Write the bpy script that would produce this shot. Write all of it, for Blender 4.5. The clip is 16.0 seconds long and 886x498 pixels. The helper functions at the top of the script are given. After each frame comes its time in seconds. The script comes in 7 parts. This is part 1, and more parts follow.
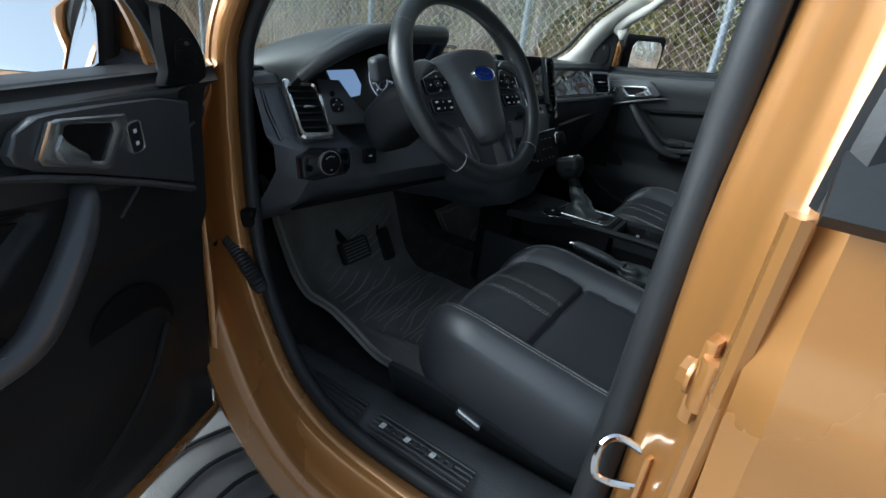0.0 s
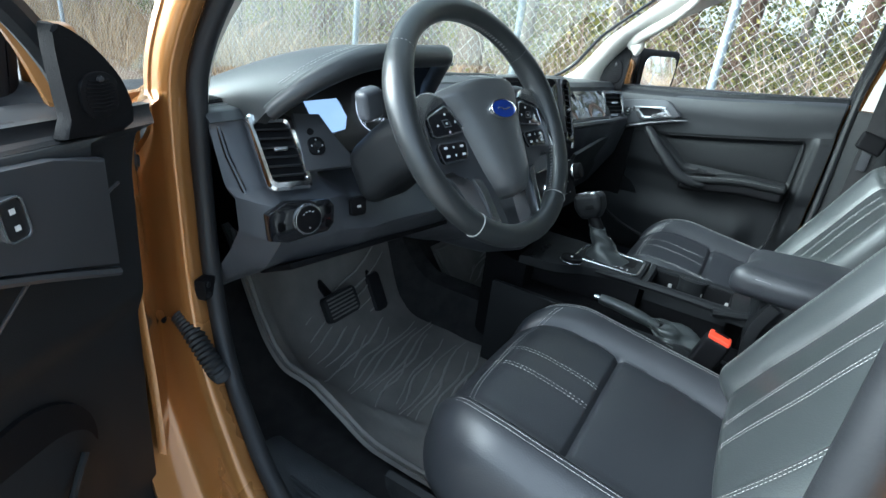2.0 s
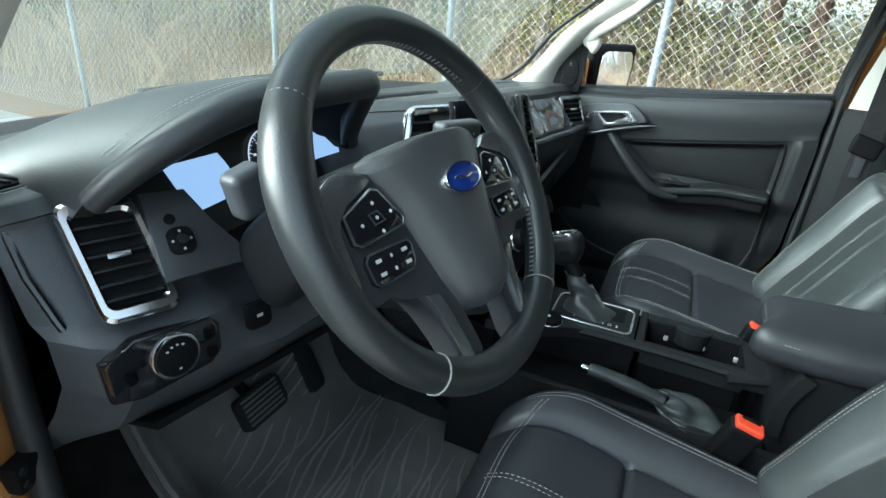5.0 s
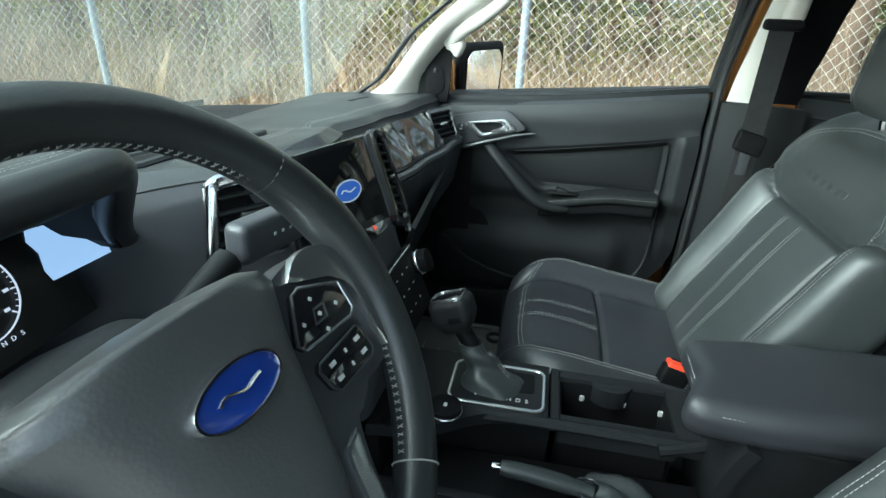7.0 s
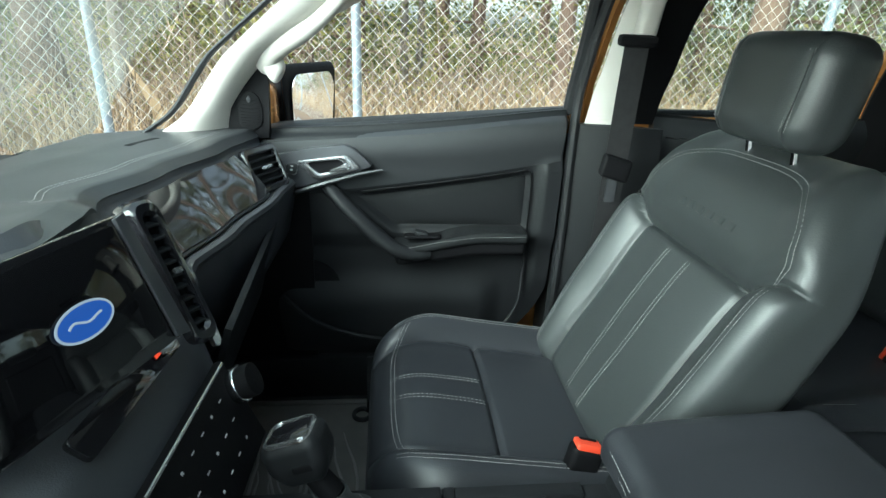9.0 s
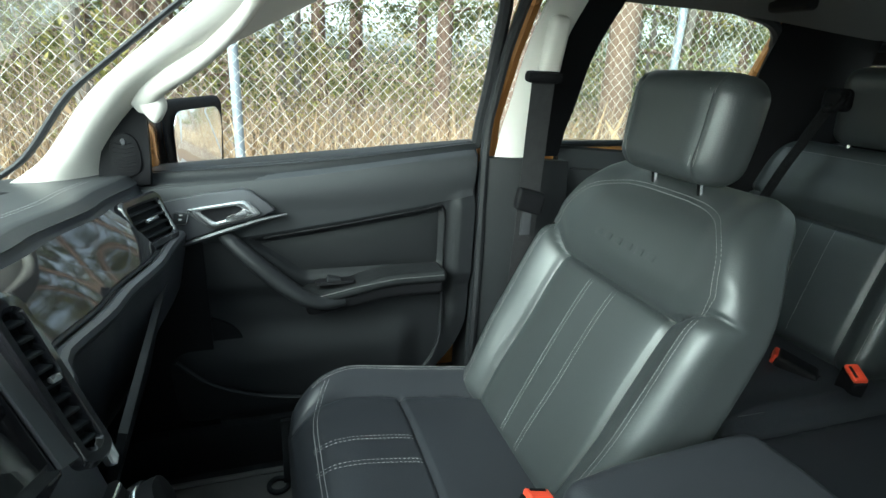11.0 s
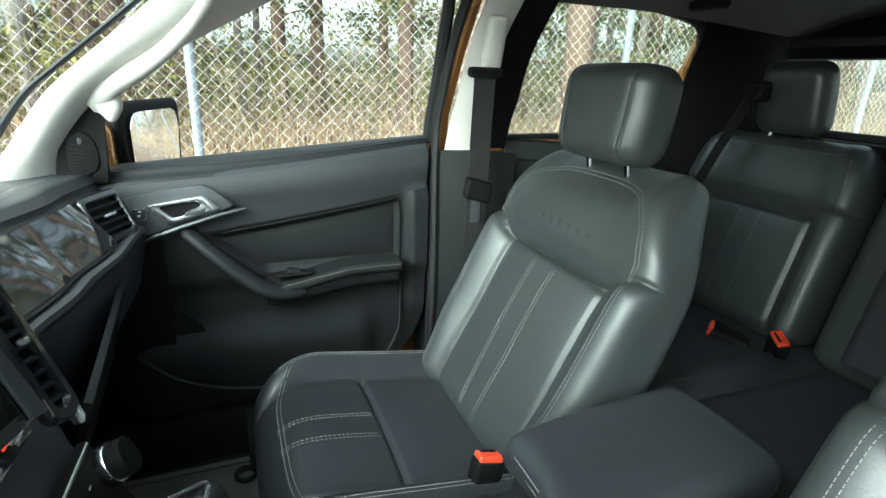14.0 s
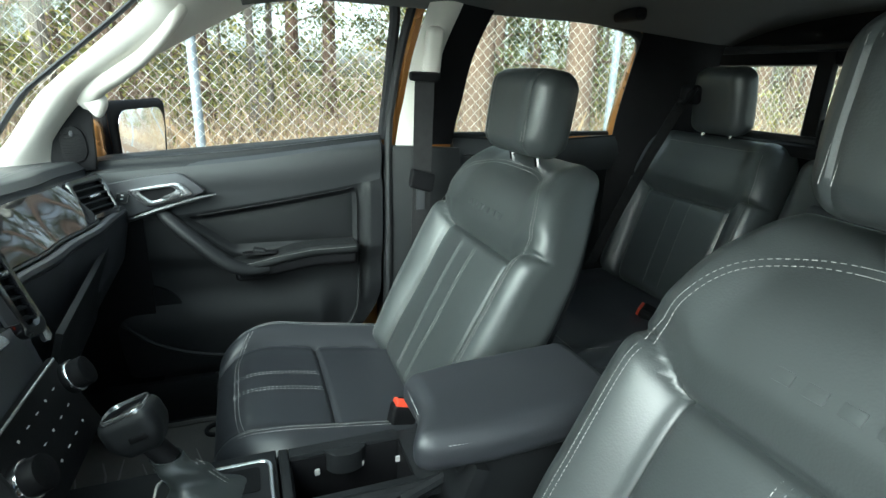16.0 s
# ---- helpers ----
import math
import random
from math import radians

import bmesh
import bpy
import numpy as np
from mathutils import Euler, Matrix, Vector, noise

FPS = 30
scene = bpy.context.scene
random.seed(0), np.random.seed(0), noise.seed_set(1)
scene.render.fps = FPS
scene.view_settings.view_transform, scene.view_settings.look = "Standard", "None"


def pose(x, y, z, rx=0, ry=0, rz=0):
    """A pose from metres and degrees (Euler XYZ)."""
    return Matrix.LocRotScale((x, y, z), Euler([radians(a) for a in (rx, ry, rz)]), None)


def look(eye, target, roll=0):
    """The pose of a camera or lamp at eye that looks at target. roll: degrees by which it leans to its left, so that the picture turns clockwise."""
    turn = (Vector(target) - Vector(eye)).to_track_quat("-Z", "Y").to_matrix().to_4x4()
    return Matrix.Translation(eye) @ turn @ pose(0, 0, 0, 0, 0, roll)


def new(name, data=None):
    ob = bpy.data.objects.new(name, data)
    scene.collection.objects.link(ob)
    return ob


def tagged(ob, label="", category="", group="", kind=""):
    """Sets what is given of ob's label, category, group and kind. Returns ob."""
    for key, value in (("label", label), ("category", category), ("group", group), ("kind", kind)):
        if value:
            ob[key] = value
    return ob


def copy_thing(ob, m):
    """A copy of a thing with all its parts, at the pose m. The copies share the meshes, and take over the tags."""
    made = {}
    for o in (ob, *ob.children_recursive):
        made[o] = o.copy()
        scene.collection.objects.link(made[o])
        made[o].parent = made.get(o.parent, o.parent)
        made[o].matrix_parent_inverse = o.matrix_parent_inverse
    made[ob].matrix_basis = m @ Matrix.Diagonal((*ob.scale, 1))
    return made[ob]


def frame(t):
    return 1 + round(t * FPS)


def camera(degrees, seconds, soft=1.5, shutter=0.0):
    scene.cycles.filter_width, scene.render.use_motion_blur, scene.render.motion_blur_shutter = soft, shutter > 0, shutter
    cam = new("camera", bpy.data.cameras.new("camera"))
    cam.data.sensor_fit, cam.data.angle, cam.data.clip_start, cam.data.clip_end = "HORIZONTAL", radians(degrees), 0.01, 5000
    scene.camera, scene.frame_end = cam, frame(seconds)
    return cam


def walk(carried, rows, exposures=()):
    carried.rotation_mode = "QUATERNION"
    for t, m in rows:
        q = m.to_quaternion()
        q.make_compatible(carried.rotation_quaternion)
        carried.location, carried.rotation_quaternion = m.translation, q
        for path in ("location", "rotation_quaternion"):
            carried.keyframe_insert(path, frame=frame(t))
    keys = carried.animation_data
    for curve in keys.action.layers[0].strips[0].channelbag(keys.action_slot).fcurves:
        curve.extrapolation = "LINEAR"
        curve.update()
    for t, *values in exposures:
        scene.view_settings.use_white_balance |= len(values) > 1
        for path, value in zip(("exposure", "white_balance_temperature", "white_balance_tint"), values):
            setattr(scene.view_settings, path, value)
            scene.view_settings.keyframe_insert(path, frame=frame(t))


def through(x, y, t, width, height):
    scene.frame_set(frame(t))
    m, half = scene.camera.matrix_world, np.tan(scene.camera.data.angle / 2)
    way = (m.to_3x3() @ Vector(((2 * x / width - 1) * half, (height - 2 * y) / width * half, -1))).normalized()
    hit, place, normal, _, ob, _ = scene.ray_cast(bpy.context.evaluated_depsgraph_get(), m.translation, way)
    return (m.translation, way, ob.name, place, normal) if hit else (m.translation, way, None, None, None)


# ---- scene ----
cam = camera(80.0, 16.0)
# seconds, eye (metres), turn (degrees)
PATH = [
    (0, -1.3255, -0.4686, 1.3373, 65.29, -6.51, -56.66),
    (0.5, -1.2895, -0.4100, 1.3319, 65.70, -6.69, -57.01),
    (1, -1.2536, -0.3698, 1.3350, 66.05, -6.63, -57.36),
    (1.5, -1.2168, -0.3374, 1.3399, 66.13, -6.60, -57.80),
    (2, -1.1492, -0.3133, 1.3441, 66.26, -6.46, -58.22),
    (2.5, -1.0805, -0.2825, 1.3462, 66.27, -6.21, -58.35),
    (3, -1.0311, -0.2563, 1.3558, 65.93, -6.12, -58.18),
    (3.2, -1.0134, -0.2495, 1.3606, 65.72, -5.96, -58.20),
    (5.3, -0.8616, -0.1509, 1.3781, 65.69, -4.27, -67.33),
    (5.5, -0.8376, -0.1444, 1.3829, 65.61, -3.91, -68.67),
    (6, -0.7813, -0.1439, 1.3945, 65.47, -3.01, -71.62),
    (6.5, -0.7103, -0.1348, 1.4057, 65.32, -2.65, -75.12),
    (7, -0.6369, -0.1285, 1.4120, 65.25, -2.28, -78.67),
    (7.5, -0.5567, -0.1272, 1.4047, 65.64, -1.93, -82.43),
    (8, -0.4908, -0.1282, 1.4000, 66.33, -1.88, -86.45),
    (8.5, -0.4371, -0.1235, 1.3972, 67.02, -2.03, -90.86),
    (9, -0.3912, -0.1153, 1.4015, 67.79, -2.45, -95.52),
    (9.5, -0.3513, -0.1012, 1.4065, 68.60, -2.83, -100.16),
    (10, -0.3214, -0.0865, 1.4123, 69.26, -3.22, -103.62),
    (10.2, -0.3160, -0.0821, 1.4153, 69.53, -3.20, -104.90),
    (12.3, -0.3166, -0.0643, 1.4083, 72.07, -2.12, -111.07),
    (12.5, -0.3158, -0.0616, 1.4054, 72.16, -1.94, -111.67),
    (13, -0.3378, -0.0656, 1.4000, 72.48, -1.89, -111.93),
    (13.5, -0.3621, -0.0731, 1.4017, 71.97, -1.83, -111.82),
    (14, -0.3885, -0.0829, 1.3986, 71.67, -2.01, -111.76),
    (14.5, -0.4399, -0.1075, 1.3960, 72.04, -2.16, -111.15),
    (15, -0.4779, -0.1286, 1.4041, 71.92, -2.55, -110.98),
    (15.5, -0.5278, -0.1492, 1.3981, 72.36, -2.39, -110.60),
    (16, -0.5807, -0.1715, 1.4014, 72.11, -2.17, -110.27),
]
EXPOSURES = [
    (0.0, 0.95, 5400, 0),
    (0.5, 1.25, 5400, -2),
    (1.5, 2.15, 5300, -2),
    (3.0, 2.35, 5300, -2),
    (5.5, 2.0, 5500, -8),
    (16.0, 2.2, 5650, -9),
]
walk(cam, [(t, pose(*p)) for t, *p in PATH], EXPOSURES)
# ---- end of path ----

# ---------------------------------------------------------------- light
world = bpy.data.worlds.new("overcast_sky")
scene.world = world
world.use_nodes = True
wn, wl = world.node_tree.nodes, world.node_tree.links
wn.clear()
sky = wn.new("ShaderNodeTexSky")
sky.sky_type = "NISHITA"
sky.sun_disc = False
sky.sun_elevation = radians(31)
sky.sun_rotation = radians(-36)
sky.dust_density = 4.0
sky.ozone_density = 1.0
pale = wn.new("ShaderNodeHueSaturation")
pale.inputs["Saturation"].default_value = 0.35
back = wn.new("ShaderNodeBackground")
back.inputs["Strength"].default_value = 0.15
wout = wn.new("ShaderNodeOutputWorld")
wl.new(sky.outputs[0], pale.inputs["Color"])
wl.new(pale.outputs[0], back.inputs[0])
wl.new(back.outputs[0], wout.inputs[0])

sun = new("sun", bpy.data.lights.new("sun", "SUN"))
sun.data.energy = 2.0
sun.data.angle = radians(64)
sun.data.color = (1.0, 0.95, 0.88)
sun.matrix_world = look((-6 * math.sin(radians(36)), 6 * math.cos(radians(36)), 3.6), (0, 0, 0))


# ---------------------------------------------------------------- materials
def material(name, base, rough=0.5, metal=0.0, spec=0.5, coat=0.0, vary=0.15, vscale=6.0, grain=0.0, gscale=300.0, bump=0.0, tint=None, aniso=None):
    """A surface with broad variation (vary, at vscale) and fine grain with relief."""
    m = bpy.data.materials.new(name)
    m.use_nodes = True
    n, l = m.node_tree.nodes, m.node_tree.links
    b = n["Principled BSDF"]
    b.inputs["Roughness"].default_value = rough
    b.inputs["Metallic"].default_value = metal
    b.inputs["Specular IOR Level"].default_value = spec
    b.inputs["Coat Weight"].default_value = coat
    b.inputs["Coat Roughness"].default_value = 0.06
    co = n.new("ShaderNodeTexCoord")
    big = n.new("ShaderNodeTexNoise")
    big.inputs["Scale"].default_value = vscale
    big.inputs["Detail"].default_value = 6.0
    l.new(co.outputs["Object"], big.inputs["Vector"])
    ramp = n.new("ShaderNodeMix")
    ramp.data_type = "RGBA"
    dark = tuple(c * (1 - vary) for c in base)
    lite = tint if tint else tuple(min(1, c * (1 + vary)) for c in base)
    ramp.inputs[6].default_value = (*dark, 1)
    ramp.inputs[7].default_value = (*lite, 1)
    l.new(big.outputs["Fac"], ramp.inputs[0])
    l.new(ramp.outputs[2], b.inputs["Base Color"])
    rr = n.new("ShaderNodeMapRange")
    rr.inputs["From Min"].default_value, rr.inputs["From Max"].default_value = 0.3, 0.7
    rr.inputs["To Min"].default_value, rr.inputs["To Max"].default_value = max(0.02, rough * (1 - vary)), min(1, rough * (1 + vary))
    l.new(big.outputs["Fac"], rr.inputs["Value"])
    l.new(rr.outputs[0], b.inputs["Roughness"])
    if bump:
        fine = n.new("ShaderNodeTexNoise")
        fine.inputs["Scale"].default_value = gscale
        fine.inputs["Detail"].default_value = 3.0
        l.new(co.outputs["Object"], fine.inputs["Vector"])
        bn = n.new("ShaderNodeBump")
        bn.inputs["Strength"].default_value = bump
        bn.inputs["Distance"].default_value = 0.002
        l.new(fine.outputs["Fac"], bn.inputs["Height"])
        l.new(bn.outputs[0], b.inputs["Normal"])
    return m


def leather_material(name, base, rough):
    """Grained leather: small cells in relief, slow creases, a soft sheen."""
    m = material(name, base, rough, vary=0.06, vscale=9.0, spec=0.65)
    n, l = m.node_tree.nodes, m.node_tree.links
    b = n["Principled BSDF"]
    co = [q for q in n if q.type == "TEX_COORD"][0]
    cell = n.new("ShaderNodeTexVoronoi")
    cell.inputs["Scale"].default_value = 420.0
    crease = n.new("ShaderNodeTexNoise")
    crease.inputs["Scale"].default_value = 14.0
    crease.inputs["Detail"].default_value = 4.0
    crease.inputs["Distortion"].default_value = 1.2
    add = n.new("ShaderNodeMath")
    add.operation = "MULTIPLY_ADD"
    add.inputs[1].default_value = 1.6
    l.new(co.outputs["Object"], cell.inputs["Vector"])
    l.new(co.outputs["Object"], crease.inputs["Vector"])
    l.new(crease.outputs["Fac"], add.inputs[0])
    l.new(cell.outputs["Distance"], add.inputs[2])
    bn = n.new("ShaderNodeBump")
    bn.inputs["Strength"].default_value = 0.09
    bn.inputs["Distance"].default_value = 0.0012
    l.new(add.outputs[0], bn.inputs["Height"])
    l.new(bn.outputs[0], b.inputs["Normal"])
    return m


def glow_material(name, colour, strength):
    m = bpy.data.materials.new(name)
    m.use_nodes = True
    b = m.node_tree.nodes["Principled BSDF"]
    b.inputs["Base Color"].default_value = (*[c * 0.2 for c in colour], 1)
    b.inputs["Emission Color"].default_value = (*colour, 1)
    b.inputs["Emission Strength"].default_value = strength
    b.inputs["Roughness"].default_value = 0.15
    return m


def glass_material(name, tint, dust_haze=0.0):
    """Thin pane: clear with a Fresnel gloss and, where asked, a pale film painted for dust and reflected haze."""
    m = bpy.data.materials.new(name)
    m.use_nodes = True
    n, l = m.node_tree.nodes, m.node_tree.links
    n.remove(n["Principled BSDF"])
    out = n["Material Output"]
    clear = n.new("ShaderNodeBsdfTransparent")
    clear.inputs[0].default_value = (*tint, 1)
    gloss = n.new("ShaderNodeBsdfGlossy")
    gloss.inputs["Roughness"].default_value = 0.02
    face_on = n.new("ShaderNodeLayerWeight")
    face_on.inputs["Blend"].default_value = 0.5
    steep = n.new("ShaderNodeMath")
    steep.operation = "POWER"
    steep.inputs[1].default_value = 4.0
    l.new(face_on.outputs["Facing"], steep.inputs[0])
    fres = n.new("ShaderNodeMath")
    fres.operation = "MULTIPLY_ADD"
    fres.inputs[1].default_value = 0.45
    fres.inputs[2].default_value = 0.025
    l.new(steep.outputs[0], fres.inputs[0])
    mix = n.new("ShaderNodeMixShader")
    l.new(fres.outputs[0], mix.inputs[0])
    l.new(clear.outputs[0], mix.inputs[1])
    l.new(gloss.outputs[0], mix.inputs[2])
    last = mix
    if dust_haze:
        film = n.new("ShaderNodeBsdfTranslucent")
        film.inputs[0].default_value = (0.75, 0.76, 0.72, 1)
        co = n.new("ShaderNodeTexCoord")
        noi = n.new("ShaderNodeTexNoise")
        noi.inputs["Scale"].default_value = 5.0
        noi.inputs["Detail"].default_value = 8.0
        l.new(co.outputs["Object"], noi.inputs["Vector"])
        mr = n.new("ShaderNodeMapRange")
        mr.inputs["From Min"].default_value, mr.inputs["From Max"].default_value = 0.35, 0.7
        mr.inputs["To Min"].default_value, mr.inputs["To Max"].default_value = dust_haze * 0.5, dust_haze * 1.5
        l.new(noi.outputs["Fac"], mr.inputs["Value"])
        two = n.new("ShaderNodeMixShader")
        l.new(mr.outputs[0], two.inputs[0])
        l.new(mix.outputs[0], two.inputs[1])
        l.new(film.outputs[0], two.inputs[2])
        last = two
    l.new(last.outputs[0], out.inputs["Surface"])
    return m


LEATHER = leather_material("black_leather", (0.038, 0.043, 0.044), 0.40)
LEATHER_SOFT = leather_material("black_insert_leather", (0.025, 0.027, 0.032), 0.44)
RIMHIDE = leather_material("smooth_wheel_leather", (0.021, 0.023, 0.024), 0.36)
AIRBAG = leather_material("soft_airbag_cover", (0.072, 0.074, 0.076), 0.33)
PAD = leather_material("soft_dash_pad", (0.027, 0.029, 0.031), 0.42)
PLASTIC = material("black_grained_plastic", (0.012, 0.013, 0.0145), 0.50, spec=0.28, vary=0.12, gscale=700, bump=0.25)
# Darker than the door's leather: the recessed insert's shade is put into the colour.
SHADED_BLACK = material("shaded_black_trim", (0.011, 0.012, 0.013), 0.62, spec=0.2, vary=0.12, gscale=900, bump=0.3)
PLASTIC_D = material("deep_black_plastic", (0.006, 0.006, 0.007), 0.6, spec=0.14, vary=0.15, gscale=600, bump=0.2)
CHAR = material("charcoal_dash_plastic", (0.058, 0.061, 0.069), 0.42, vary=0.1, gscale=700, bump=0.2)
SATIN = material("satin_charcoal_trim", (0.062, 0.064, 0.070), 0.30, vary=0.08, metal=0.3)
GLOSS = material("gloss_black_trim", (0.012, 0.012, 0.014), 0.07, vary=0.1, coat=0.5)
CHROME = material("chrome", (0.75, 0.75, 0.76), 0.12, metal=1.0, vary=0.05)
SILVER = material("satin_silver", (0.46, 0.47, 0.48), 0.22, metal=0.9, vary=0.06)
PAINT = material("copper_orange_paint", (0.41, 0.19, 0.055), 0.28, metal=0.45, coat=0.9, vary=0.10, vscale=2.0, gscale=2500, bump=0.04)
RUBBER = material("black_rubber_seal", (0.013, 0.014, 0.016), 0.55, vary=0.2, gscale=200, bump=0.15)
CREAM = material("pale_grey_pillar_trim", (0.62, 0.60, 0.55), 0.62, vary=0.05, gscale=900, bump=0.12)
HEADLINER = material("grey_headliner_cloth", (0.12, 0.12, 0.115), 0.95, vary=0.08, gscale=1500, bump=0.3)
CARPET = material("black_carpet", (0.014, 0.014, 0.015), 0.98, vary=0.35, vscale=30, gscale=1200, bump=0.8)
# Dust, with the pale tint raised to paint in footwell light.
MATRUB = material("lightened_dusty_mat", (0.070, 0.068, 0.065), 0.72, vary=0.3, vscale=9, gscale=150, bump=0.3, tint=(0.30, 0.285, 0.265))
MATDUST = material("dusty_rubber_ridge", (0.32, 0.31, 0.29), 0.8, spec=0.25, vary=0.35, gscale=300, bump=0.3)
SILLP = material("scuffed_sill_plastic", (0.022, 0.024, 0.027), 0.45, vary=0.35, vscale=18, gscale=260, bump=0.25, tint=(0.055, 0.06, 0.065))
THREAD = material("pale_thread", (0.42, 0.42, 0.41), 0.8, vary=0.1, vscale=80)
THREAD_D = material("grey_thread", (0.27, 0.27, 0.265), 0.8, vary=0.1, vscale=80)
REDP = material("red_buckle_plastic", (0.75, 0.07, 0.03), 0.4, vary=0.08)
MARK = material("white_marking", (0.62, 0.63, 0.63), 0.5, vary=0.05)
WEBBING = material("black_belt_webbing", (0.016, 0.016, 0.017), 0.6, vary=0.2, vscale=60, gscale=900, bump=0.6)
MIRROR = material("mirror_glass", (0.88, 0.89, 0.90), 0.015, metal=1.0, vary=0.01)
BADGE = material("blue_badge_enamel", (0.02, 0.05, 0.30), 0.12, vary=0.06, coat=0.8)
SCREEN = material("dark_screen_glass", (0.006, 0.006, 0.007), 0.04, vary=0.05)
GAUGE = material("gauge_black", (0.008, 0.008, 0.009), 0.35, vary=0.1)
DISPLAY = glow_material("lit_display", (0.50, 0.66, 1.0), 0.20)
TICK = glow_material("lit_tick", (0.85, 0.85, 1.0), 0.20)
TELL = glow_material("red_telltale", (1.0, 0.08, 0.03), 0.2)
LOGO = glow_material("lit_blue_oval", (0.06, 0.18, 0.75), 0.10)
LOGOP = glow_material("lit_pale_stroke", (0.75, 0.82, 0.95), 0.10)
GLASS = glass_material("side_glass", (0.93, 0.95, 0.93))
# The film also paints the pale haze of light reflected in the windscreen.
WINDSCREEN = glass_material("dusty_hazy_windscreen", (0.92, 0.95, 0.93), 0.028)
TINTED = glass_material("tinted_glass", (0.30, 0.31, 0.33))
GALV = material("galvanised_steel", (0.22, 0.25, 0.28), 0.5, metal=0.2, vary=0.2, vscale=25)
WIRE = material("pale_galvanised_wire", (0.50, 0.49, 0.44), 0.5, metal=0.2, vary=0.2, vscale=9)
ALU = material("grey_step_tread", (0.17, 0.17, 0.17), 0.55, vary=0.25, vscale=20, gscale=300, bump=0.4)


def bark_material(name, base):
    m = material(name, base, 0.95, vary=0.4, vscale=3.0)
    n, l = m.node_tree.nodes, m.node_tree.links
    co = [q for q in n if q.type == "TEX_COORD"][0]
    mp = n.new("ShaderNodeMapping")
    mp.inputs["Scale"].default_value = (14, 14, 2.2)
    l.new(co.outputs["Object"], mp.inputs["Vector"])
    no = n.new("ShaderNodeTexNoise")
    no.inputs["Scale"].default_value = 2.0
    no.inputs["Detail"].default_value = 9.0
    l.new(mp.outputs[0], no.inputs["Vector"])
    bn = n.new("ShaderNodeBump")
    bn.inputs["Strength"].default_value = 0.9
    bn.inputs["Distance"].default_value = 0.03
    l.new(no.outputs["Fac"], bn.inputs["Height"])
    l.new(bn.outputs[0], n["Principled BSDF"].inputs["Normal"])
    mx = [q for q in n if q.type == "MIX"][0]
    l.new(no.outputs["Fac"], mx.inputs[0])
    return m


def leaf_material(name, a, b, through=0.3):
    """Leaves: colour by piece, with light passing through."""
    m = bpy.data.materials.new(name)
    m.use_nodes = True
    n, l = m.node_tree.nodes, m.node_tree.links
    p = n["Principled BSDF"]
    p.inputs["Roughness"].default_value = 0.6
    geo = n.new("ShaderNodeNewGeometry")
    mx = n.new("ShaderNodeMix")
    mx.data_type = "RGBA"
    mx.inputs[6].default_value = (*a, 1)
    mx.inputs[7].default_value = (*b, 1)
    l.new(geo.outputs["Random Per Island"], mx.inputs[0])
    l.new(mx.outputs[2], p.inputs["Base Color"])
    tr = n.new("ShaderNodeBsdfTranslucent")
    l.new(mx.outputs[2], tr.inputs[0])
    sh = n.new("ShaderNodeMixShader")
    sh.inputs[0].default_value = through
    l.new(p.outputs[0], sh.inputs[1])
    l.new(tr.outputs[0], sh.inputs[2])
    l.new(sh.outputs[0], n["Material Output"].inputs["Surface"])
    return m


BARK = bark_material("brown_bark", (0.13, 0.085, 0.06))
BARK_G = bark_material("grey_bark", (0.15, 0.13, 0.11))
BARK_T = bark_material("tan_twig_bark", (0.24, 0.18, 0.13))
NEEDLE = leaf_material("dark_evergreen", (0.060, 0.078, 0.030), (0.19, 0.20, 0.075), 0.45)
YELLOW = leaf_material("yellow_green_leaf", (0.13, 0.145, 0.04), (0.32, 0.28, 0.08), 0.4)
STRAW = leaf_material("dry_grass", (0.26, 0.17, 0.09), (0.46, 0.34, 0.20), 0.2)
LITTER = leaf_material("dead_leaf", (0.16, 0.085, 0.045), (0.36, 0.22, 0.13), 0.1)
GROUND = material("earth_and_litter", (0.13, 0.085, 0.055), 0.95, vary=0.5, vscale=1.3, gscale=40, bump=0.8, tint=(0.27, 0.19, 0.13))
ROAD = material("grey_gravel_lot", (0.26, 0.255, 0.245), 0.95, vary=0.3, vscale=4.0, gscale=90, bump=0.7)


# ---------------------------------------------------------------- shape helpers
ORIGIN = {}
XF = [Matrix.Identity(4)]
WARP = [None]


def thing(name, label, category, at=(0, 0, 0), group="", kind=""):
    """The Empty that carries a thing's parts; places are given in the world."""
    ob = new(name)
    ob.empty_display_size = 0.05
    ob.location = at
    ORIGIN[ob] = Vector(at)
    return tagged(ob, label, category, group, kind)


def part(name, bm, mat, parent=None, label="", angle=38, kind="", flat=False):
    """Links a bmesh, built in world places, as one mesh under a thing or a part."""
    if WARP[0]:
        for v in bm.verts:
            v.co = WARP[0](v.co)
    bm.transform(XF[0])
    if XF[0].determinant() < 0:
        bmesh.ops.reverse_faces(bm, faces=bm.faces)
    at = ORIGIN.get(parent, Vector((0, 0, 0)))
    bm.transform(Matrix.Translation(-at))
    me = bpy.data.meshes.new(name)
    bm.to_mesh(me)
    bm.free()
    if not flat:
        me.shade_smooth()
        me.set_sharp_from_angle(angle=radians(angle))
    me.materials.append(mat)
    ob = new(name, me)
    ob.parent = parent
    ORIGIN[ob] = at
    if label:
        ob["label"] = label
    if kind:
        ob["kind"] = kind
    return ob


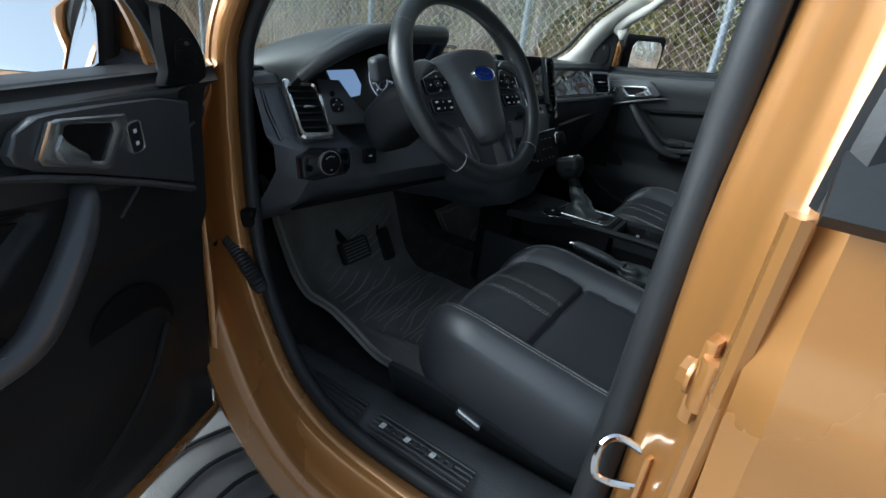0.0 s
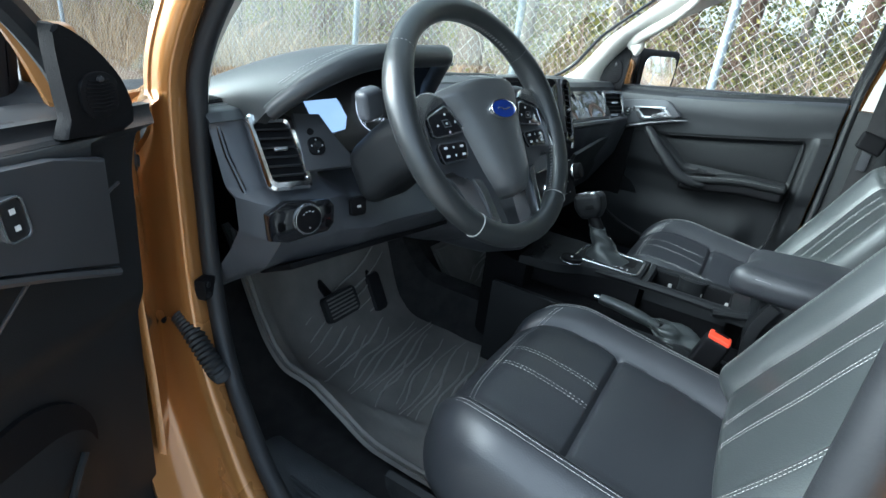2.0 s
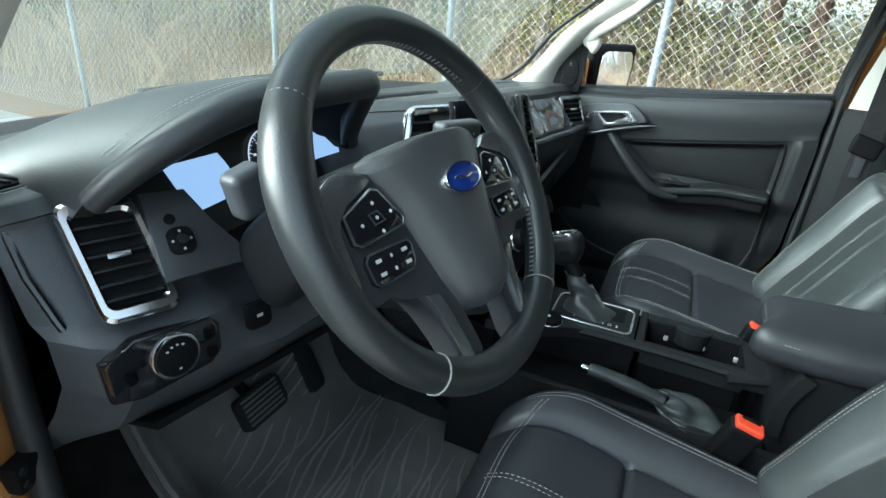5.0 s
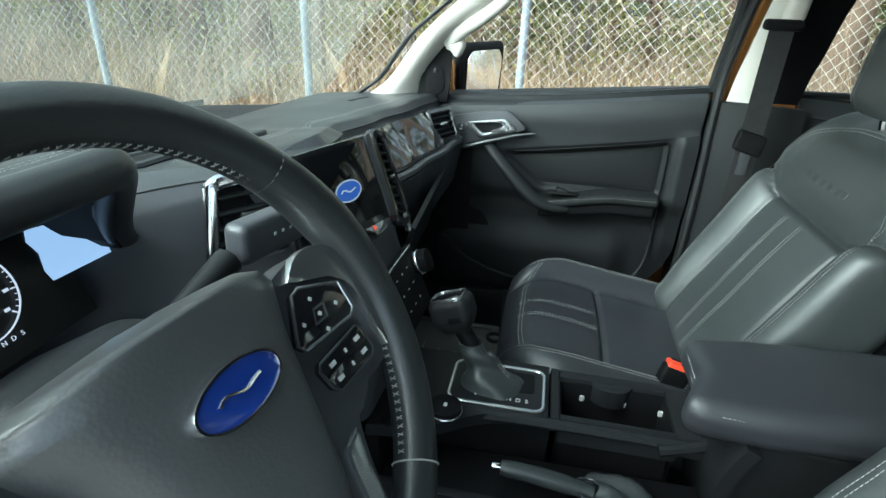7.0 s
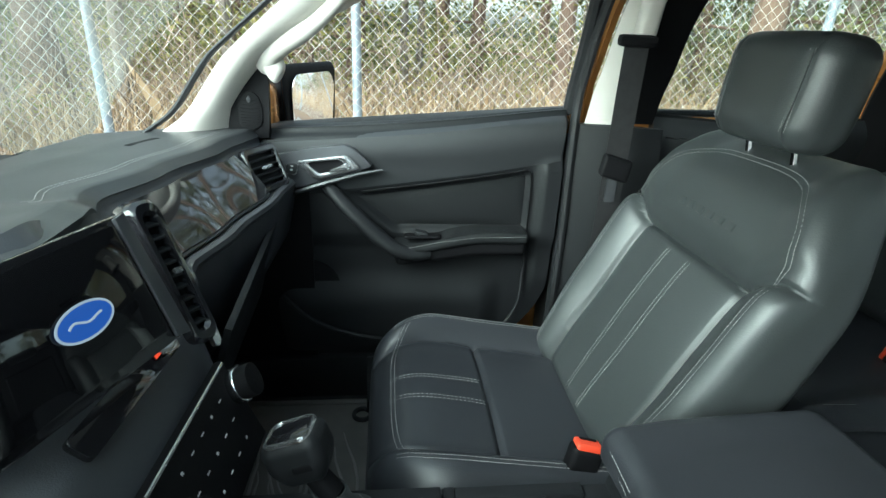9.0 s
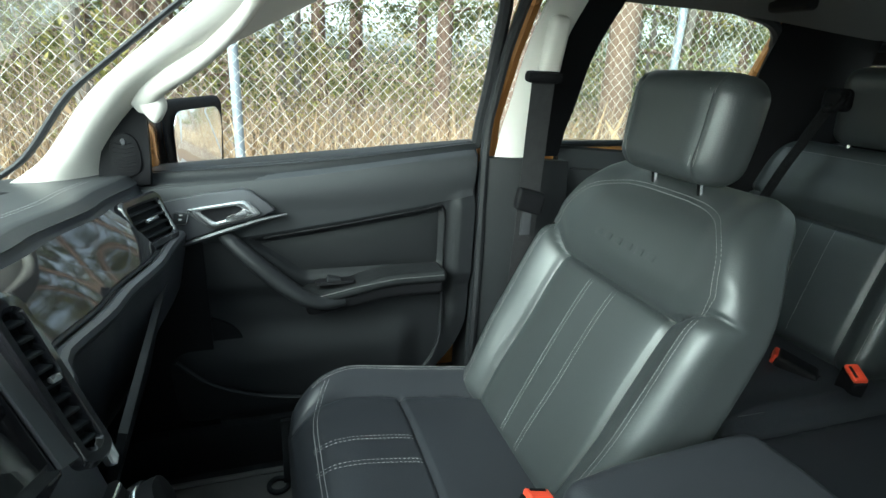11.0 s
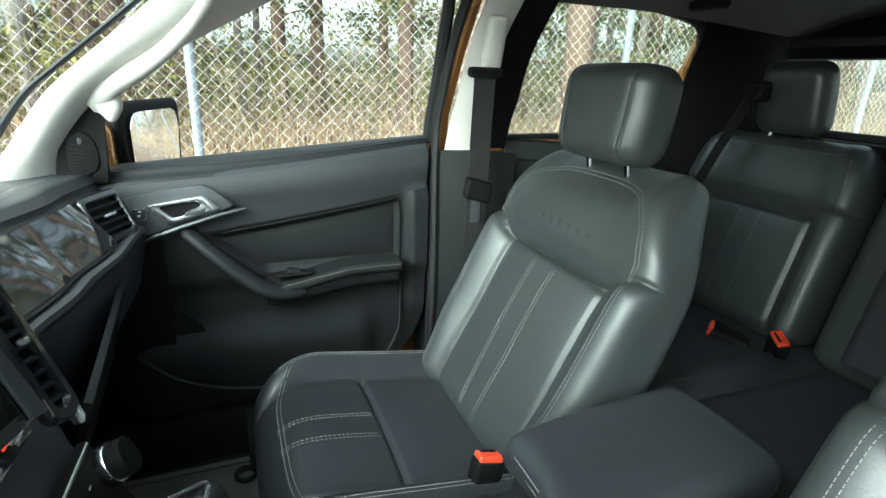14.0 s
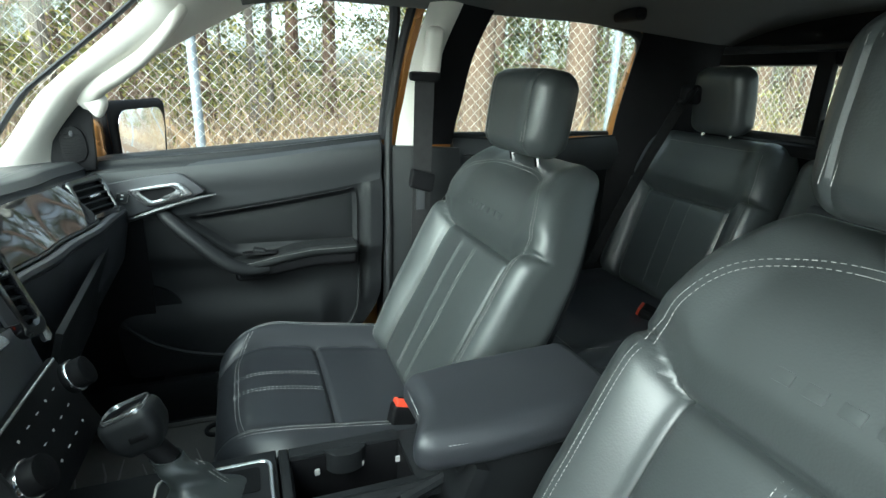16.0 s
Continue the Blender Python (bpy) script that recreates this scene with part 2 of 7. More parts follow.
def rbox(size, at=(0, 0, 0), bevel=0.004, seg=2, turn=(0, 0, 0), into=None):
    """A box with rounded edges."""
    bm = into or bmesh.new()
    m = pose(*at, *turn) @ Matrix.Diagonal((*size, 1))
    vs = bmesh.ops.create_cube(bm, size=1.0, matrix=m)["verts"]
    es = list({e for v in vs for e in v.link_edges})
    if bevel > 0:
        bmesh.ops.bevel(bm, geom=es, offset=min(bevel, 0.49 * min(size)), segments=seg, profile=0.6, affect="EDGES")
    return bm


def disc(r, h, at=(0, 0, 0), turn=(0, 0, 0), n=28, bevel=0.002, r2=None, into=None):
    """A short cylinder or cone along its own z, with rounded rims."""
    bm = into or bmesh.new()
    vs = bmesh.ops.create_cone(bm, cap_ends=True, segments=n, radius1=r, radius2=r if r2 is None else r2, depth=h, matrix=pose(*at, *turn))["verts"]
    if bevel > 0:
        es = list({e for v in vs for e in v.link_edges if any(len(f.verts) > 4 for f in e.link_faces)})
        bmesh.ops.bevel(bm, geom=es, offset=bevel, segments=2, profile=0.6, affect="EDGES")
    return bm


def tube(points, r, n=8, closed=False, into=None, flat=1.0):
    """A tube along points; r is one radius or one for each point; flat squeezes it along its own normal."""
    bm = into or bmesh.new()
    pts = [Vector(p) for p in points]
    rs = r if isinstance(r, (list, tuple)) else [r] * len(pts)
    rings = []
    up = None
    for i, p in enumerate(pts):
        a = pts[i - 1] if (i or closed) else p
        b = pts[(i + 1) % len(pts)] if (i + 1 < len(pts) or closed) else p
        d = (b - a).normalized()
        if up is None:
            up = d.orthogonal().normalized() if abs(d.z) > 0.9 else Vector((0, 0, 1))
        side = d.cross(up).normalized()
        up = side.cross(d).normalized()
        ring = []
        for k in range(n):
            t = 2 * math.pi * k / n
            ring.append(bm.verts.new(p + rs[i] * (math.cos(t) * side + flat * math.sin(t) * up)))
        rings.append(ring)
    span = len(rings) if closed else len(rings) - 1
    for i in range(span):
        a, b = rings[i], rings[(i + 1) % len(rings)]
        for k in range(n):
            bm.faces.new((a[k], a[(k + 1) % n], b[(k + 1) % n], b[k]))
    if not closed:
        bm.faces.new(list(reversed(rings[0])))
        bm.faces.new(rings[-1])
    return bm


def sheet(f, nu, nv, thick, into=None):
    """A solid shell over f(u, v), u and v from 0 to 1, thickened against its normal."""
    bm = into or bmesh.new()
    top = [[Vector(f(i / nu, j / nv)) for j in range(nv + 1)] for i in range(nu + 1)]
    low = []
    for i in range(nu + 1):
        row = []
        for j in range(nv + 1):
            du = top[min(i + 1, nu)][j] - top[max(i - 1, 0)][j]
            dv = top[i][min(j + 1, nv)] - top[i][max(j - 1, 0)]
            nn = du.cross(dv)
            nn = nn.normalized() if nn.length > 1e-12 else Vector((0, 0, 1))
            row.append(top[i][j] - thick * nn)
        low.append(row)
    a = [[bm.verts.new(p) for p in row] for row in top]
    b = [[bm.verts.new(p) for p in row] for row in low]
    for i in range(nu):
        for j in range(nv):
            bm.faces.new((a[i][j], a[i + 1][j], a[i + 1][j + 1], a[i][j + 1]))
            bm.faces.new((b[i][j], b[i][j + 1], b[i + 1][j + 1], b[i + 1][j]))
    for i in range(nu):
        bm.faces.new((a[i][0], b[i][0], b[i + 1][0], a[i + 1][0]))
        bm.faces.new((a[i][nv], a[i + 1][nv], b[i + 1][nv], b[i][nv]))
    for j in range(nv):
        bm.faces.new((a[0][j], a[0][j + 1], b[0][j + 1], b[0][j]))
        bm.faces.new((a[nu][j], b[nu][j], b[nu][j + 1], a[nu][j + 1]))
    return bm


def prism(outline, m, depth, bevel=0.003, into=None, seg=2):
    """A flat outline (x, y in m's plane) given thickness along m's z, with rounded edges."""
    bm = into or bmesh.new()
    lo = [bm.verts.new(m @ Vector((x, y, 0))) for x, y in outline]
    hi = [bm.verts.new(m @ Vector((x, y, depth))) for x, y in outline]
    n = len(outline)
    fs = [bm.faces.new(list(reversed(lo))), bm.faces.new(hi)]
    for k in range(n):
        fs.append(bm.faces.new((lo[k], lo[(k + 1) % n], hi[(k + 1) % n], hi[k])))
    if bevel > 0:
        es = list({e for e in fs[1].edges})
        bmesh.ops.bevel(bm, geom=es, offset=bevel, segments=seg, profile=0.6, affect="EDGES")
    return bm


def rounded(w, h, r, n=5):
    """The outline of a rounded rectangle."""
    out = []
    for cx, cy, a0 in ((w / 2 - r, h / 2 - r, 0), (-w / 2 + r, h / 2 - r, 90), (-w / 2 + r, -h / 2 + r, 180), (w / 2 - r, -h / 2 + r, 270)):
        for k in range(n + 1):
            a = radians(a0 + 90 * k / n)
            out.append((cx + r * math.cos(a), cy + r * math.sin(a)))
    return out


def ellipse(a, b, n=32):
    return [(a * math.cos(2 * math.pi * k / n), b * math.sin(2 * math.pi * k / n)) for k in range(n)]


def ring(outer, inner, m, depth, into=None):
    """A flat frame between two outlines with as many points each."""
    bm = into or bmesh.new()
    n = len(outer)
    vs = [[bm.verts.new(m @ Vector((x, y, z))) for x, y in o] for o, z in ((outer, 0), (outer, depth * 0.7), ([(a * 0.75 + c * 0.25, b * 0.75 + d * 0.25) for (a, b), (c, d) in zip(outer, inner)], depth), ([(a * 0.25 + c * 0.75, b * 0.25 + d * 0.75) for (a, b), (c, d) in zip(outer, inner)], depth), (inner, depth * 0.7), (inner, 0))]
    for i in range(len(vs)):
        a, b = vs[i], vs[(i + 1) % len(vs)]
        for k in range(n):
            bm.faces.new((a[k], a[(k + 1) % n], b[(k + 1) % n], b[k]))
    return bm


def moved(bm, m):
    """The same bmesh, laid at m."""
    bm.transform(m)
    return bm


def smooth(a, b, x):
    t = max(0.0, min(1.0, (x - a) / (b - a)))
    return t * t * (3 - 2 * t)


def steps(h, r, n, seams=()):
    """Grid lines from -h to h: close at the rounded edges and along seams."""
    s = {round(-h + 2 * h * k / n, 5) for k in range(n + 1)}
    for k in (0.0, 0.12, 0.3, 0.55, 0.8, 1.0):
        s |= {round(h - r * k, 5), round(-h + r * k, 5)}
    for q in seams:
        s |= {round(q + d, 5) for d in (-0.012, -0.006, -0.003, 0, 0.003, 0.006, 0.012)}
    s = sorted(v for v in s if -h <= v <= h)
    out = [s[0]]
    for v in s[1:]:
        if v - out[-1] > 0.0016:
            out.append(v)
    out[-1] = h
    return out


def puff(half, r, lines, deform=None, into=None):
    """A cushion: a box with round edges on the given grid lines, then shaped by deform(point)."""
    bm = into or bmesh.new()
    seen = {}

    def vert(p):
        key = tuple(round(c, 5) for c in p)
        if key not in seen:
            inner = Vector([max(-h + r, min(h - r, c)) for c, h in zip(p, half)])
            d = Vector(p) - inner
            q = inner + d.normalized() * r if d.length > 1e-9 else Vector(p)
            seen[key] = bm.verts.new(deform(q) if deform else q)
        return seen[key]

    for axis in range(3):
        b, c = [(1, 2), (2, 0), (0, 1)][axis]
        for sign in (-1, 1):
            for i in range(len(lines[b]) - 1):
                for j in range(len(lines[c]) - 1):
                    quad = []
                    for di, dj in ((0, 0), (1, 0), (1, 1), (0, 1)):
                        p = [0, 0, 0]
                        p[axis], p[b], p[c] = sign * half[axis], lines[b][i + di], lines[c][j + dj]
                        quad.append(vert(p))
                    quad = quad if sign > 0 else quad[::-1]
                    if len(set(quad)) == 4:
                        bm.faces.new(quad)
    return bm


def soft(half, r, n=14, deform=None, m=None):
    bm = puff(half, r, [steps(h, min(r, h), n) for h in half], deform)
    if m is not None:
        bm.transform(m)
    return bm


def stitches(path, up, into, long=0.0042, gap=0.0056, wide=0.0009, lift=0.0004):
    """Threads laid along a path of points; up(p) is the surface's normal there."""
    pts = [Vector(p) for p in path]
    for a, b in zip(pts, pts[1:]):
        d = b - a
        if d.length < 1e-6:
            continue
        n = max(1, round(d.length / gap))
        d.normalize()
        nn = Vector(up(a)).normalized()
        s = d.cross(nn).normalized() * wide / 2
        for k in range(n):
            c = a + (b - a) * ((k + 0.5) / n) + nn * lift
            e = d * long / 2
            v = [into.verts.new(c + q) for q in (-e - s, e - s, e + s, -e + s, -e * 0.8 + nn * wide * 0.6, e * 0.8 + nn * wide * 0.6)]
            for f in ((0, 1, 5, 4), (2, 3, 4, 5), (1, 2, 5), (3, 0, 4)):
                into.faces.new([v[q] for q in f])


def dense(path, step=0.02):
    """The same path with points at most step apart."""
    out = [Vector(path[0])]
    for a, b in zip(path, path[1:]):
        a, b = Vector(a), Vector(b)
        n = max(1, math.ceil((b - a).length / step))
        out += [a + (b - a) * (k + 1) / n for k in range(n)]
    return out


def curve(points, n=8):
    """A smooth path through the points."""
    p = [Vector(q) for q in points]
    p = [2 * p[0] - p[1]] + p + [2 * p[-1] - p[-2]]
    out = []
    for i in range(1, len(p) - 2):
        for k in range(n):
            t = k / n
            out.append(0.5 * (2 * p[i] + (p[i + 1] - p[i - 1]) * t + (2 * p[i - 1] - 5 * p[i] + 4 * p[i + 1] - p[i + 2]) * t * t + (3 * p[i] - p[i - 1] - 3 * p[i + 1] + p[i + 2]) * t ** 3))
    out.append(p[-2])
    return out


def frame_at(o, x, y):
    """A matrix at o whose x and y run along the given directions."""
    x = Vector(x).normalized()
    z = x.cross(Vector(y)).normalized()
    y = z.cross(x)
    return Matrix(((x.x, y.x, z.x, o[0]), (x.y, y.y, z.y, o[1]), (x.z, y.z, z.z, o[2]), (0, 0, 0, 1)))


def letter(ch, size, m, mat, parent, name):
    """One raised character laid in m's plane."""
    fc = bpy.data.curves.new(name, "FONT")
    fc.body = ch
    fc.size = size
    fc.extrude = 0.0003
    fc.align_x = fc.align_y = "CENTER"
    tmp = bpy.data.objects.new(name, fc)
    scene.collection.objects.link(tmp)
    me = bpy.data.meshes.new_from_object(tmp.evaluated_get(bpy.context.evaluated_depsgraph_get()))
    bpy.data.objects.remove(tmp)
    b = bmesh.new()
    b.from_mesh(me)
    bpy.data.meshes.remove(me)
    b.transform(m)
    return part(name, b, mat, parent)


# ---------------------------------------------------------------- the setting outside
def ground_sheet():
    bm = bmesh.new()
    xs = [-400, -120, -60, -30, -16, -9, -5, -2, 0, 2, 3.2, 4, 5, 6.5, 8, 10, 12, 15, 19, 25, 34, 60, 120, 400]
    grid = [[bm.verts.new((x, y, 0.10 * noise.noise((x * 0.35, y * 0.35, 0)) * (1 if 4 < x < 60 else 0))) for y in xs_y] for x in xs for xs_y in [[-400, -120, -50, -25, -15, -10, -7, -5, -3, -1, 1, 3, 5, 7, 10, 15, 25, 50, 120, 400]]]
    for a, b in zip(grid, grid[1:]):
        for i in range(len(a) - 1):
            bm.faces.new((a[i], b[i], b[i + 1], a[i + 1]))
    return part("ground", bm, GROUND)


tagged(ground_sheet(), "brown earth covered with dead leaves", "ground", kind="structure")
lot = part("pavement", sheet(lambda u, v: (-14 + 16.4 * u, -30 + 60 * v, 0.03 + 0.01 * noise.noise((u * 20, v * 60, 3))), 18, 40, 0.06), ROAD)
tagged(lot, "grey gravel lot beside a wood", "pavement", kind="structure")

FENCE_X = 3.0


def build_fence():
    f = thing("chain_link_fence", "galvanised steel chain-link fence with round posts along the wood", "fence", (FENCE_X, 0, 0))
    for y in (-11.6, -8.7, -5.8, -2.9, 0.07, 1.55, 3.2, 5.9, 8.6, 11.4, 14.2, 17.0):
        bm = tube([(FENCE_X, y, -0.2), (FENCE_X, y, 2.35)], 0.028, 12)
        disc(0.036, 0.05, (FENCE_X, y, 2.37), n=12, bevel=0.01, into=bm)
        part("post", bm, GALV, f)
    part("top_rail", tube([(FENCE_X - 0.01, -13, 2.3), (FENCE_X - 0.01, 19, 2.3)], 0.021, 8), GALV, f)
    bm = bmesh.new()
    w, z0, z1 = 0.074, 0.03, 2.3
    y, flip = -10.5, 0
    while y < 17.0:
        pts = []
        flip = 1 - flip
        k, z = 0, z0
        while z <= z1:
            pts.append((FENCE_X - 0.036 + (0.004 if k % 2 else -0.004), y + (w * 0.5 if k % 2 else 0.0) * (1 if flip else -1) + (0.0 if flip else w * 0.5) + 0.003 * noise.noise((y, z, 1)), z))
            k, z = k + 1, z + w * 0.5
        tube(pts, 0.0016, 3, into=bm)
        y += w * 0.5
    part("wire_mesh", bm, WIRE, f, "diamond steel mesh", kind="stuff", flat=True)


build_fence()


def build_tree(name, seed, height, girth, bark, leaf, low, count, size, spread, label):
    """A tapered, slightly bent trunk, limbs, and a loose crown of small leaf pieces."""
    rnd = random.Random(seed)
    t = thing(name, label, "tree", (0, 0, 0), "trees behind the fence")
    path, rs = [], []
    bx, by = rnd.uniform(-0.5, 0.5), rnd.uniform(-0.5, 0.5)
    for k in range(13):
        s = k / 12
        path.append((bx * s * s + 0.05 * math.sin(5 * s + seed), by * s * s + 0.05 * math.cos(4 * s + seed), height * s - 0.15))
        rs.append(girth * ((1 - s) ** 0.75 * 0.92 + 0.05) * (1.35 if k == 0 else 1.0))
    trunk = tube(path, rs, 11)
    tips = []
    for k in range(26):
        s = rnd.uniform(low, 0.97)
        i = min(11, int(s * 12))
        a = Vector(path[i]).lerp(Vector(path[i + 1]), s * 12 - i)
        ang = rnd.uniform(0, 2 * math.pi)
        ln = spread * rnd.uniform(0.5, 1.0) * (1.15 - 0.75 * s)
        out = Vector((math.cos(ang), math.sin(ang), rnd.uniform(-0.25, 0.35)))
        limb = [a, a + out * ln * 0.4, a + out * ln * 0.75 + Vector((0, 0, -0.06 * ln)), a + out * ln + Vector((0, 0, -0.16 * ln))]
        r0 = max(0.008, girth * 0.22 * (1 - s * 0.7))
        tube(limb, [r0, r0 * 0.7, r0 * 0.45, r0 * 0.15], 5, into=trunk)
        tips.append(limb)
    part("trunk", trunk, bark, t, angle=60)
    bm = bmesh.new()
    for limb in tips:
        for k in range(count // len(tips)):
            q = rnd.random() ** 0.6
            j = min(2, int(q * 3))
            c = limb[j].lerp(limb[j + 1], q * 3 - j) + Vector((rnd.gauss(0, 0.14), rnd.gauss(0, 0.14), rnd.gauss(-0.08, 0.16))) * spread * 0.42
            n = Vector((rnd.gauss(0, 1), rnd.gauss(0, 1), rnd.gauss(0.5, 1))).normalized()
            u = n.orthogonal().normalized()
            u.rotate(Matrix.Rotation(rnd.uniform(0, 6.28), 3, n))
            v = n.cross(u)
            s = size * rnd.uniform(0.6, 1.5)
            vs = [bm.verts.new(c + p) for p in (-u * s, v * s * 0.42, u * s * 1.1 - n * s * 0.25, -v * s * 0.42)]
            bm.faces.new(vs)
    part("crown", bm, leaf, t, kind="stuff", flat=True)
    return t


def build_woods():
    rnd = random.Random(11)
    kinds = [
        build_tree("pine_tree", 1, 15, 0.24, BARK, NEEDLE, 0.10, 5200, 0.052, 2.6, "tall pine with brown bark and dark sparse needles"),
        build_tree("cedar_tree", 2, 12, 0.17, BARK, NEEDLE, 0.04, 7000, 0.050, 2.0, "slender cedar with dense dark green foliage"),
        build_tree("maple_tree", 3, 9, 0.10, BARK_G, YELLOW, 0.08, 5000, 0.045, 2.1, "thin young tree with yellow-green leaves"),
        build_tree("bare_tree", 4, 11, 0.13, BARK_G, YELLOW, 0.25, 520, 0.040, 2.4, "grey-barked tree almost bare of leaves"),
    ]
    taken = []
    spots = []
    # the strip along the fence, thick with trunks, thinning with distance
    for ring_x, n, near in ((7.5, 12, 1.2), (10.5, 18, 1.1), (14, 24, 1.1), (18, 28, 1.1), (24, 30, 1.3)):
        for _ in range(n):
            for _ in range(12):
                p = (ring_x + rnd.uniform(-1.6, 1.8), rnd.uniform(-ring_x * 1.6, ring_x * 2.3))
                if all((p[0] - q[0]) ** 2 + (p[1] - q[1]) ** 2 > near ** 2 for q in taken):
                    taken.append(p)
                    spots.append(p)
                    break
    # the wood also stands ahead of, behind and across the lot
    for _ in range(44):
        a = rnd.choice((rnd.uniform(radians(55), radians(95)), rnd.uniform(radians(225), radians(265))))
        r = rnd.uniform(20, 34)
        spots.append((r * math.cos(a) - 2, r * math.sin(a)))
    for _ in range(22):
        spots.append((rnd.uniform(-8, 6), -rnd.uniform(20, 32)))
    for _ in range(20):
        spots.append((rnd.uniform(5, 15), -rnd.uniform(11, 30)))
    for _ in range(16):
        spots.append((rnd.uniform(-6, 5), rnd.uniform(13, 22)))
    for k, (x, y) in enumerate(spots):
        t = kinds[rnd.choices((0, 1, 2, 3), (5, 4, 5, 2))[0]]
        s = rnd.uniform(0.8, 1.25)
        m = pose(x, y, 0, 0, 0, rnd.uniform(0, 360))
        if k < 4:
            t = kinds[k]
            t.matrix_basis = m
            continue
        copy_thing(t, m)


build_woods()


def build_litter():
    rnd = random.Random(5)
    bm = bmesh.new()
    for _ in range(9000):
        x, y = 4.2 + rnd.random() ** 1.3 * 16, rnd.uniform(-14, 22)
        s = rnd.uniform(0.03, 0.075)
        m = pose(x, y, 0.06 + 0.10 * noise.noise((x * 0.35, y * 0.35, 0)) + rnd.uniform(0, 0.03), rnd.uniform(-40, 40), rnd.uniform(-40, 40), rnd.uniform(0, 360))
        bm.faces.new([bm.verts.new(m @ Vector(p)) for p in ((-s, 0, 0), (0, -s * 0.6, 0.01), (s, 0, 0.012), (0, s * 0.6, 0))])
    tagged(part("fallen_leaves", bm, LITTER, flat=True), "dry brown leaves lying on the woodland floor", "leaves", kind="stuff")
    bm = bmesh.new()
    for _ in range(15000):
        x, y = 3.75 + abs(rnd.gauss(0, 3.2)), rnd.uniform(-12, 20)
        h = rnd.uniform(0.3, 1.15) * (1.1 - min(0.6, (x - 3.7) * 0.05))
        lean = Vector((rnd.gauss(0, 0.35), rnd.gauss(0, 0.35), 0)) * h
        w = rnd.uniform(0.003, 0.007)
        ang = rnd.uniform(0, 3.14)
        s = Vector((math.cos(ang), math.sin(ang), 0)) * w
        b = Vector((x, y, -0.03))
        mid, tip = b + lean * 0.35 + Vector((0, 0, h * 0.6)), b + lean + Vector((0, 0, h))
        v = [bm.verts.new(p) for p in (b - s, b + s, mid + s * 0.7, tip, mid - s * 0.7)]
        bm.faces.new(v)
    tagged(part("dry_grass", bm, STRAW, flat=True), "tangle of dry straw-coloured grass along the fence", "grass", kind="stuff")
    bm = bmesh.new()
    for _ in range(520):
        cx, cy = rnd.uniform(6, 24), rnd.uniform(-12, 22)
        hh = rnd.uniform(0.5, 2.6)
        for _ in range(120):
            c = Vector((cx + rnd.gauss(0, 0.5), cy + rnd.gauss(0, 0.5), abs(rnd.gauss(0.4, 0.5)) * hh))
            n = Vector((rnd.gauss(0, 1), rnd.gauss(0, 1), rnd.gauss(0.6, 1))).normalized()
            u = n.orthogonal().normalized()
            v = n.cross(u)
            s = rnd.uniform(0.025, 0.055)
            bm.faces.new([bm.verts.new(c + p) for p in (-u * s, v * s * 0.5, u * s, -v * s * 0.5)])
    far = bmesh.new()
    for _ in range(150000):
        x, y = 22 + 14 * rnd.random() ** 0.8, rnd.uniform(-45, 70)
        h = rnd.random() ** 1.6 * 13
        if noise.noise((x * 0.13, y * 0.17, h * 0.22)) < -0.12 - 0.5 * smooth(4.0, 1.0, h):
            continue
        c = Vector((x, y, h))
        n = Vector((rnd.gauss(0, 1), rnd.gauss(0, 1), rnd.gauss(0.6, 1))).normalized()
        u = n.orthogonal().normalized()
        v = n.cross(u)
        q = rnd.uniform(0.06, 0.16)
        far.faces.new([far.verts.new(c + p) for p in (-u * q, v * q * 0.5, u * q, -v * q * 0.5)])
    tagged(part("far_woods", far, NEEDLE, flat=True), "dark evergreen foliage deep in the wood", "woods", kind="stuff")
    twig = bmesh.new()
    for _ in range(2600):
        x, y = 4.1 + abs(rnd.gauss(0, 3.5)), rnd.uniform(-13, 18)
        h = rnd.uniform(0.5, 2.2)
        a = Vector((x, y, 0))
        b = a + Vector((rnd.gauss(0, 0.25) * h, rnd.gauss(0, 0.25) * h, h * 0.6))
        c = b + Vector((rnd.gauss(0, 0.3) * h, rnd.gauss(0, 0.3) * h, h * 0.4))
        r = rnd.uniform(0.003, 0.008)
        tube([a, b, c], [r, r * 0.7, r * 0.3], 3, into=twig)
    tagged(part("brushwood", twig, BARK_T, flat=True), "bare tan twigs and saplings behind the fence", "brushwood", kind="stuff")
    tagged(part("undergrowth", bm, YELLOW, flat=True), "low yellow-green undergrowth among the trunks", "shrub", kind="stuff")


build_litter()

# ---------------------------------------------------------------- the cab: floor, walls, roof
def struct(name, bm, mat, label, category, angle=38):
    return tagged(part(name, bm, mat, angle=angle), label, category, kind="structure")


def floor_z(y):
    return 0.56 + 0.30 * smooth(0.33, 0.62, y) + 0.03 * smooth(-0.75, -0.95, y)


struct("floor", sheet(lambda u, v: (-0.66 + 1.36 * u, -1.55 + 2.2 * v, floor_z(-1.55 + 2.2 * v) + 0.13 * math.exp(-((-0.66 + 1.36 * u - 0.01) / 0.06) ** 4)), 30, 50, 0.04), CARPET, "black carpet floor of a pickup cab", "floor")
struct("wall_front", sheet(lambda u, v: (-0.72 + 1.46 * u, 0.60 + 0.02 * math.sin(3 * v), 0.6 + 0.55 * v), 8, 8, -0.03), PLASTIC_D, "black firewall under the dashboard", "firewall")


def roof_z(x, y):
    return 1.605 - 0.06 * (x / 0.62) ** 4 - 0.03 * smooth(-0.9, -1.56, y) - 0.05 * smooth(-0.35, 0.0, y)


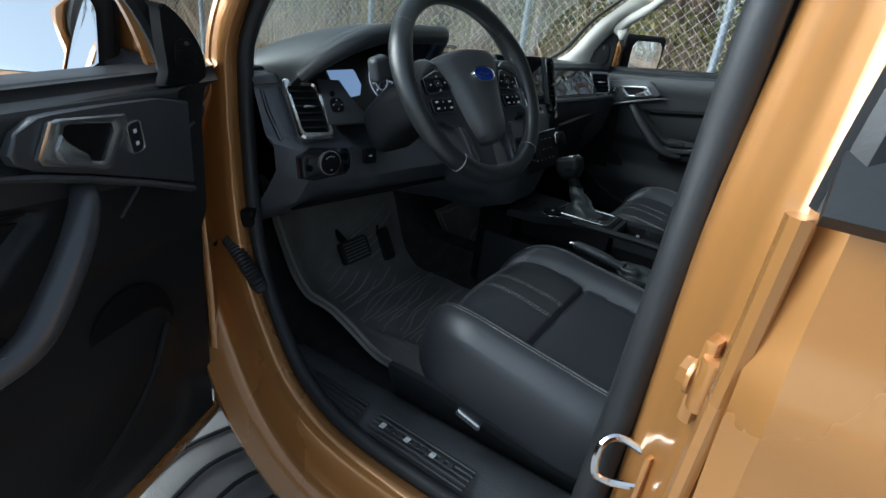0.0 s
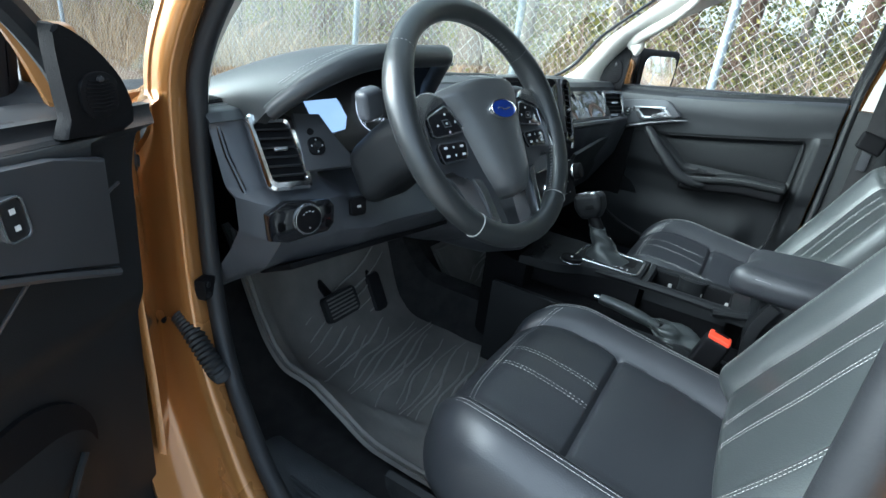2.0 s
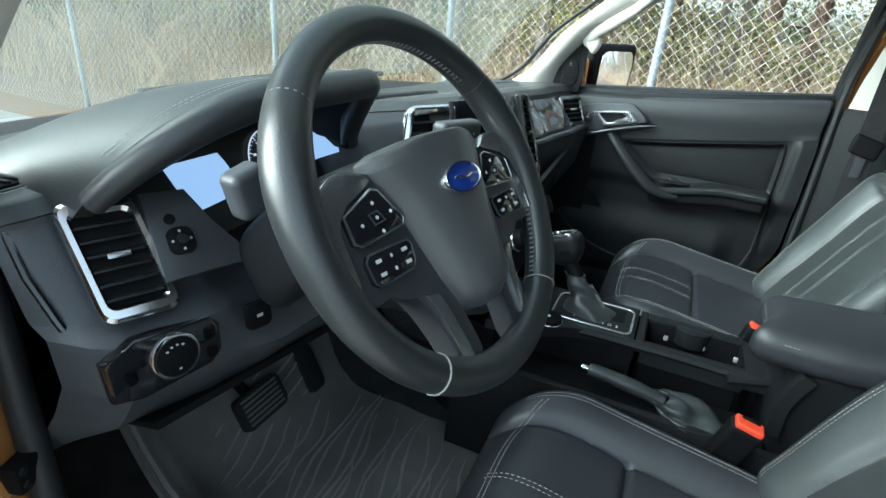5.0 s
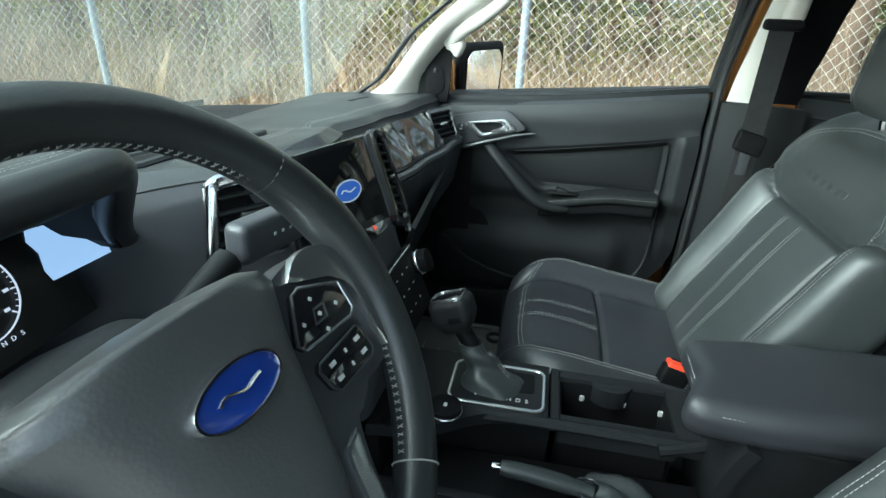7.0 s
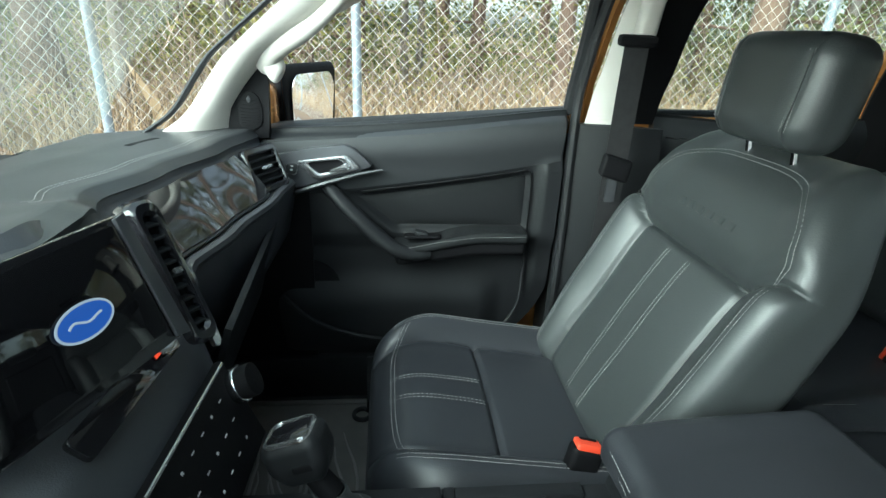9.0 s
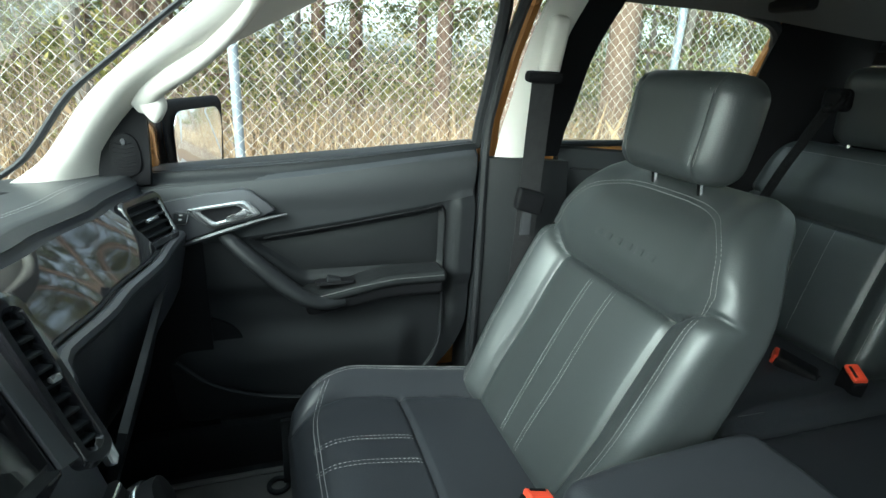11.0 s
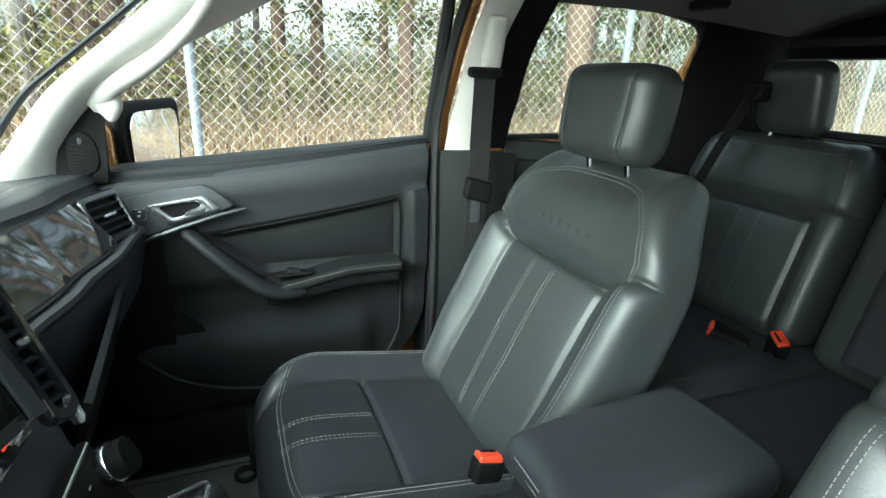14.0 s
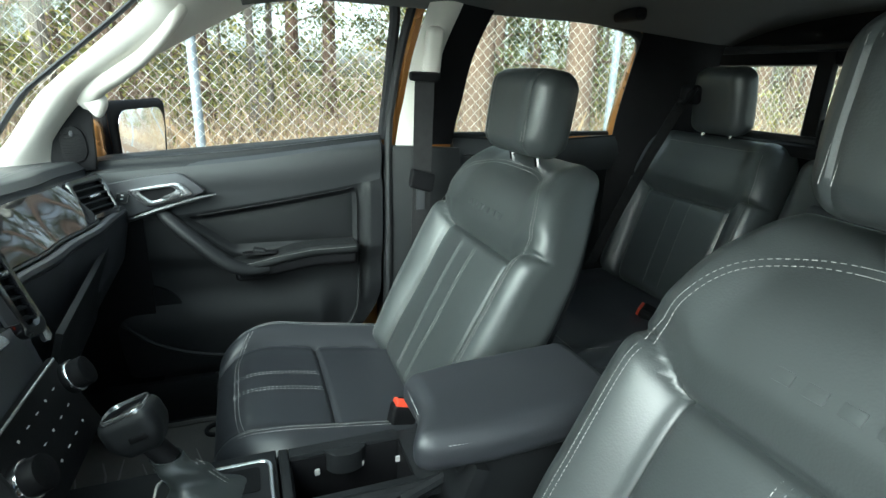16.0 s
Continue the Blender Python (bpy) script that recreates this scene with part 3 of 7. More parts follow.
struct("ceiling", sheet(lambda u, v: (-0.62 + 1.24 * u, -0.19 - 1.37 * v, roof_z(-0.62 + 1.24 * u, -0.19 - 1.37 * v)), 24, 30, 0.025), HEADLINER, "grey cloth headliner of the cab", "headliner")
struct("roof", sheet(lambda u, v: (-0.67 + 1.34 * u, -0.15 - 1.46 * v, roof_z(-0.62 + 1.24 * u, -0.19 - 1.37 * v) + 0.05), 24, 30, -0.02), PAINT, "copper orange metallic cab roof", "roof")


def cab(p):
    """Warps a point of the cab's right side and rear to fit the camera's view."""
    along = 0.07 + 0.05 * smooth(-0.2, -0.68, p.y) - 0.015 * smooth(-0.75, -1.55, p.y)
    belt = 0.024 * smooth(-0.9, -0.1, p.y) + (0.012 - 0.06 * (0.05 - max(-0.6, min(0.12, p.y)))) * smooth(-1.1, -0.7, p.y)
    drop = belt * smooth(1.12, 1.20, p.z) * (1 - smooth(1.27, 1.36, p.z)) if p.x > 0.55 else 0.0
    return Vector((p.x * (1 + 0.13 * smooth(-0.9, -1.5, p.y)), p.y + along, p.z - drop))


WARP[0] = cab


def strip(a, b, bulge):
    """A trim band that runs along path a with its far edge on path b, bulging inwards."""
    pa, pb = curve(a, 8), curve(b, 8)
    m = min(len(pa), len(pb)) - 1

    def f(u, v):
        i = u * m
        k = min(m - 1, int(i))
        p = pa[k].lerp(pa[k + 1], i - k).lerp(pb[k].lerp(pb[k + 1], i - k), v)
        s = math.sin(math.pi * v) * bulge
        return p + Vector((-s if p.x > 0 else s, -s * 0.3, 0))

    return f, m


def pillar(name, a, b, bulge, thick, mat, label, nv=8):
    f, m = strip(a, b, bulge)
    return struct(name, sheet(f, m, nv, -thick), mat, label, "pillar trim")


def mirrored(pts):
    return [(-x, y, z) for x, y, z in pts]


# windscreen pillars: glass edge and door edge
WS_R = [(0.69, 0.33, 1.19), (0.675, 0.22, 1.262), (0.660, 0.150, 1.317), (0.645, 0.09, 1.365), (0.605, -0.05, 1.475), (0.575, -0.13, 1.540), (0.54, -0.17, 1.56)]
DR_R = [(0.728, 0.135, 1.19), (0.722, 0.112, 1.280), (0.714, 0.050, 1.338), (0.702, -0.055, 1.405), (0.675, -0.21, 1.490), (0.655, -0.32, 1.545), (0.64, -0.42, 1.575)]
pillar("trim_pillar_right", WS_R, DR_R, 0.025, 0.03, CREAM, "pale grey windscreen pillar trim")
WARP[0] = None
WS_L = [(-0.645, 0.47, 1.185), (-0.635, 0.40, 1.28), (-0.615, 0.29, 1.39), (-0.59, 0.15, 1.49), (-0.565, 0.0, 1.545), (-0.54, -0.10, 1.56)]
DR_L = [(-0.655, 0.378, 1.175), (-0.652, 0.355, 1.27), (-0.645, 0.29, 1.37), (-0.638, 0.17, 1.475), (-0.62, 0.02, 1.55), (-0.605, -0.15, 1.58)]
pillar("trim_pillar_left", WS_L, DR_L, 0.012, -0.018, CREAM, "pale grey windscreen pillar trim")


WARP[0] = cab


def header_f(u, v):
    x = -0.56 + 1.12 * u
    return (x, -0.13 + 0.05 * (x / 0.56) ** 2 - 0.12 * v, 1.565 + 0.005 * (1 - (x / 0.56) ** 2) - 0.002 * v - 0.03 * (x / 0.56) ** 4 * 0.3)


struct("trim_header", sheet(header_f, 16, 4, -0.03), CREAM, "pale grey trim above the windscreen", "trim")


def windscreen_f(u, v):
    a, b = Vector((-0.66, 0.47, 1.195)).lerp(Vector((0.70, 0.39, 1.195)), u), Vector((-0.545, -0.15, 1.57)).lerp(Vector((0.545, -0.15, 1.57)), u)
    p = a.lerp(b, v)
    bow = 1 - (2 * u - 1) ** 2
    return p + Vector((0, 0.045 * bow + 0.01 + 0.03 * math.sin(math.pi * v), 0.02 + 0.02 * math.sin(math.pi * v)))


wind = thing("window_1", "large laminated windscreen with dust and a painted haze", "windscreen", (0, 0.45, 1.2), kind="structure")
pane = part("pane", sheet(windscreen_f, 20, 14, 0.005), WINDSCREEN, wind, "glass with dust and a painted haze")
pane.visible_shadow = False
for side, path in ((1, WS_R), (-1, WS_L)):
    WARP[0] = cab if side > 0 else None
    part("edge_band", tube([Vector(p) + Vector((0.002 * side, 0.012, 0.010)) for p in curve(path, 6)], 0.008, 8, flat=0.6), RUBBER, wind, "black glass edge band")
WARP[0] = cab
part("wiper", tube(curve([(-0.30, 0.56, 1.215), (0.05, 0.545, 1.222), (0.36, 0.50, 1.212)], 8), 0.006, 6), RUBBER, wind, "black wiper blade")
part("cowl", sheet(lambda u, v: (-0.7 + 1.42 * u, 0.47 + 0.25 * v - 0.05 * (2 * u - 1) ** 2 - 0.03 * u, 1.185 - 0.02 * v), 16, 6, 0.01), PLASTIC, wind, "black plastic cowl below the glass")

# right side: centre and rear pillars, sills and door apertures
CP_A = [(0.728, -0.622, 0.62), (0.728, -0.622, 0.95), (0.715, -0.628, 1.215)]
CP_B = [(0.66, -0.83, 0.62), (0.655, -0.82, 0.95), (0.66, -0.80, 1.215)]
pillar("trim_centre_pillar_low", CP_A, CP_B, 0.02, 0.02, PLASTIC, "black plastic lower centre pillar trim")
CU_A = [(0.692, -0.642, 1.220), (0.668, -0.650, 1.32), (0.632, -0.665, 1.45), (0.585, -0.690, 1.565)]
CU_M = [(0.672, -0.704, 1.220), (0.655, -0.712, 1.32), (0.622, -0.730, 1.45), (0.580, -0.765, 1.565)]
CU_B = [(0.690, -0.790, 1.220), (0.672, -0.800, 1.32), (0.640, -0.815, 1.45), (0.595, -0.850, 1.565)]
pillar("trim_centre_pillar_high", CU_A, CU_M, 0.008, 0.02, CREAM, "pale grey upper centre pillar trim")
# rear strip of the pillar trim, coloured darker than its front
pillar("trim_centre_pillar_back", CU_M, CU_B, 0.0, 0.02, PLASTIC_D, "black strip along the rear of the centre pillar trim")
CR_A = [(0.715, -1.345, 0.75), (0.715, -1.345, 1.05), (0.712, -1.348, 1.26), (0.680, -1.350, 1.42), (0.625, -1.335, 1.555)]
CR_B = [(0.60, -1.56, 0.75), (0.60, -1.56, 1.05), (0.585, -1.56, 1.26), (0.57, -1.56, 1.42), (0.53, -1.54, 1.57)]
pillar("trim_rear_pillar", CR_A, CR_B, 0.02, 0.02, PLASTIC_D, "black plastic rear corner trim")
pillar("trim_rear_pillar_left", mirrored(CR_A), mirrored(CR_B), 0.02, -0.02, PLASTIC_D, "black plastic rear corner trim")
# painted door frames seen beyond the trim
struct("frame_centre_right", tube([(0.755, -0.650, 1.19), (0.750, -0.650, 1.24), (0.738, -0.648, 1.30), (0.69, -0.66, 1.45), (0.645, -0.68, 1.57)], 0.022, 8), PAINT, "copper orange painted door aperture", "pillar")
struct("frame_rear_right", tube([(0.745, -1.37, 1.20), (0.735, -1.375, 1.30), (0.70, -1.375, 1.42), (0.645, -1.37, 1.55)], 0.022, 8), PAINT, "copper orange painted door aperture", "pillar")
struct("seal_front_right", tube(curve([(0.715, -0.630, 0.70), (0.715, -0.632, 1.0), (0.713, -0.628, 1.22), (0.705, -0.632, 1.32), (0.675, -0.645, 1.45), (0.635, -0.665, 1.56)], 6), 0.011, 8), RUBBER, "black rubber door seal", "seal")
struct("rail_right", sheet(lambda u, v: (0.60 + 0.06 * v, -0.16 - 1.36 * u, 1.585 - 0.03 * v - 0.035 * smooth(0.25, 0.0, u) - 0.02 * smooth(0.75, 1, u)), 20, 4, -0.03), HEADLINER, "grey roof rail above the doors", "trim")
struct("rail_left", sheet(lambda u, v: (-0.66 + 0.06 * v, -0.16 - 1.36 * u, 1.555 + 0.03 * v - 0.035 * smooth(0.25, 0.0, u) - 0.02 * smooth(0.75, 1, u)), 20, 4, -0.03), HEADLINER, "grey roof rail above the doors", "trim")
struct("sill_right", rbox((0.12, 2.05, 0.14), (0.74, -0.55, 0.60), 0.02), PLASTIC, "black plastic door sill trim", "sill")

struct("kick_panel_right", sheet(lambda u, v: (0.712 + 0.01 * math.sin(3 * u), -0.02 + 0.56 * v, 0.58 + 0.59 * u), 10, 10, 0.02), PLASTIC_D, "black plastic footwell side panel", "kick panel")
WARP[0] = None
struct("kick_panel_left", sheet(lambda u, v: (-0.642 - 0.01 * math.sin(3 * u), 0.385 + 0.285 * v, 0.52 + 0.66 * u), 10, 10, -0.02), PLASTIC, "black plastic footwell side panel", "kick panel")
# back wall with its sliding window
WARP[0] = cab
rear = thing("window_2", "three-part sliding rear window of the cab", "window", (0, -1.57, 1.28), kind="structure")
for name, size, at in (("wall_rear", (1.44, 0.05, 0.68), (0, -1.60, 0.95)), ("wall_rear_top", (1.30, 0.05, 0.12), (0, -1.60, 1.525))):
    struct(name, rbox(size, at, 0.01), PLASTIC_D, "black trimmed back wall of the cab", "wall")
for s in (-1, 1):
    struct("wall_rear_side", rbox((0.09, 0.05, 0.24), (s * 0.685, -1.60, 1.375), 0.01), PLASTIC_D, "black trimmed back wall beside the window", "wall")
part("window_frame", ring(rounded(1.30, 0.235, 0.04), rounded(1.25, 0.195, 0.03), frame_at((0, -1.572, 1.398), (-1, 0, 0), (0, 0, 1)), 0.02), RUBBER, rear, "black rubber frame")
for x in (-0.30, 0.30):
    part("divider", rbox((0.035, 0.022, 0.215), (x, -1.578, 1.398), 0.004), PLASTIC_D, rear)
part("latch", soft((0.022, 0.012, 0.03), 0.008, 4, m=pose(0.24, -1.545, 1.315)), PLASTIC_D, rear, "black sliding window latch")
for x, w in ((-0.47, 0.32), (0, 0.58), (0.47, 0.32)):
    p = part("pane", rbox((w, 0.005, 0.21), (x, -1.585, 1.398), 0), GLASS, rear)
    p.visible_shadow = False

WARP[0] = None
# left side aperture: windscreen pillar foot, sill, centre pillar, rear door
struct("fender_edge_left", sheet(lambda u, v: (-0.86 + 0.03 * v * smooth(0.5, 1, u), 0.66 + 0.4 * v, 0.55 + 0.56 * u + 0.04 * v), 14, 10, -0.015), PAINT, "copper orange front wing edge", "wing")
for z_ in (1.12,):
    hf = thing("door_hinge", "copper orange painted front door hinge with bolts", "hinge", (-0.735, 0.40, z_), kind="structure")
    part("leaf", rbox((0.010, 0.060, 0.06), (-0.740, 0.450, z_), 0.004, turn=(0, 0, -10)), PAINT, hf)
    part("knuckle", disc(0.011, 0.085, (-0.746, 0.485, z_), bevel=0.002), PAINT, hf)
    for dz_ in (-0.02, 0.02):
        part("bolt", disc(0.009, 0.010, (-0.748, 0.440, z_ + dz_), (0, 90, 0), n=6, bevel=0.001), PAINT, hf)
SEAL_L = [(-0.790, -0.40, 0.645), (-0.785, -0.2, 0.640), (-0.775, 0.0, 0.642), (-0.752, 0.13, 0.668), (-0.725, 0.225, 0.725), (-0.700, 0.305, 0.81), (-0.680, 0.355, 0.92), (-0.669, 0.378, 1.05), (-0.667, 0.382, 1.15), (-0.665, 0.372, 1.25), (-0.655, 0.300, 1.37), (-0.638, 0.18, 1.475), (-0.622, 0.04, 1.55), (-0.61, -0.12, 1.582)]
struct("seal_front_left", tube(curve(SEAL_L, 7), 0.0145, 10), RUBBER, "black rubber door seal around the front aperture", "seal")
LOOP = curve(SEAL_L, 7)
FLANGE = [(0.014, 0.006), (0.008, -0.008), (0.002, -0.018), (-0.002, -0.032), (0.0, -0.042), (0.010, -0.048), (0.034, -0.050), (0.072, -0.052), (0.095, -0.060), (0.100, -0.085), (0.102, -0.120)]


def aperture_f(u, v):
    """The painted edge round the doorway: out from the seal, then away from the opening."""
    i = u * (len(LOOP) - 1)
    k = min(len(LOOP) - 2, int(i))
    c, d = LOOP[k].lerp(LOOP[k + 1], i - k), (LOOP[k + 1] - LOOP[k]).normalized()
    out = Vector((0, d.z, -d.y)).normalized()
    q = v * (len(FLANGE) - 1)
    n = min(len(FLANGE) - 2, int(q))
    a, b = (FLANGE[n][m] + (FLANGE[n + 1][m] - FLANGE[n][m]) * (q - n) for m in (0, 1))
    low = 0.04 + 0.96 * (1 - smooth(1.02, 1.16, c.z))
    a, b = a if a < 0.03 else 0.03 + (a - 0.03) * low, b if b > -0.049 else -0.049 + (b + 0.049) * low
    return c + out * a + Vector((b, 0, 0))


struct("jamb_front_left", sheet(aperture_f, len(LOOP) - 1, 32, 0.010), PAINT, "copper orange painted door jamb and sill", "door jamb", angle=70)
XF[0] = Matrix.Translation((-0.118, 0.03, -0.030))
plate = thing("sill_plate", "scuffed black plastic sill plate with raised ribs", "sill plate", (-0.60, 0.0, 0.66), kind="structure")
part("plate", sheet(lambda u, v: (-0.49 - 0.165 * v, 0.22 - 0.70 * u, 0.652 + 0.022 * math.sin(math.pi * min(1, v * 1.15)) - 0.05 * smooth(0.25, 0.0, v)), 26, 10, -0.02), SILLP, plate)
for k in range(5):
    part("rib", tube([(-0.585 - 0.011 * k, 0.13 - 0.02 * k, 0.6755), (-0.592 - 0.011 * k, -0.02, 0.6765)], 0.0032, 6, flat=0.5), SILLP, plate)
    part("rib", tube([(-0.592 - 0.011 * k, -0.055, 0.6765), (-0.600 - 0.011 * k, -0.26, 0.676)], 0.0032, 6, flat=0.5), SILLP, plate)
for k in range(9):
    part("lettering_bar", rbox((0.012, 0.010, 0.002), (-0.617, -0.075 - 0.018 * k, 0.6785), 0.0006), MARK if k % 3 == 0 else SILLP, plate)

XF[0] = Matrix.Identity(4)
# left centre pillar and rear door
struct("seal_centre_left", tube(curve([(-0.800, -0.405, 0.62), (-0.812, -0.414, 0.80), (-0.812, -0.420, 0.95), (-0.804, -0.424, 1.12), (-0.785, -0.426, 1.30), (-0.745, -0.426, 1.42), (-0.68, -0.42, 1.56)], 7), 0.0185, 10), RUBBER, "thick black rubber seal on the centre pillar", "seal")


def bpillar_f(u, v):
    z = 0.60 + 1.0 * u
    tum = 0.13 * smooth(1.18, 1.62, z)
    prof = [(-0.812, -0.430), (-0.826, -0.436), (-0.838, -0.448), (-0.856, -0.462), (-0.876, -0.474), (-0.892, -0.490), (-0.900, -0.520), (-0.900, -0.59)]
    i = v * (len(prof) - 1)
    k = min(len(prof) - 2, int(i))
    t = i - k
    x = prof[k][0] * (1 - t) + prof[k + 1][0] * t
    y = prof[k][1] * (1 - t) + prof[k + 1][1] * t
    return (x + tum, y - 0.02 * u - 0.004 * math.sin(9 * u), z)


struct("pillar_centre_left", sheet(bpillar_f, 24, 28, -0.02), PAINT, "copper orange painted centre pillar", "pillar")
struct("trim_centre_pillar_left", sheet(lambda u, v: (-0.80 + 0.13 * v + 0.11 * smooth(1.18, 1.62, 0.6 + u), -0.43 - 0.20 * v, 0.60 + 1.0 * u), 16, 6, -0.02), PLASTIC, "black plastic centre pillar trim", "pillar trim")
XF[0] = Matrix.Translation((-0.085, -0.093, 0.005))
st = thing("door_striker", "bright steel door striker loop on the centre pillar", "striker", (-0.765, -0.372, 0.90), kind="structure")
part("loop", tube(curve([(-0.748, -0.366, 0.930), (-0.752, -0.335, 0.936), (-0.764, -0.322, 0.925), (-0.768, -0.324, 0.893), (-0.764, -0.338, 0.884), (-0.756, -0.368, 0.888)], 5), 0.0045, 8), CHROME, st)
part("plate", rbox((0.03, 0.006, 0.075), (-0.760, -0.374, 0.908), 0.002, turn=(0, 0, -20)), PAINT, st)
XF[0] = Matrix.Translation((-0.075, -0.09, 0.02))
hg = thing("door_hinge", "copper orange painted rear door hinge with a bolt", "hinge", (-0.805, -0.39, 1.08), kind="structure")
part("leaf", rbox((0.035, 0.012, 0.085), (-0.803, -0.392, 1.055), 0.004, turn=(0, 0, -18)), PAINT, hg)
part("bolt", disc(0.014, 0.014, (-0.804, -0.380, 1.055), (90, 0, -18), n=6, bevel=0.002), PAINT, hg)
part("washer", disc(0.020, 0.005, (-0.804, -0.385, 1.055), (90, 0, -18), bevel=0.001), PAINT, hg)
part("knuckle", disc(0.011, 0.05, (-0.823, -0.395, 1.06), bevel=0.002), PAINT, hg)

rd = thing("door_2", "closed copper orange rear door of the pickup", "door", (-0.87, -0.9, 0.6), kind="structure")


def rdoor_f(u, v):
    z = 0.58 + 0.645 * v
    y = -0.412 - 0.95 * u - 0.018 * smooth(0.9, 0.2, v) * (1 - u) + 0.012 * (1 - v)
    bulge = 0.035 * math.sin(math.pi * min(1, v * 0.9 + 0.08)) + 0.012 * math.exp(-((v - 0.78) / 0.05) ** 2)
    edge = 0.02 * smooth(0.022, 0.0, u)
    return (-0.845 - bulge + edge, y, z)


part("skin", sheet(rdoor_f, 40, 26, 0.02), PAINT, rd, "copper orange metallic skin")
part("front_edge", tube([(-0.838, -0.408, 0.60), (-0.842, -0.404, 0.90), (-0.846, -0.408, 1.22)], 0.010, 8), PAINT, rd)
part("belt_moulding", sheet(lambda u, v: (-0.868 + 0.028 * v, -0.415 - 0.93 * u, 1.222 + 0.035 * v), 12, 4, -0.015), RUBBER, rd, "black rubber belt moulding")
part("window_frame", tube(curve([(-0.842, -0.425, 1.225), (-0.835, -0.432, 1.30), (-0.79, -0.455, 1.45), (-0.72, -0.50, 1.60)], 6), 0.016, 8), RUBBER, rd, "black window frame")
p = part("pane", sheet(lambda u, v: (-0.838 + 0.11 * v, -0.44 - 0.88 * u - 0.04 * v, 1.25 + 0.33 * v), 6, 6, 0.005), TINTED, rd, "dark tinted glass")
part("inner_panel", rbox((0.05, 0.80, 0.62), (-0.72, -0.98, 0.92), 0.02), PLASTIC, rd, "black plastic inner panel")
part("sill_band", rbox((0.10, 0.9, 0.05), (-0.775, -0.92, 1.235), 0.015), PLASTIC, rd)

XF[0] = Matrix.Identity(4)
# running board under the left doors
rb = thing("running_board", "grey running board with black rubber tread below the door", "running board", (-0.93, 0, 0.40), kind="structure")
part("board", rbox((0.40, 1.9, 0.05), (-0.83, -0.35, 0.43), 0.015), ALU, rb)
for k in range(16):
    part("tread", tube(curve([(-1.00, 0.54 - 0.075 * k, 0.458), (-0.88, 0.565 - 0.075 * k, 0.460), (-0.76, 0.54 - 0.075 * k, 0.460), (-0.66, 0.56 - 0.075 * k, 0.458)], 4), 0.006, 6, flat=0.5), RUBBER, rb)
part("bracket", rbox((0.10, 0.06, 0.42), (-0.86, 0.1, 0.22), 0.01), PLASTIC_D, rb)


# ---------------------------------------------------------------- front doors
def insert_top(y):
    return 1.070 - 0.13 * (y + 0.105)


def insert_front(z):
    return -0.105 - 1.25 * (1.070 - z)


def door_x(y, z):
    """How far out the right door's inner face lies at y, z."""
    x = 0.722
    x -= 0.012 * smooth(1.13, 1.21, z)                                   # padded upper band leans in
    x += 0.022 * smooth(1.222, 1.235, z)                                 # roll-over at the window
    x -= 0.016 * smooth(-0.555, -0.575, y) * smooth(0.80, 0.88, z) * (1 - smooth(1.13, 1.16, z))   # rear border
    top, front = insert_top(y), insert_front(z)
    pocket = smooth(-0.545, -0.530, y) * (1 - smooth(front - 0.012, front + 0.004, y)) * smooth(0.985, 1.0, z) * (1 - smooth(top - 0.004, top + 0.008, z))
    x += 0.020 * pocket
    low = 1 - smooth(0.94, 0.985, z)
    x += 0.012 * low
    bulge = smooth(-0.50, -0.42, y) * (1 - smooth(0.02, 0.12, y)) * (1 - smooth(0.80, 0.90, z)) * smooth(0.64, 0.70, z)
    x -= 0.022 * bulge                                                   # map pocket
    return x


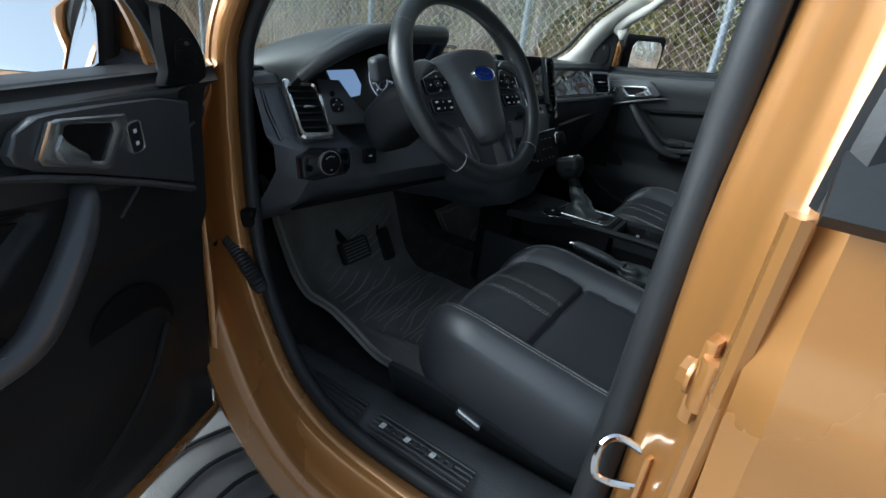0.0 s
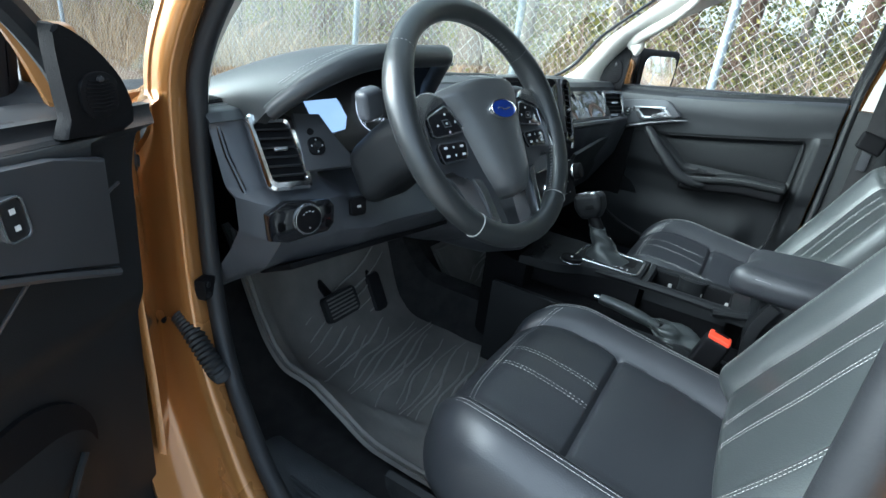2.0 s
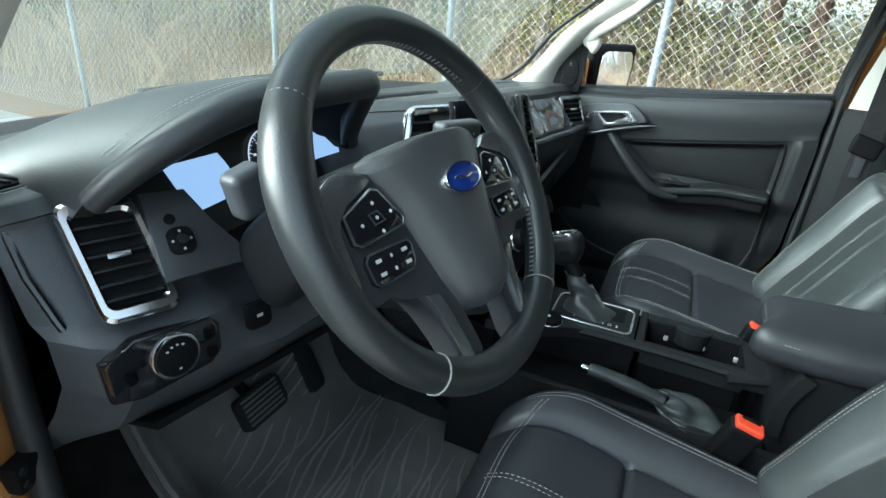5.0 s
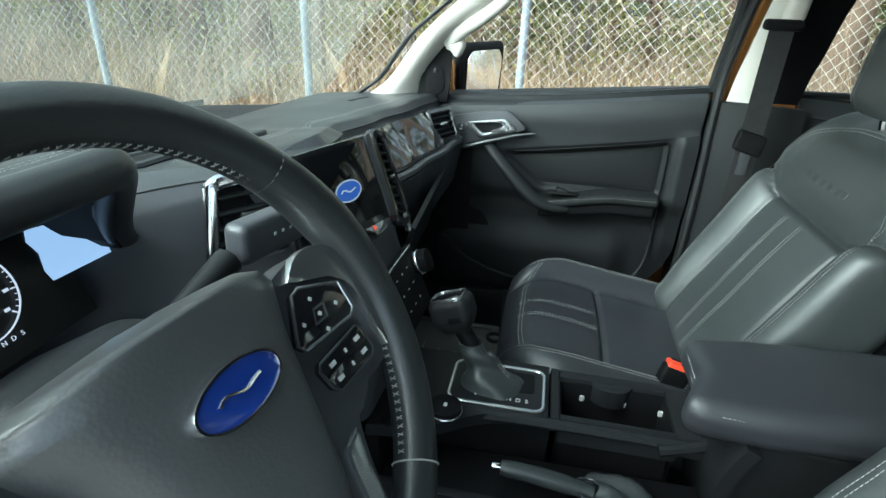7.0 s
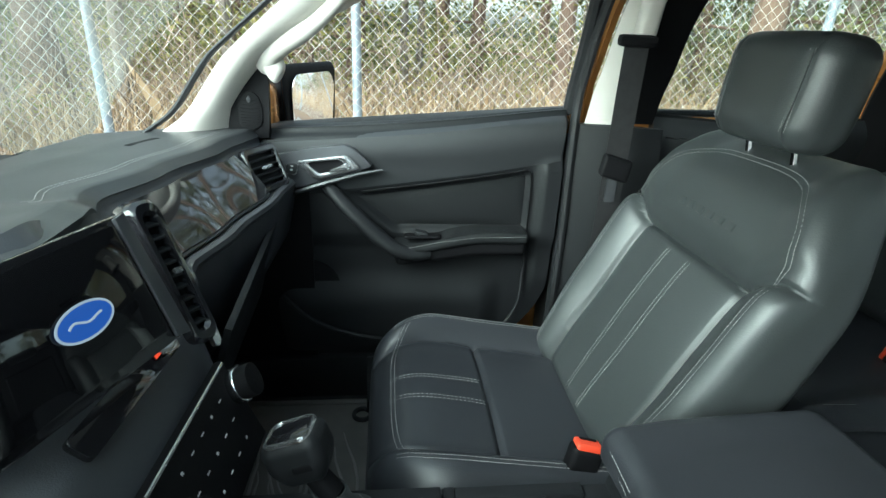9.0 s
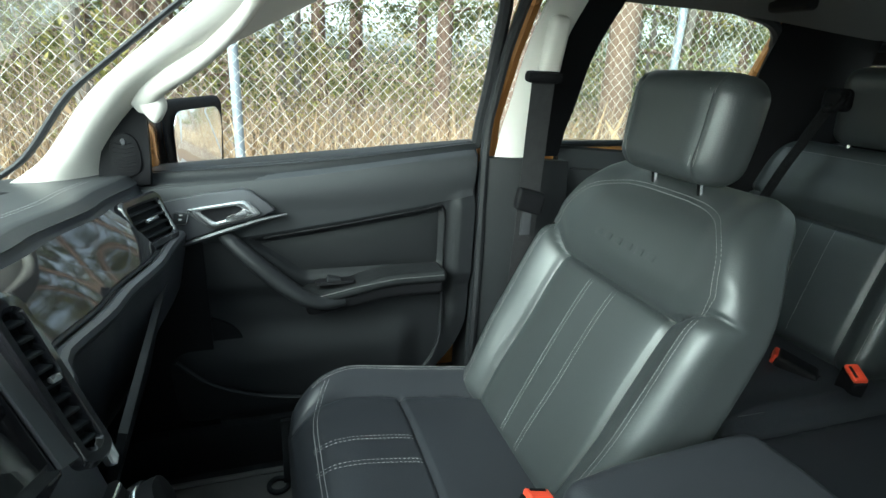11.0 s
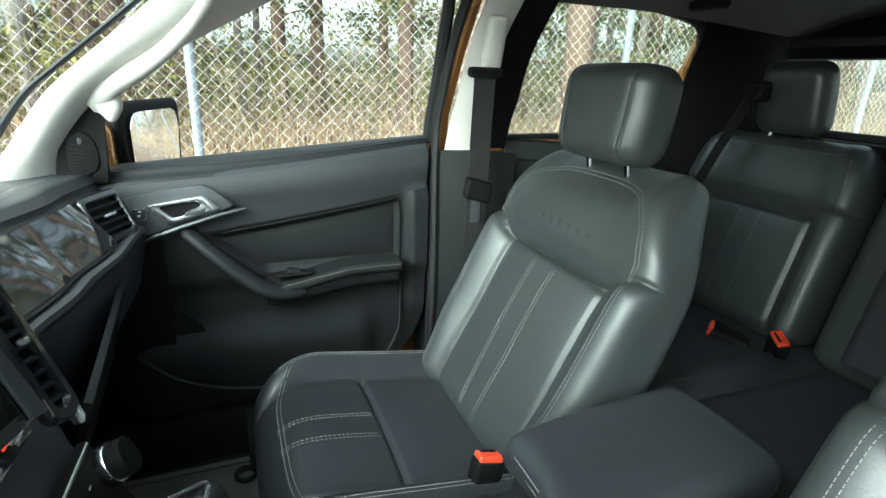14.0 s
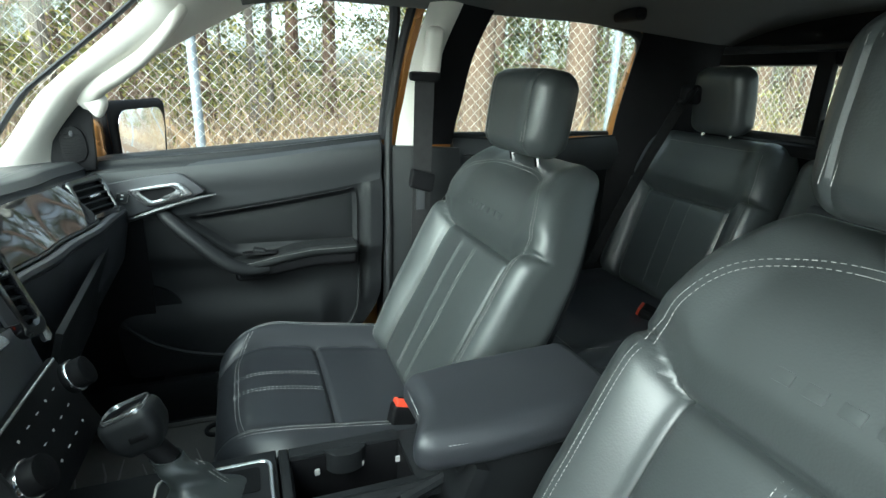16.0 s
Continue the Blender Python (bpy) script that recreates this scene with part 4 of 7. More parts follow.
def build_front_door(side):
    right = side > 0
    name = "passenger_door" if right else "driver_door"
    label = "closed front door with black trim, silver handle and open window" if right else "open front door with black trim, silver handle and window switches"
    base = (0.75, -0.2, 0.62) if right else tuple(XF[0] @ Vector((0.75, -0.2, 0.62)))
    d = thing(name, label, "car door", base)
    fore = 0.145 if right else 0.19      # the front end, behind the dashboard when shut

    def panel(u, v):
        z = 0.645 + 0.598 * v
        yr = -0.612 + 0.14 * (1 - smooth(0.64, 0.90, z)) ** 2
        yf = fore - 0.02 + 0.02 * v
        y = yr + (yf - yr) * u
        return (door_x(y, z), y, z)

    part("inner_panel", sheet(panel, 96, 84, -0.012), PLASTIC, d, "black grained plastic panel", angle=60)
    # soft upper band and recessed leather insert
    def upper(u, v):
        y = -0.607 + 0.725 * u
        z = (insert_top(y) + 0.014) * (1 - v) + 1.233 * v
        return (door_x(y, z) - 0.0015 - 0.008 * math.sin(math.pi * min(1, v * 1.1)), y, z)

    part("upper_pad", sheet(upper, 40, 12, -0.01), PAD, d, "soft black upper pad")

    def insert(u, v):
        z = 1.0 + 0.062 * v
        y = -0.530 + (insert_front(z) - 0.008 + 0.530) * u
        z += (insert_top(y) - 0.010 - 1.062) * v
        return (0.7385 - 0.007 * math.sin(math.pi * u) ** 0.5 * math.sin(math.pi * v) ** 0.5, y, z)

    # insert coloured darker for the shade of its recess
    part("insert", sheet(insert, 40, 10, -0.006), SHADED_BLACK, d, "padded black insert, darkened for the shade in its recess")
    rim = [(0.7195, -0.542, 0.985)] + [(0.7195, -0.542, 1.0 + 0.03 * k) for k in range(4)] + [(0.7195, -0.534, insert_top(-0.534) + 0.004)] + [(0.7195, y, insert_top(y) + 0.006) for y in (-0.50, -0.40, -0.30, -0.20, -0.13)]
    part("insert_edge", tube(curve(rim, 4), 0.0024, 6), PLASTIC_D, d, "rounded edge round the insert")
    # handle bezel, sloping down to the dashboard
    o = frame_at((0.7045, 0, 0), (0, -1, 0), (0, 0, 1))
    out = [(0.120, 1.172), (0.06, 1.192), (-0.03, 1.206), (-0.098, 1.211), (-0.116, 1.204), (-0.140, 1.174), (-0.153, 1.153), (-0.148, 1.141), (-0.128, 1.132), (-0.06, 1.112), (0.03, 1.082), (0.120, 1.050)]
    part("bezel", prism([(-y, z) for y, z in out], o, 0.012, 0.004), SATIN, d, "satin charcoal handle surround")
    part("bezel_edge", tube([(0.699, y, z) for y, z in ((0.120, 1.040), (0.03, 1.074), (-0.06, 1.104), (-0.128, 1.124), (-0.175, 1.134))], [0.008, 0.008, 0.008, 0.008, 0.004], 8, flat=0.7), SATIN, d, "satin ledge under the surround")

    def slanted(k, c=(-0.064, 1.149)):
        quad = [(-0.005, 1.176), (-0.098, 1.190), (-0.108, 1.186), (-0.128, 1.146), (-0.124, 1.138), (-0.045, 1.113), (-0.034, 1.115), (-0.002, 1.162)]
        return [(-(c[0] + (y - c[0]) * k[0]), c[1] + (z - c[1]) * k[1]) for y, z in quad]

    part("handle_cup", ring(slanted((1, 1)), slanted((0.62, 0.66)), frame_at((0.6915, 0, 0), (0, -1, 0), (0, 0, 1)), 0.007), SILVER, d, "satin silver handle frame")
    # Flat dark plate stands for the shade inside the handle frame.
    part("handle_shade", prism(slanted((0.64, 0.68)), frame_at((0.6925, 0, 0), (0, -1, 0), (0, 0, 1)), 0.002, 0), PLASTIC_D, d, "dark plate painted as the shade behind the handle")
    part("handle_lever", prism([(0.066, 1.128), (0.100, 1.134), (0.108, 1.152), (0.098, 1.166), (0.088, 1.148), (0.070, 1.140)], frame_at((0.6905, 0, 0), (0, -1, 0), (0, 0, 1)), 0.009, 0.003), SILVER, d, "satin silver release lever")
    sm_ = frame_at((0.692, 0.008, 1.143), (0, -1, -0.12), (0, 0.12, 1))
    sw = part("lock_switch", prism(rounded(0.020, 0.036, 0.005), sm_, 0.005, 0.0015), PLASTIC, d, "black door lock switch")
    part("surround", ring(rounded(0.026, 0.042, 0.007), rounded(0.020, 0.036, 0.005), sm_, 0.006), SILVER, sw)
    for dz in (-0.008, 0.008):
        b_ = rbox((0.005, 0.005, 0.001), (0, dz, 0.0055), 0.0003)
        b_.transform(sm_)
        part("mark", b_, MARK, sw)
    # pull handle and armrest
    pull = curve([(0.712, -0.060, 1.092), (0.692, -0.078, 1.078), (0.676, -0.112, 1.046), (0.664, -0.160, 1.002), (0.658, -0.200, 0.972), (0.662, -0.240, 0.958), (0.672, -0.28, 0.956)], 7)
    part("pull_handle", tube(pull, [0.014 + 0.005 * math.sin(math.pi * k / (len(pull) - 1)) for k in range(len(pull))], 12, flat=0.8), PLASTIC if right else SATIN, d, "black grained pull handle" if right else "satin charcoal pull handle")

    def arm(p):
        t = smooth(-0.06, 0.165, p.y)
        return Vector((p.x - 0.010 * t + (0.012 * t if p.x > 0 else 0), p.y, p.z * (1 - 0.3 * t) - 0.026 * t))

    ar = part("armrest", soft((0.036, 0.168, 0.013), 0.012, 16, arm, pose(0.700, -0.368, 0.990)), SHADED_BLACK, d, "padded black armrest")
    part("armrest_base", soft((0.030, 0.165, 0.020), 0.014, 12, arm, pose(0.704, -0.368, 0.966)), PLASTIC_D, d, "dark underside of the armrest")
    bm = bmesh.new()
    stitches(dense([(0.6645, -0.525, 0.996), (0.6635, -0.40, 0.995), (0.660, -0.31, 0.986), (0.6545, -0.23, 0.974)]), lambda p: (-1, 0, 0.5), bm)
    part("stitching", bm, THREAD_D, ar, kind="stuff", flat=True)
    if right:
        plate_ = part("switch_plate", prism(rounded(0.085, 0.036, 0.010), pose(0.690, -0.265, 0.987, 8, 0, 90), 0.005, 0.002), PLASTIC_D, d, "black window switch plate")
        part("switch", soft((0.010, 0.015, 0.006), 0.003, 4, m=pose(0.690, -0.262, 0.994, 12)), PLASTIC, plate_)
    else:
        plate_ = part("switch_plate", prism(rounded(0.165, 0.058, 0.014), pose(0.690, -0.310, 0.994, 6, 0, 90), 0.010, 0.003), SATIN, d, "satin charcoal window switch plate")
        for sx, sy in ((-0.014, -0.275), (0.014, -0.275), (-0.014, -0.322), (0.014, -0.322), (0.0, -0.358)):
            s_ = part("switch", soft((0.010, 0.014, 0.006), 0.003, 4, m=pose(0.690 + sx, sy, 1.007, 8)), PLASTIC_D, plate_)
            part("mark", rbox((0.007, 0.004, 0.0008), (0.690 + sx, sy, 1.0135), 0.0002), MARK, s_)
    # map pocket lip
    part("pocket_lip", tube(curve([(0.722, -0.545, 0.985), (0.725, -0.545, 0.90), (0.712, -0.532, 0.80), (0.700, -0.46, 0.735), (0.688, -0.30, 0.722), (0.688, -0.14, 0.735), (0.695, -0.02, 0.775), (0.712, 0.05, 0.83)], 6), 0.005, 8), PLASTIC, d, "raised pocket lip")
    part("speaker_grille", prism(ellipse(0.085, 0.085, 32), frame_at((0.735, 0.00, 0.83), (0, -1, 0), (0, 0, 1)), 0.008, 0.003), PLASTIC_D, d, "round black speaker grille")
    # mirror sail with tweeter
    sail = [(0.128, 1.222), (0.126, 1.26), (0.112, 1.300), (0.085, 1.332), (0.052, 1.352), (0.044, 1.345), (0.046, 1.29), (0.050, 1.228)]
    sm = Matrix(((0, 0, -1, 0.718), (1, 0, 0, 0), (0, 1, 0, 0), (0, 0, 0, 1)))
    sl = part("sail_panel", prism([(p.x, p.y) for p in curve([(y, z, 0) for y, z in sail], 3)], sm, 0.016, 0.006), PLASTIC_D, d, "black triangular mirror panel with tweeter")
    tm = frame_at((0.7025, 0.083, 1.276), (0, -1, 0), (0, 0, 1))
    part("tweeter", prism(rounded(0.046, 0.060, 0.020), tm, 0.004, 0.002), PLASTIC_D, sl, "perforated tweeter grille")
    bm = bmesh.new()
    for k in range(9):
        z_ = -0.020 + 0.005 * k
        w = 0.018 * math.sqrt(max(0.1, 1 - (z_ / 0.030) ** 2))
        tube([tm @ Vector((-w, z_, 0.004)), tm @ Vector((0, z_ - 0.002, 0.0045)), tm @ Vector((w, z_, 0.004))], 0.0009, 5, into=bm)
    part("grille_rib", bm, PLASTIC_D, sl)
    b_ = disc(0.004, 0.004, n=16)
    b_.transform(tm @ Matrix.Translation((0.0, 0.021, 0.005)))
    part("button", b_, SATIN, sl)
    # outer skin and window surround
    edge = 0.04 if right else 0.145

    def skin(u, v):
        z = 0.60 + 0.635 * v
        y = -0.655 + (fore + 0.66 + edge) * u
        return (0.838 + 0.022 * math.sin(math.pi * min(1, v * 0.9 + 0.1)) - 0.03 * smooth(0.1, 0.0, v), y, z)

    part("skin", sheet(skin, 30, 20, 0.012), PAINT, d, "copper orange metallic skin")
    part("front_edge", sheet(lambda u, v: (0.735 + 0.105 * v, fore + 0.005 + (edge - 0.005) * v ** 0.8 + 0.005 * math.sin(7 * u), 0.62 + 0.62 * u), 14, 6, 0.012), PAINT, d, "copper orange door edge")
    part("bottom_edge", rbox((0.10, fore + 0.58, 0.03), (0.785, fore / 2 - 0.29, 0.625), 0.008), PAINT, d)
    # Painted orange on the real door; coloured black here to match the camera's view.
    part("rear_edge", rbox((0.10, 0.02, 0.55), (0.79, -0.640, 0.93), 0.006), RUBBER, d, "rear edge coloured black to fit the camera's view")
    part("belt_seal", tube([(0.748, -0.615, 1.238), (0.748, -0.25, 1.238), (0.748, 0.03, 1.236)], 0.008, 8), RUBBER, d, "black window seal")
    part("belt_cap", rbox((0.075, 0.80, 0.012), (0.795, -0.24, 1.232), 0.004), RUBBER, d)
    fr = curve([(0.748, 0.105, 1.235), (0.745, 0.068, 1.33), (0.730, -0.025, 1.415), (0.705, -0.19, 1.505), (0.682, -0.31, 1.555), (0.665, -0.45, 1.580), (0.660, -0.58, 1.585), (0.665, -0.628, 1.555), (0.690, -0.628, 1.45), (0.730, -0.625, 1.32), (0.748, -0.622, 1.235)], 5)
    part("window_frame", tube(fr, 0.014, 8), RUBBER, d, "black rubber window frame")
    if not right:
        part("frame_paint", tube([p + Vector((0.022, 0, 0.016)) for p in fr[:40]], 0.016, 8), PAINT, d, "copper orange window frame")
        part("grommet", disc(0.014, 0.012, (0.768, fore + 0.050, 1.13), (90, 0, 50), n=20), RUBBER, d, "black rubber door bumper")
        part("grommet", disc(0.008, 0.016, (0.766, fore + 0.050, 1.13), (90, 0, 50), n=20), RUBBER, d, "black rubber door bumper")
        part("edge_seal", tube([(0.826, fore + edge + 0.008, 0.66), (0.828, fore + edge + 0.010, 1.0), (0.826, fore + edge + 0.010, 1.23)], 0.015, 8), RUBBER, d, "black rubber edge seal")
        part("trim_seam", tube(curve([(0.700, -0.02, 1.04), (0.705, 0.06, 1.10), (0.709, 0.15, 1.135)], 6), 0.002, 6), SATIN, d, "pale seam of the door trim")
    return d


def build_wing_mirror(name, inner, outer, z0, z1, label, depth=0.07, cap=PAINT, cap_in=False):
    """A door mirror whose glass runs from inner to outer (x, y), facing back."""
    a, b = Vector((*inner, 0)), Vector((*outer, 0))
    c = (a + b) / 2 + Vector((0, 0, (z0 + z1) / 2))
    across = (b - a).normalized()
    up = Vector((0, 0, 1))
    n = across.cross(up)
    if n.y > 0:
        n = -n
    w, h = (b - a).length, z1 - z0
    m = Matrix(((across.x, up.x, n.x, c.x), (across.y, up.y, n.y, c.y), (across.z, up.z, n.z, c.z), (0, 0, 0, 1)))
    t = thing(name, label, "wing mirror", tuple(XF[0] @ Vector((c.x, c.y, z0))))

    def shape(p):
        s = smooth(0.0, -depth, p.z)
        q = Vector((p.x * (1 - 0.30 * s), p.y * (1 - 0.30 * s) + 0.01 * s, p.z))
        q.x *= 1 + 0.10 * (q.y / h)
        return q

    part("housing", soft((w / 2 + 0.022, h / 2 + 0.014, depth / 2), 0.016, 16, lambda p: shape(p - Vector((0, 0, depth / 2 - 0.012))), m), PLASTIC_D, t, "black plastic housing")
    part("glass", prism([(x * (1 + 0.10 * (y / h)), y) for x, y in rounded(w * 0.97, h, 0.030)], m @ Matrix.Translation((0, 0, 0.0135)) @ Matrix.Rotation(radians(2.5), 4, "X"), 0.003, 0.001), MIRROR, t, "mirror glass")
    part("cap", soft((w / 2 + 0.004, h / 2 + 0.006, depth / 2 - 0.006), 0.032, 12, lambda p: shape(p - Vector((0, 0, depth / 2 + 0.024))), m), cap, t, "copper orange cap")
    e = a + Vector((0, 0.02, 0))
    foot = Vector((0.765 if a.x > 0 else -0.79, a.y + 0.02, 0)) if a.x > 0 else a - across * 0.10
    part("arm", tube([(foot.x, foot.y, z0 + 0.01), ((foot.x + e.x) / 2, (foot.y + e.y) / 2 + 0.01, z0 + 0.02), (e.x + across.x * 0.03, e.y + across.y * 0.03 + 0.01, z0 + 0.03)], [0.026, 0.026, 0.028], 10), PLASTIC, t)
    part("arm_cover", soft((0.024, 0.03, 0.05), 0.015, 8, m=pose(0.824, a.y + 0.040, z0 + 0.072) if cap_in else pose(e.x - across.x * 0.015, e.y - across.y * 0.015 + 0.035, z0 + 0.085)), cap, t, "copper orange arm cover")
    return t


WARP[0] = cab
build_front_door(1)
build_wing_mirror("passenger_mirror", (0.872, 0.044), (1.028, -0.034), 1.187, 1.318, "black and copper orange passenger wing mirror", cap_in=True)
DOOR_OPEN = 70.0
HINGE = Vector((-0.775, 0.37, 0))
WARP[0] = lambda p: Vector((p.x, p.y + 0.05 * smooth(1.20, 1.24, p.z) * smooth(-0.3, 0.1, p.y), p.z - 0.035 * smooth(1.17, 1.235, p.z) - 0.018 * smooth(1.235, 1.33, p.z) - 0.09 * smooth(0.82, 0.62, p.z)))
XF[0] = Matrix.Translation((-0.660, 0.415, 0)) @ Matrix.Rotation(radians(-DOOR_OPEN), 4, "Z") @ Matrix.Translation(-HINGE) @ Matrix.Diagonal((-1, 1, 1, 1))
build_front_door(-1)
build_wing_mirror("driver_mirror", (0.870, 0.120), (1.040, 0.030), 1.205, 1.352, "black and copper orange driver wing mirror on the open door")
XF[0] = Matrix.Identity(4)
WARP[0] = None
check = thing("door_check", "black door check strap on the painted jamb", "door check", (-0.70, 0.38, 0.86), kind="structure")
part("strap", tube([(-0.700, 0.350, 0.915), (-0.712, 0.375, 0.885), (-0.722, 0.400, 0.868), (-0.740, 0.405, 0.850)], 0.008, 8, flat=0.5), PLASTIC_D, check)
part("bracket", rbox((0.030, 0.020, 0.034), (-0.698, 0.349, 0.918), 0.004, turn=(0, 0, 20)), PLASTIC_D, check)
for dz in (-0.008, 0.010):
    part("bolt", disc(0.005, 0.006, (-0.702, 0.338, 0.918 + dz), (90, 0, 20), n=6, bevel=0.001), PLASTIC, check)
boot = thing("wiring_boot", "ribbed black rubber wiring boot between door and jamb", "wiring boot", (-0.73, 0.35, 0.80), kind="structure")
path_ = curve([(-0.728, 0.375, 0.872), (-0.730, 0.350, 0.858), (-0.733, 0.318, 0.836), (-0.732, 0.292, 0.812), (-0.722, 0.290, 0.790)], 10)
part("bellows", tube(path_, [0.013 + 0.003 * (k % 2) for k in range(len(path_))], 12), RUBBER, boot)
WARP[0] = cab

# rear right door: inner panel and window
r3 = thing("door_3", "closed rear door with black inner trim and window", "door", (0.74, -1.1, 0.62), kind="structure")
part("inner_panel", sheet(lambda u, v: (0.735 - 0.020 * smooth(0.75, 0.95, v) - 0.02 * math.sin(math.pi * v), -0.80 - 0.64 * u, 0.64 + 0.60 * v + 0.018 * u * v), 20, 20, 0.012), PLASTIC, r3, "black grained plastic panel")
part("upper_pad", sheet(lambda u, v: (0.708 - 0.010 * math.sin(math.pi * v), -0.80 - 0.57 * u, 1.135 + 0.10 * v + 0.018 * u), 14, 8, 0.01), PAD, r3)
part("chrome_line", tube([(0.698, -0.83, 1.195), (0.696, -1.0, 1.200)], 0.0022, 6), SILVER, r3, "thin bright trim line")
part("belt_seal", tube([(0.745, -0.79, 1.238), (0.742, -1.37, 1.258)], 0.008, 8), RUBBER, r3)
part("window_frame", tube(curve([(0.735, -0.795, 1.235), (0.705, -0.800, 1.36), (0.665, -0.812, 1.50), (0.648, -0.85, 1.560), (0.642, -1.0, 1.572), (0.642, -1.2, 1.560), (0.648, -1.33, 1.535), (0.675, -1.37, 1.46), (0.725, -1.375, 1.30), (0.738, -1.372, 1.256)], 6), 0.013, 8), RUBBER, r3, "black rubber window frame")
p = part("pane", sheet(lambda u, v: (0.74 - 0.09 * v, -0.80 - 0.56 * u, 1.24 + 0.015 * u + 0.32 * v), 4, 4, 0.005), GLASS, r3)
p.visible_shadow = False
part("skin", rbox((0.02, 0.72, 0.62), (0.84, -1.02, 0.93), 0.008), PAINT, r3, "copper orange metallic skin")

# grab handle on the right windscreen pillar
gh = thing("grab_handle", "pale grey grab handle on the windscreen pillar", "grab handle", (0.655, 0.06, 1.37))
gp = curve([(0.705, 0.052, 1.345), (0.682, 0.024, 1.362), (0.656, -0.025, 1.388), (0.642, -0.070, 1.420), (0.626, -0.112, 1.462), (0.614, -0.140, 1.500), (0.612, -0.158, 1.530), (0.632, -0.175, 1.552)], 7)
part("grip", tube(gp, [0.018 + 0.004 * math.cos(6.283 * k / (len(gp) - 1)) for k in range(len(gp))], 12), CREAM, gh)
part("foot", soft((0.016, 0.040, 0.018), 0.014, 8, m=pose(0.696, 0.046, 1.350, 40, 0, 0)), CREAM, gh)
part("foot", soft((0.020, 0.034, 0.022), 0.014, 8, m=pose(0.622, -0.165, 1.540, 40, 0, 0)), CREAM, gh)


# ---------------------------------------------------------------- seat belts
def build_belt(name, label, top, low, foot, wide=0.046, anchor_mat=CREAM):
    t = thing(name, label, "seat belt", foot)
    a, b, c = Vector(top), Vector(low), Vector(foot)
    path = curve([a, a.lerp(b, 0.5), b, c], 8)
    n = len(path) - 1

    def f(u, v):
        i = u * n
        k = min(n - 1, int(i))
        q = path[k].lerp(path[k + 1], i - k)
        return q + Vector((0.0, (v - 0.5) * wide, 0.002 * math.sin(9 * u)))

    part("webbing", sheet(f, n, 4, 0.0014), WEBBING, t, "black woven webbing")
    return t


bt = build_belt("front_seat_belt", "black front seat belt hanging on the centre pillar", (0.578, -0.676, 1.400), (0.598, -0.682, 1.165), (0.66, -0.70, 0.66))
part("height_adjuster", soft((0.016, 0.020, 0.052), 0.014, 8, m=pose(0.594, -0.700, 1.458, 0, -14, 0)), CREAM, bt, "pale grey height adjuster")
part("guide_loop", rbox((0.022, 0.072, 0.020), (0.577, -0.676, 1.404), 0.008, turn=(0, -10, 0)), PLASTIC_D, bt, "black guide loop")
part("tongue", soft((0.010, 0.030, 0.016), 0.006, 6, m=pose(0.590, -0.680, 1.160, 12, 0, 0)), PLASTIC_D, bt, "black belt tongue holder")
part("tongue_blade", rbox((0.003, 0.022, 0.05), (0.596, -0.680, 1.125), 0.002), SATIN, bt, "steel tongue")
bt2 = build_belt("rear_seat_belt", "dark rear seat belt slanting from its reel", (0.545, -1.435, 1.375), (0.575, -1.36, 1.20), (0.60, -1.22, 0.90), 0.045)
part("reel_cover", soft((0.030, 0.030, 0.026), 0.014, 8, m=pose(0.545, -1.47, 1.385)), PLASTIC_D, bt2, "black reel cover")
part("guide_loop", tube(curve([(0.535, -1.452, 1.395), (0.515, -1.43, 1.400), (0.505, -1.405, 1.385), (0.515, -1.40, 1.365), (0.54, -1.415, 1.362)], 5), 0.008, 8), PLASTIC_D, bt2, "black guide loop")
tip = thing("headliner_hook", "small dark coat hook on the headliner", "coat hook", (0.50, -1.15, 1.56), kind="structure")
part("hook", soft((0.045, 0.016, 0.014), 0.010, 8, m=pose(0.50, -1.15, roof_z(0.5, -1.15) - 0.012)), PLASTIC_D, tip)


# ---------------------------------------------------------------- dashboard
def dash_place(p):
    """Shifts the dashboard, its ends back from its middle, to fit the camera's view."""
    s = smooth(0.10, 0.26, abs(p.x - 0.05))
    return Vector((p.x - 0.04, p.y + 0.07 * s, p.z - 0.012 - 0.010 * smooth(0.0, -0.3, p.x)))


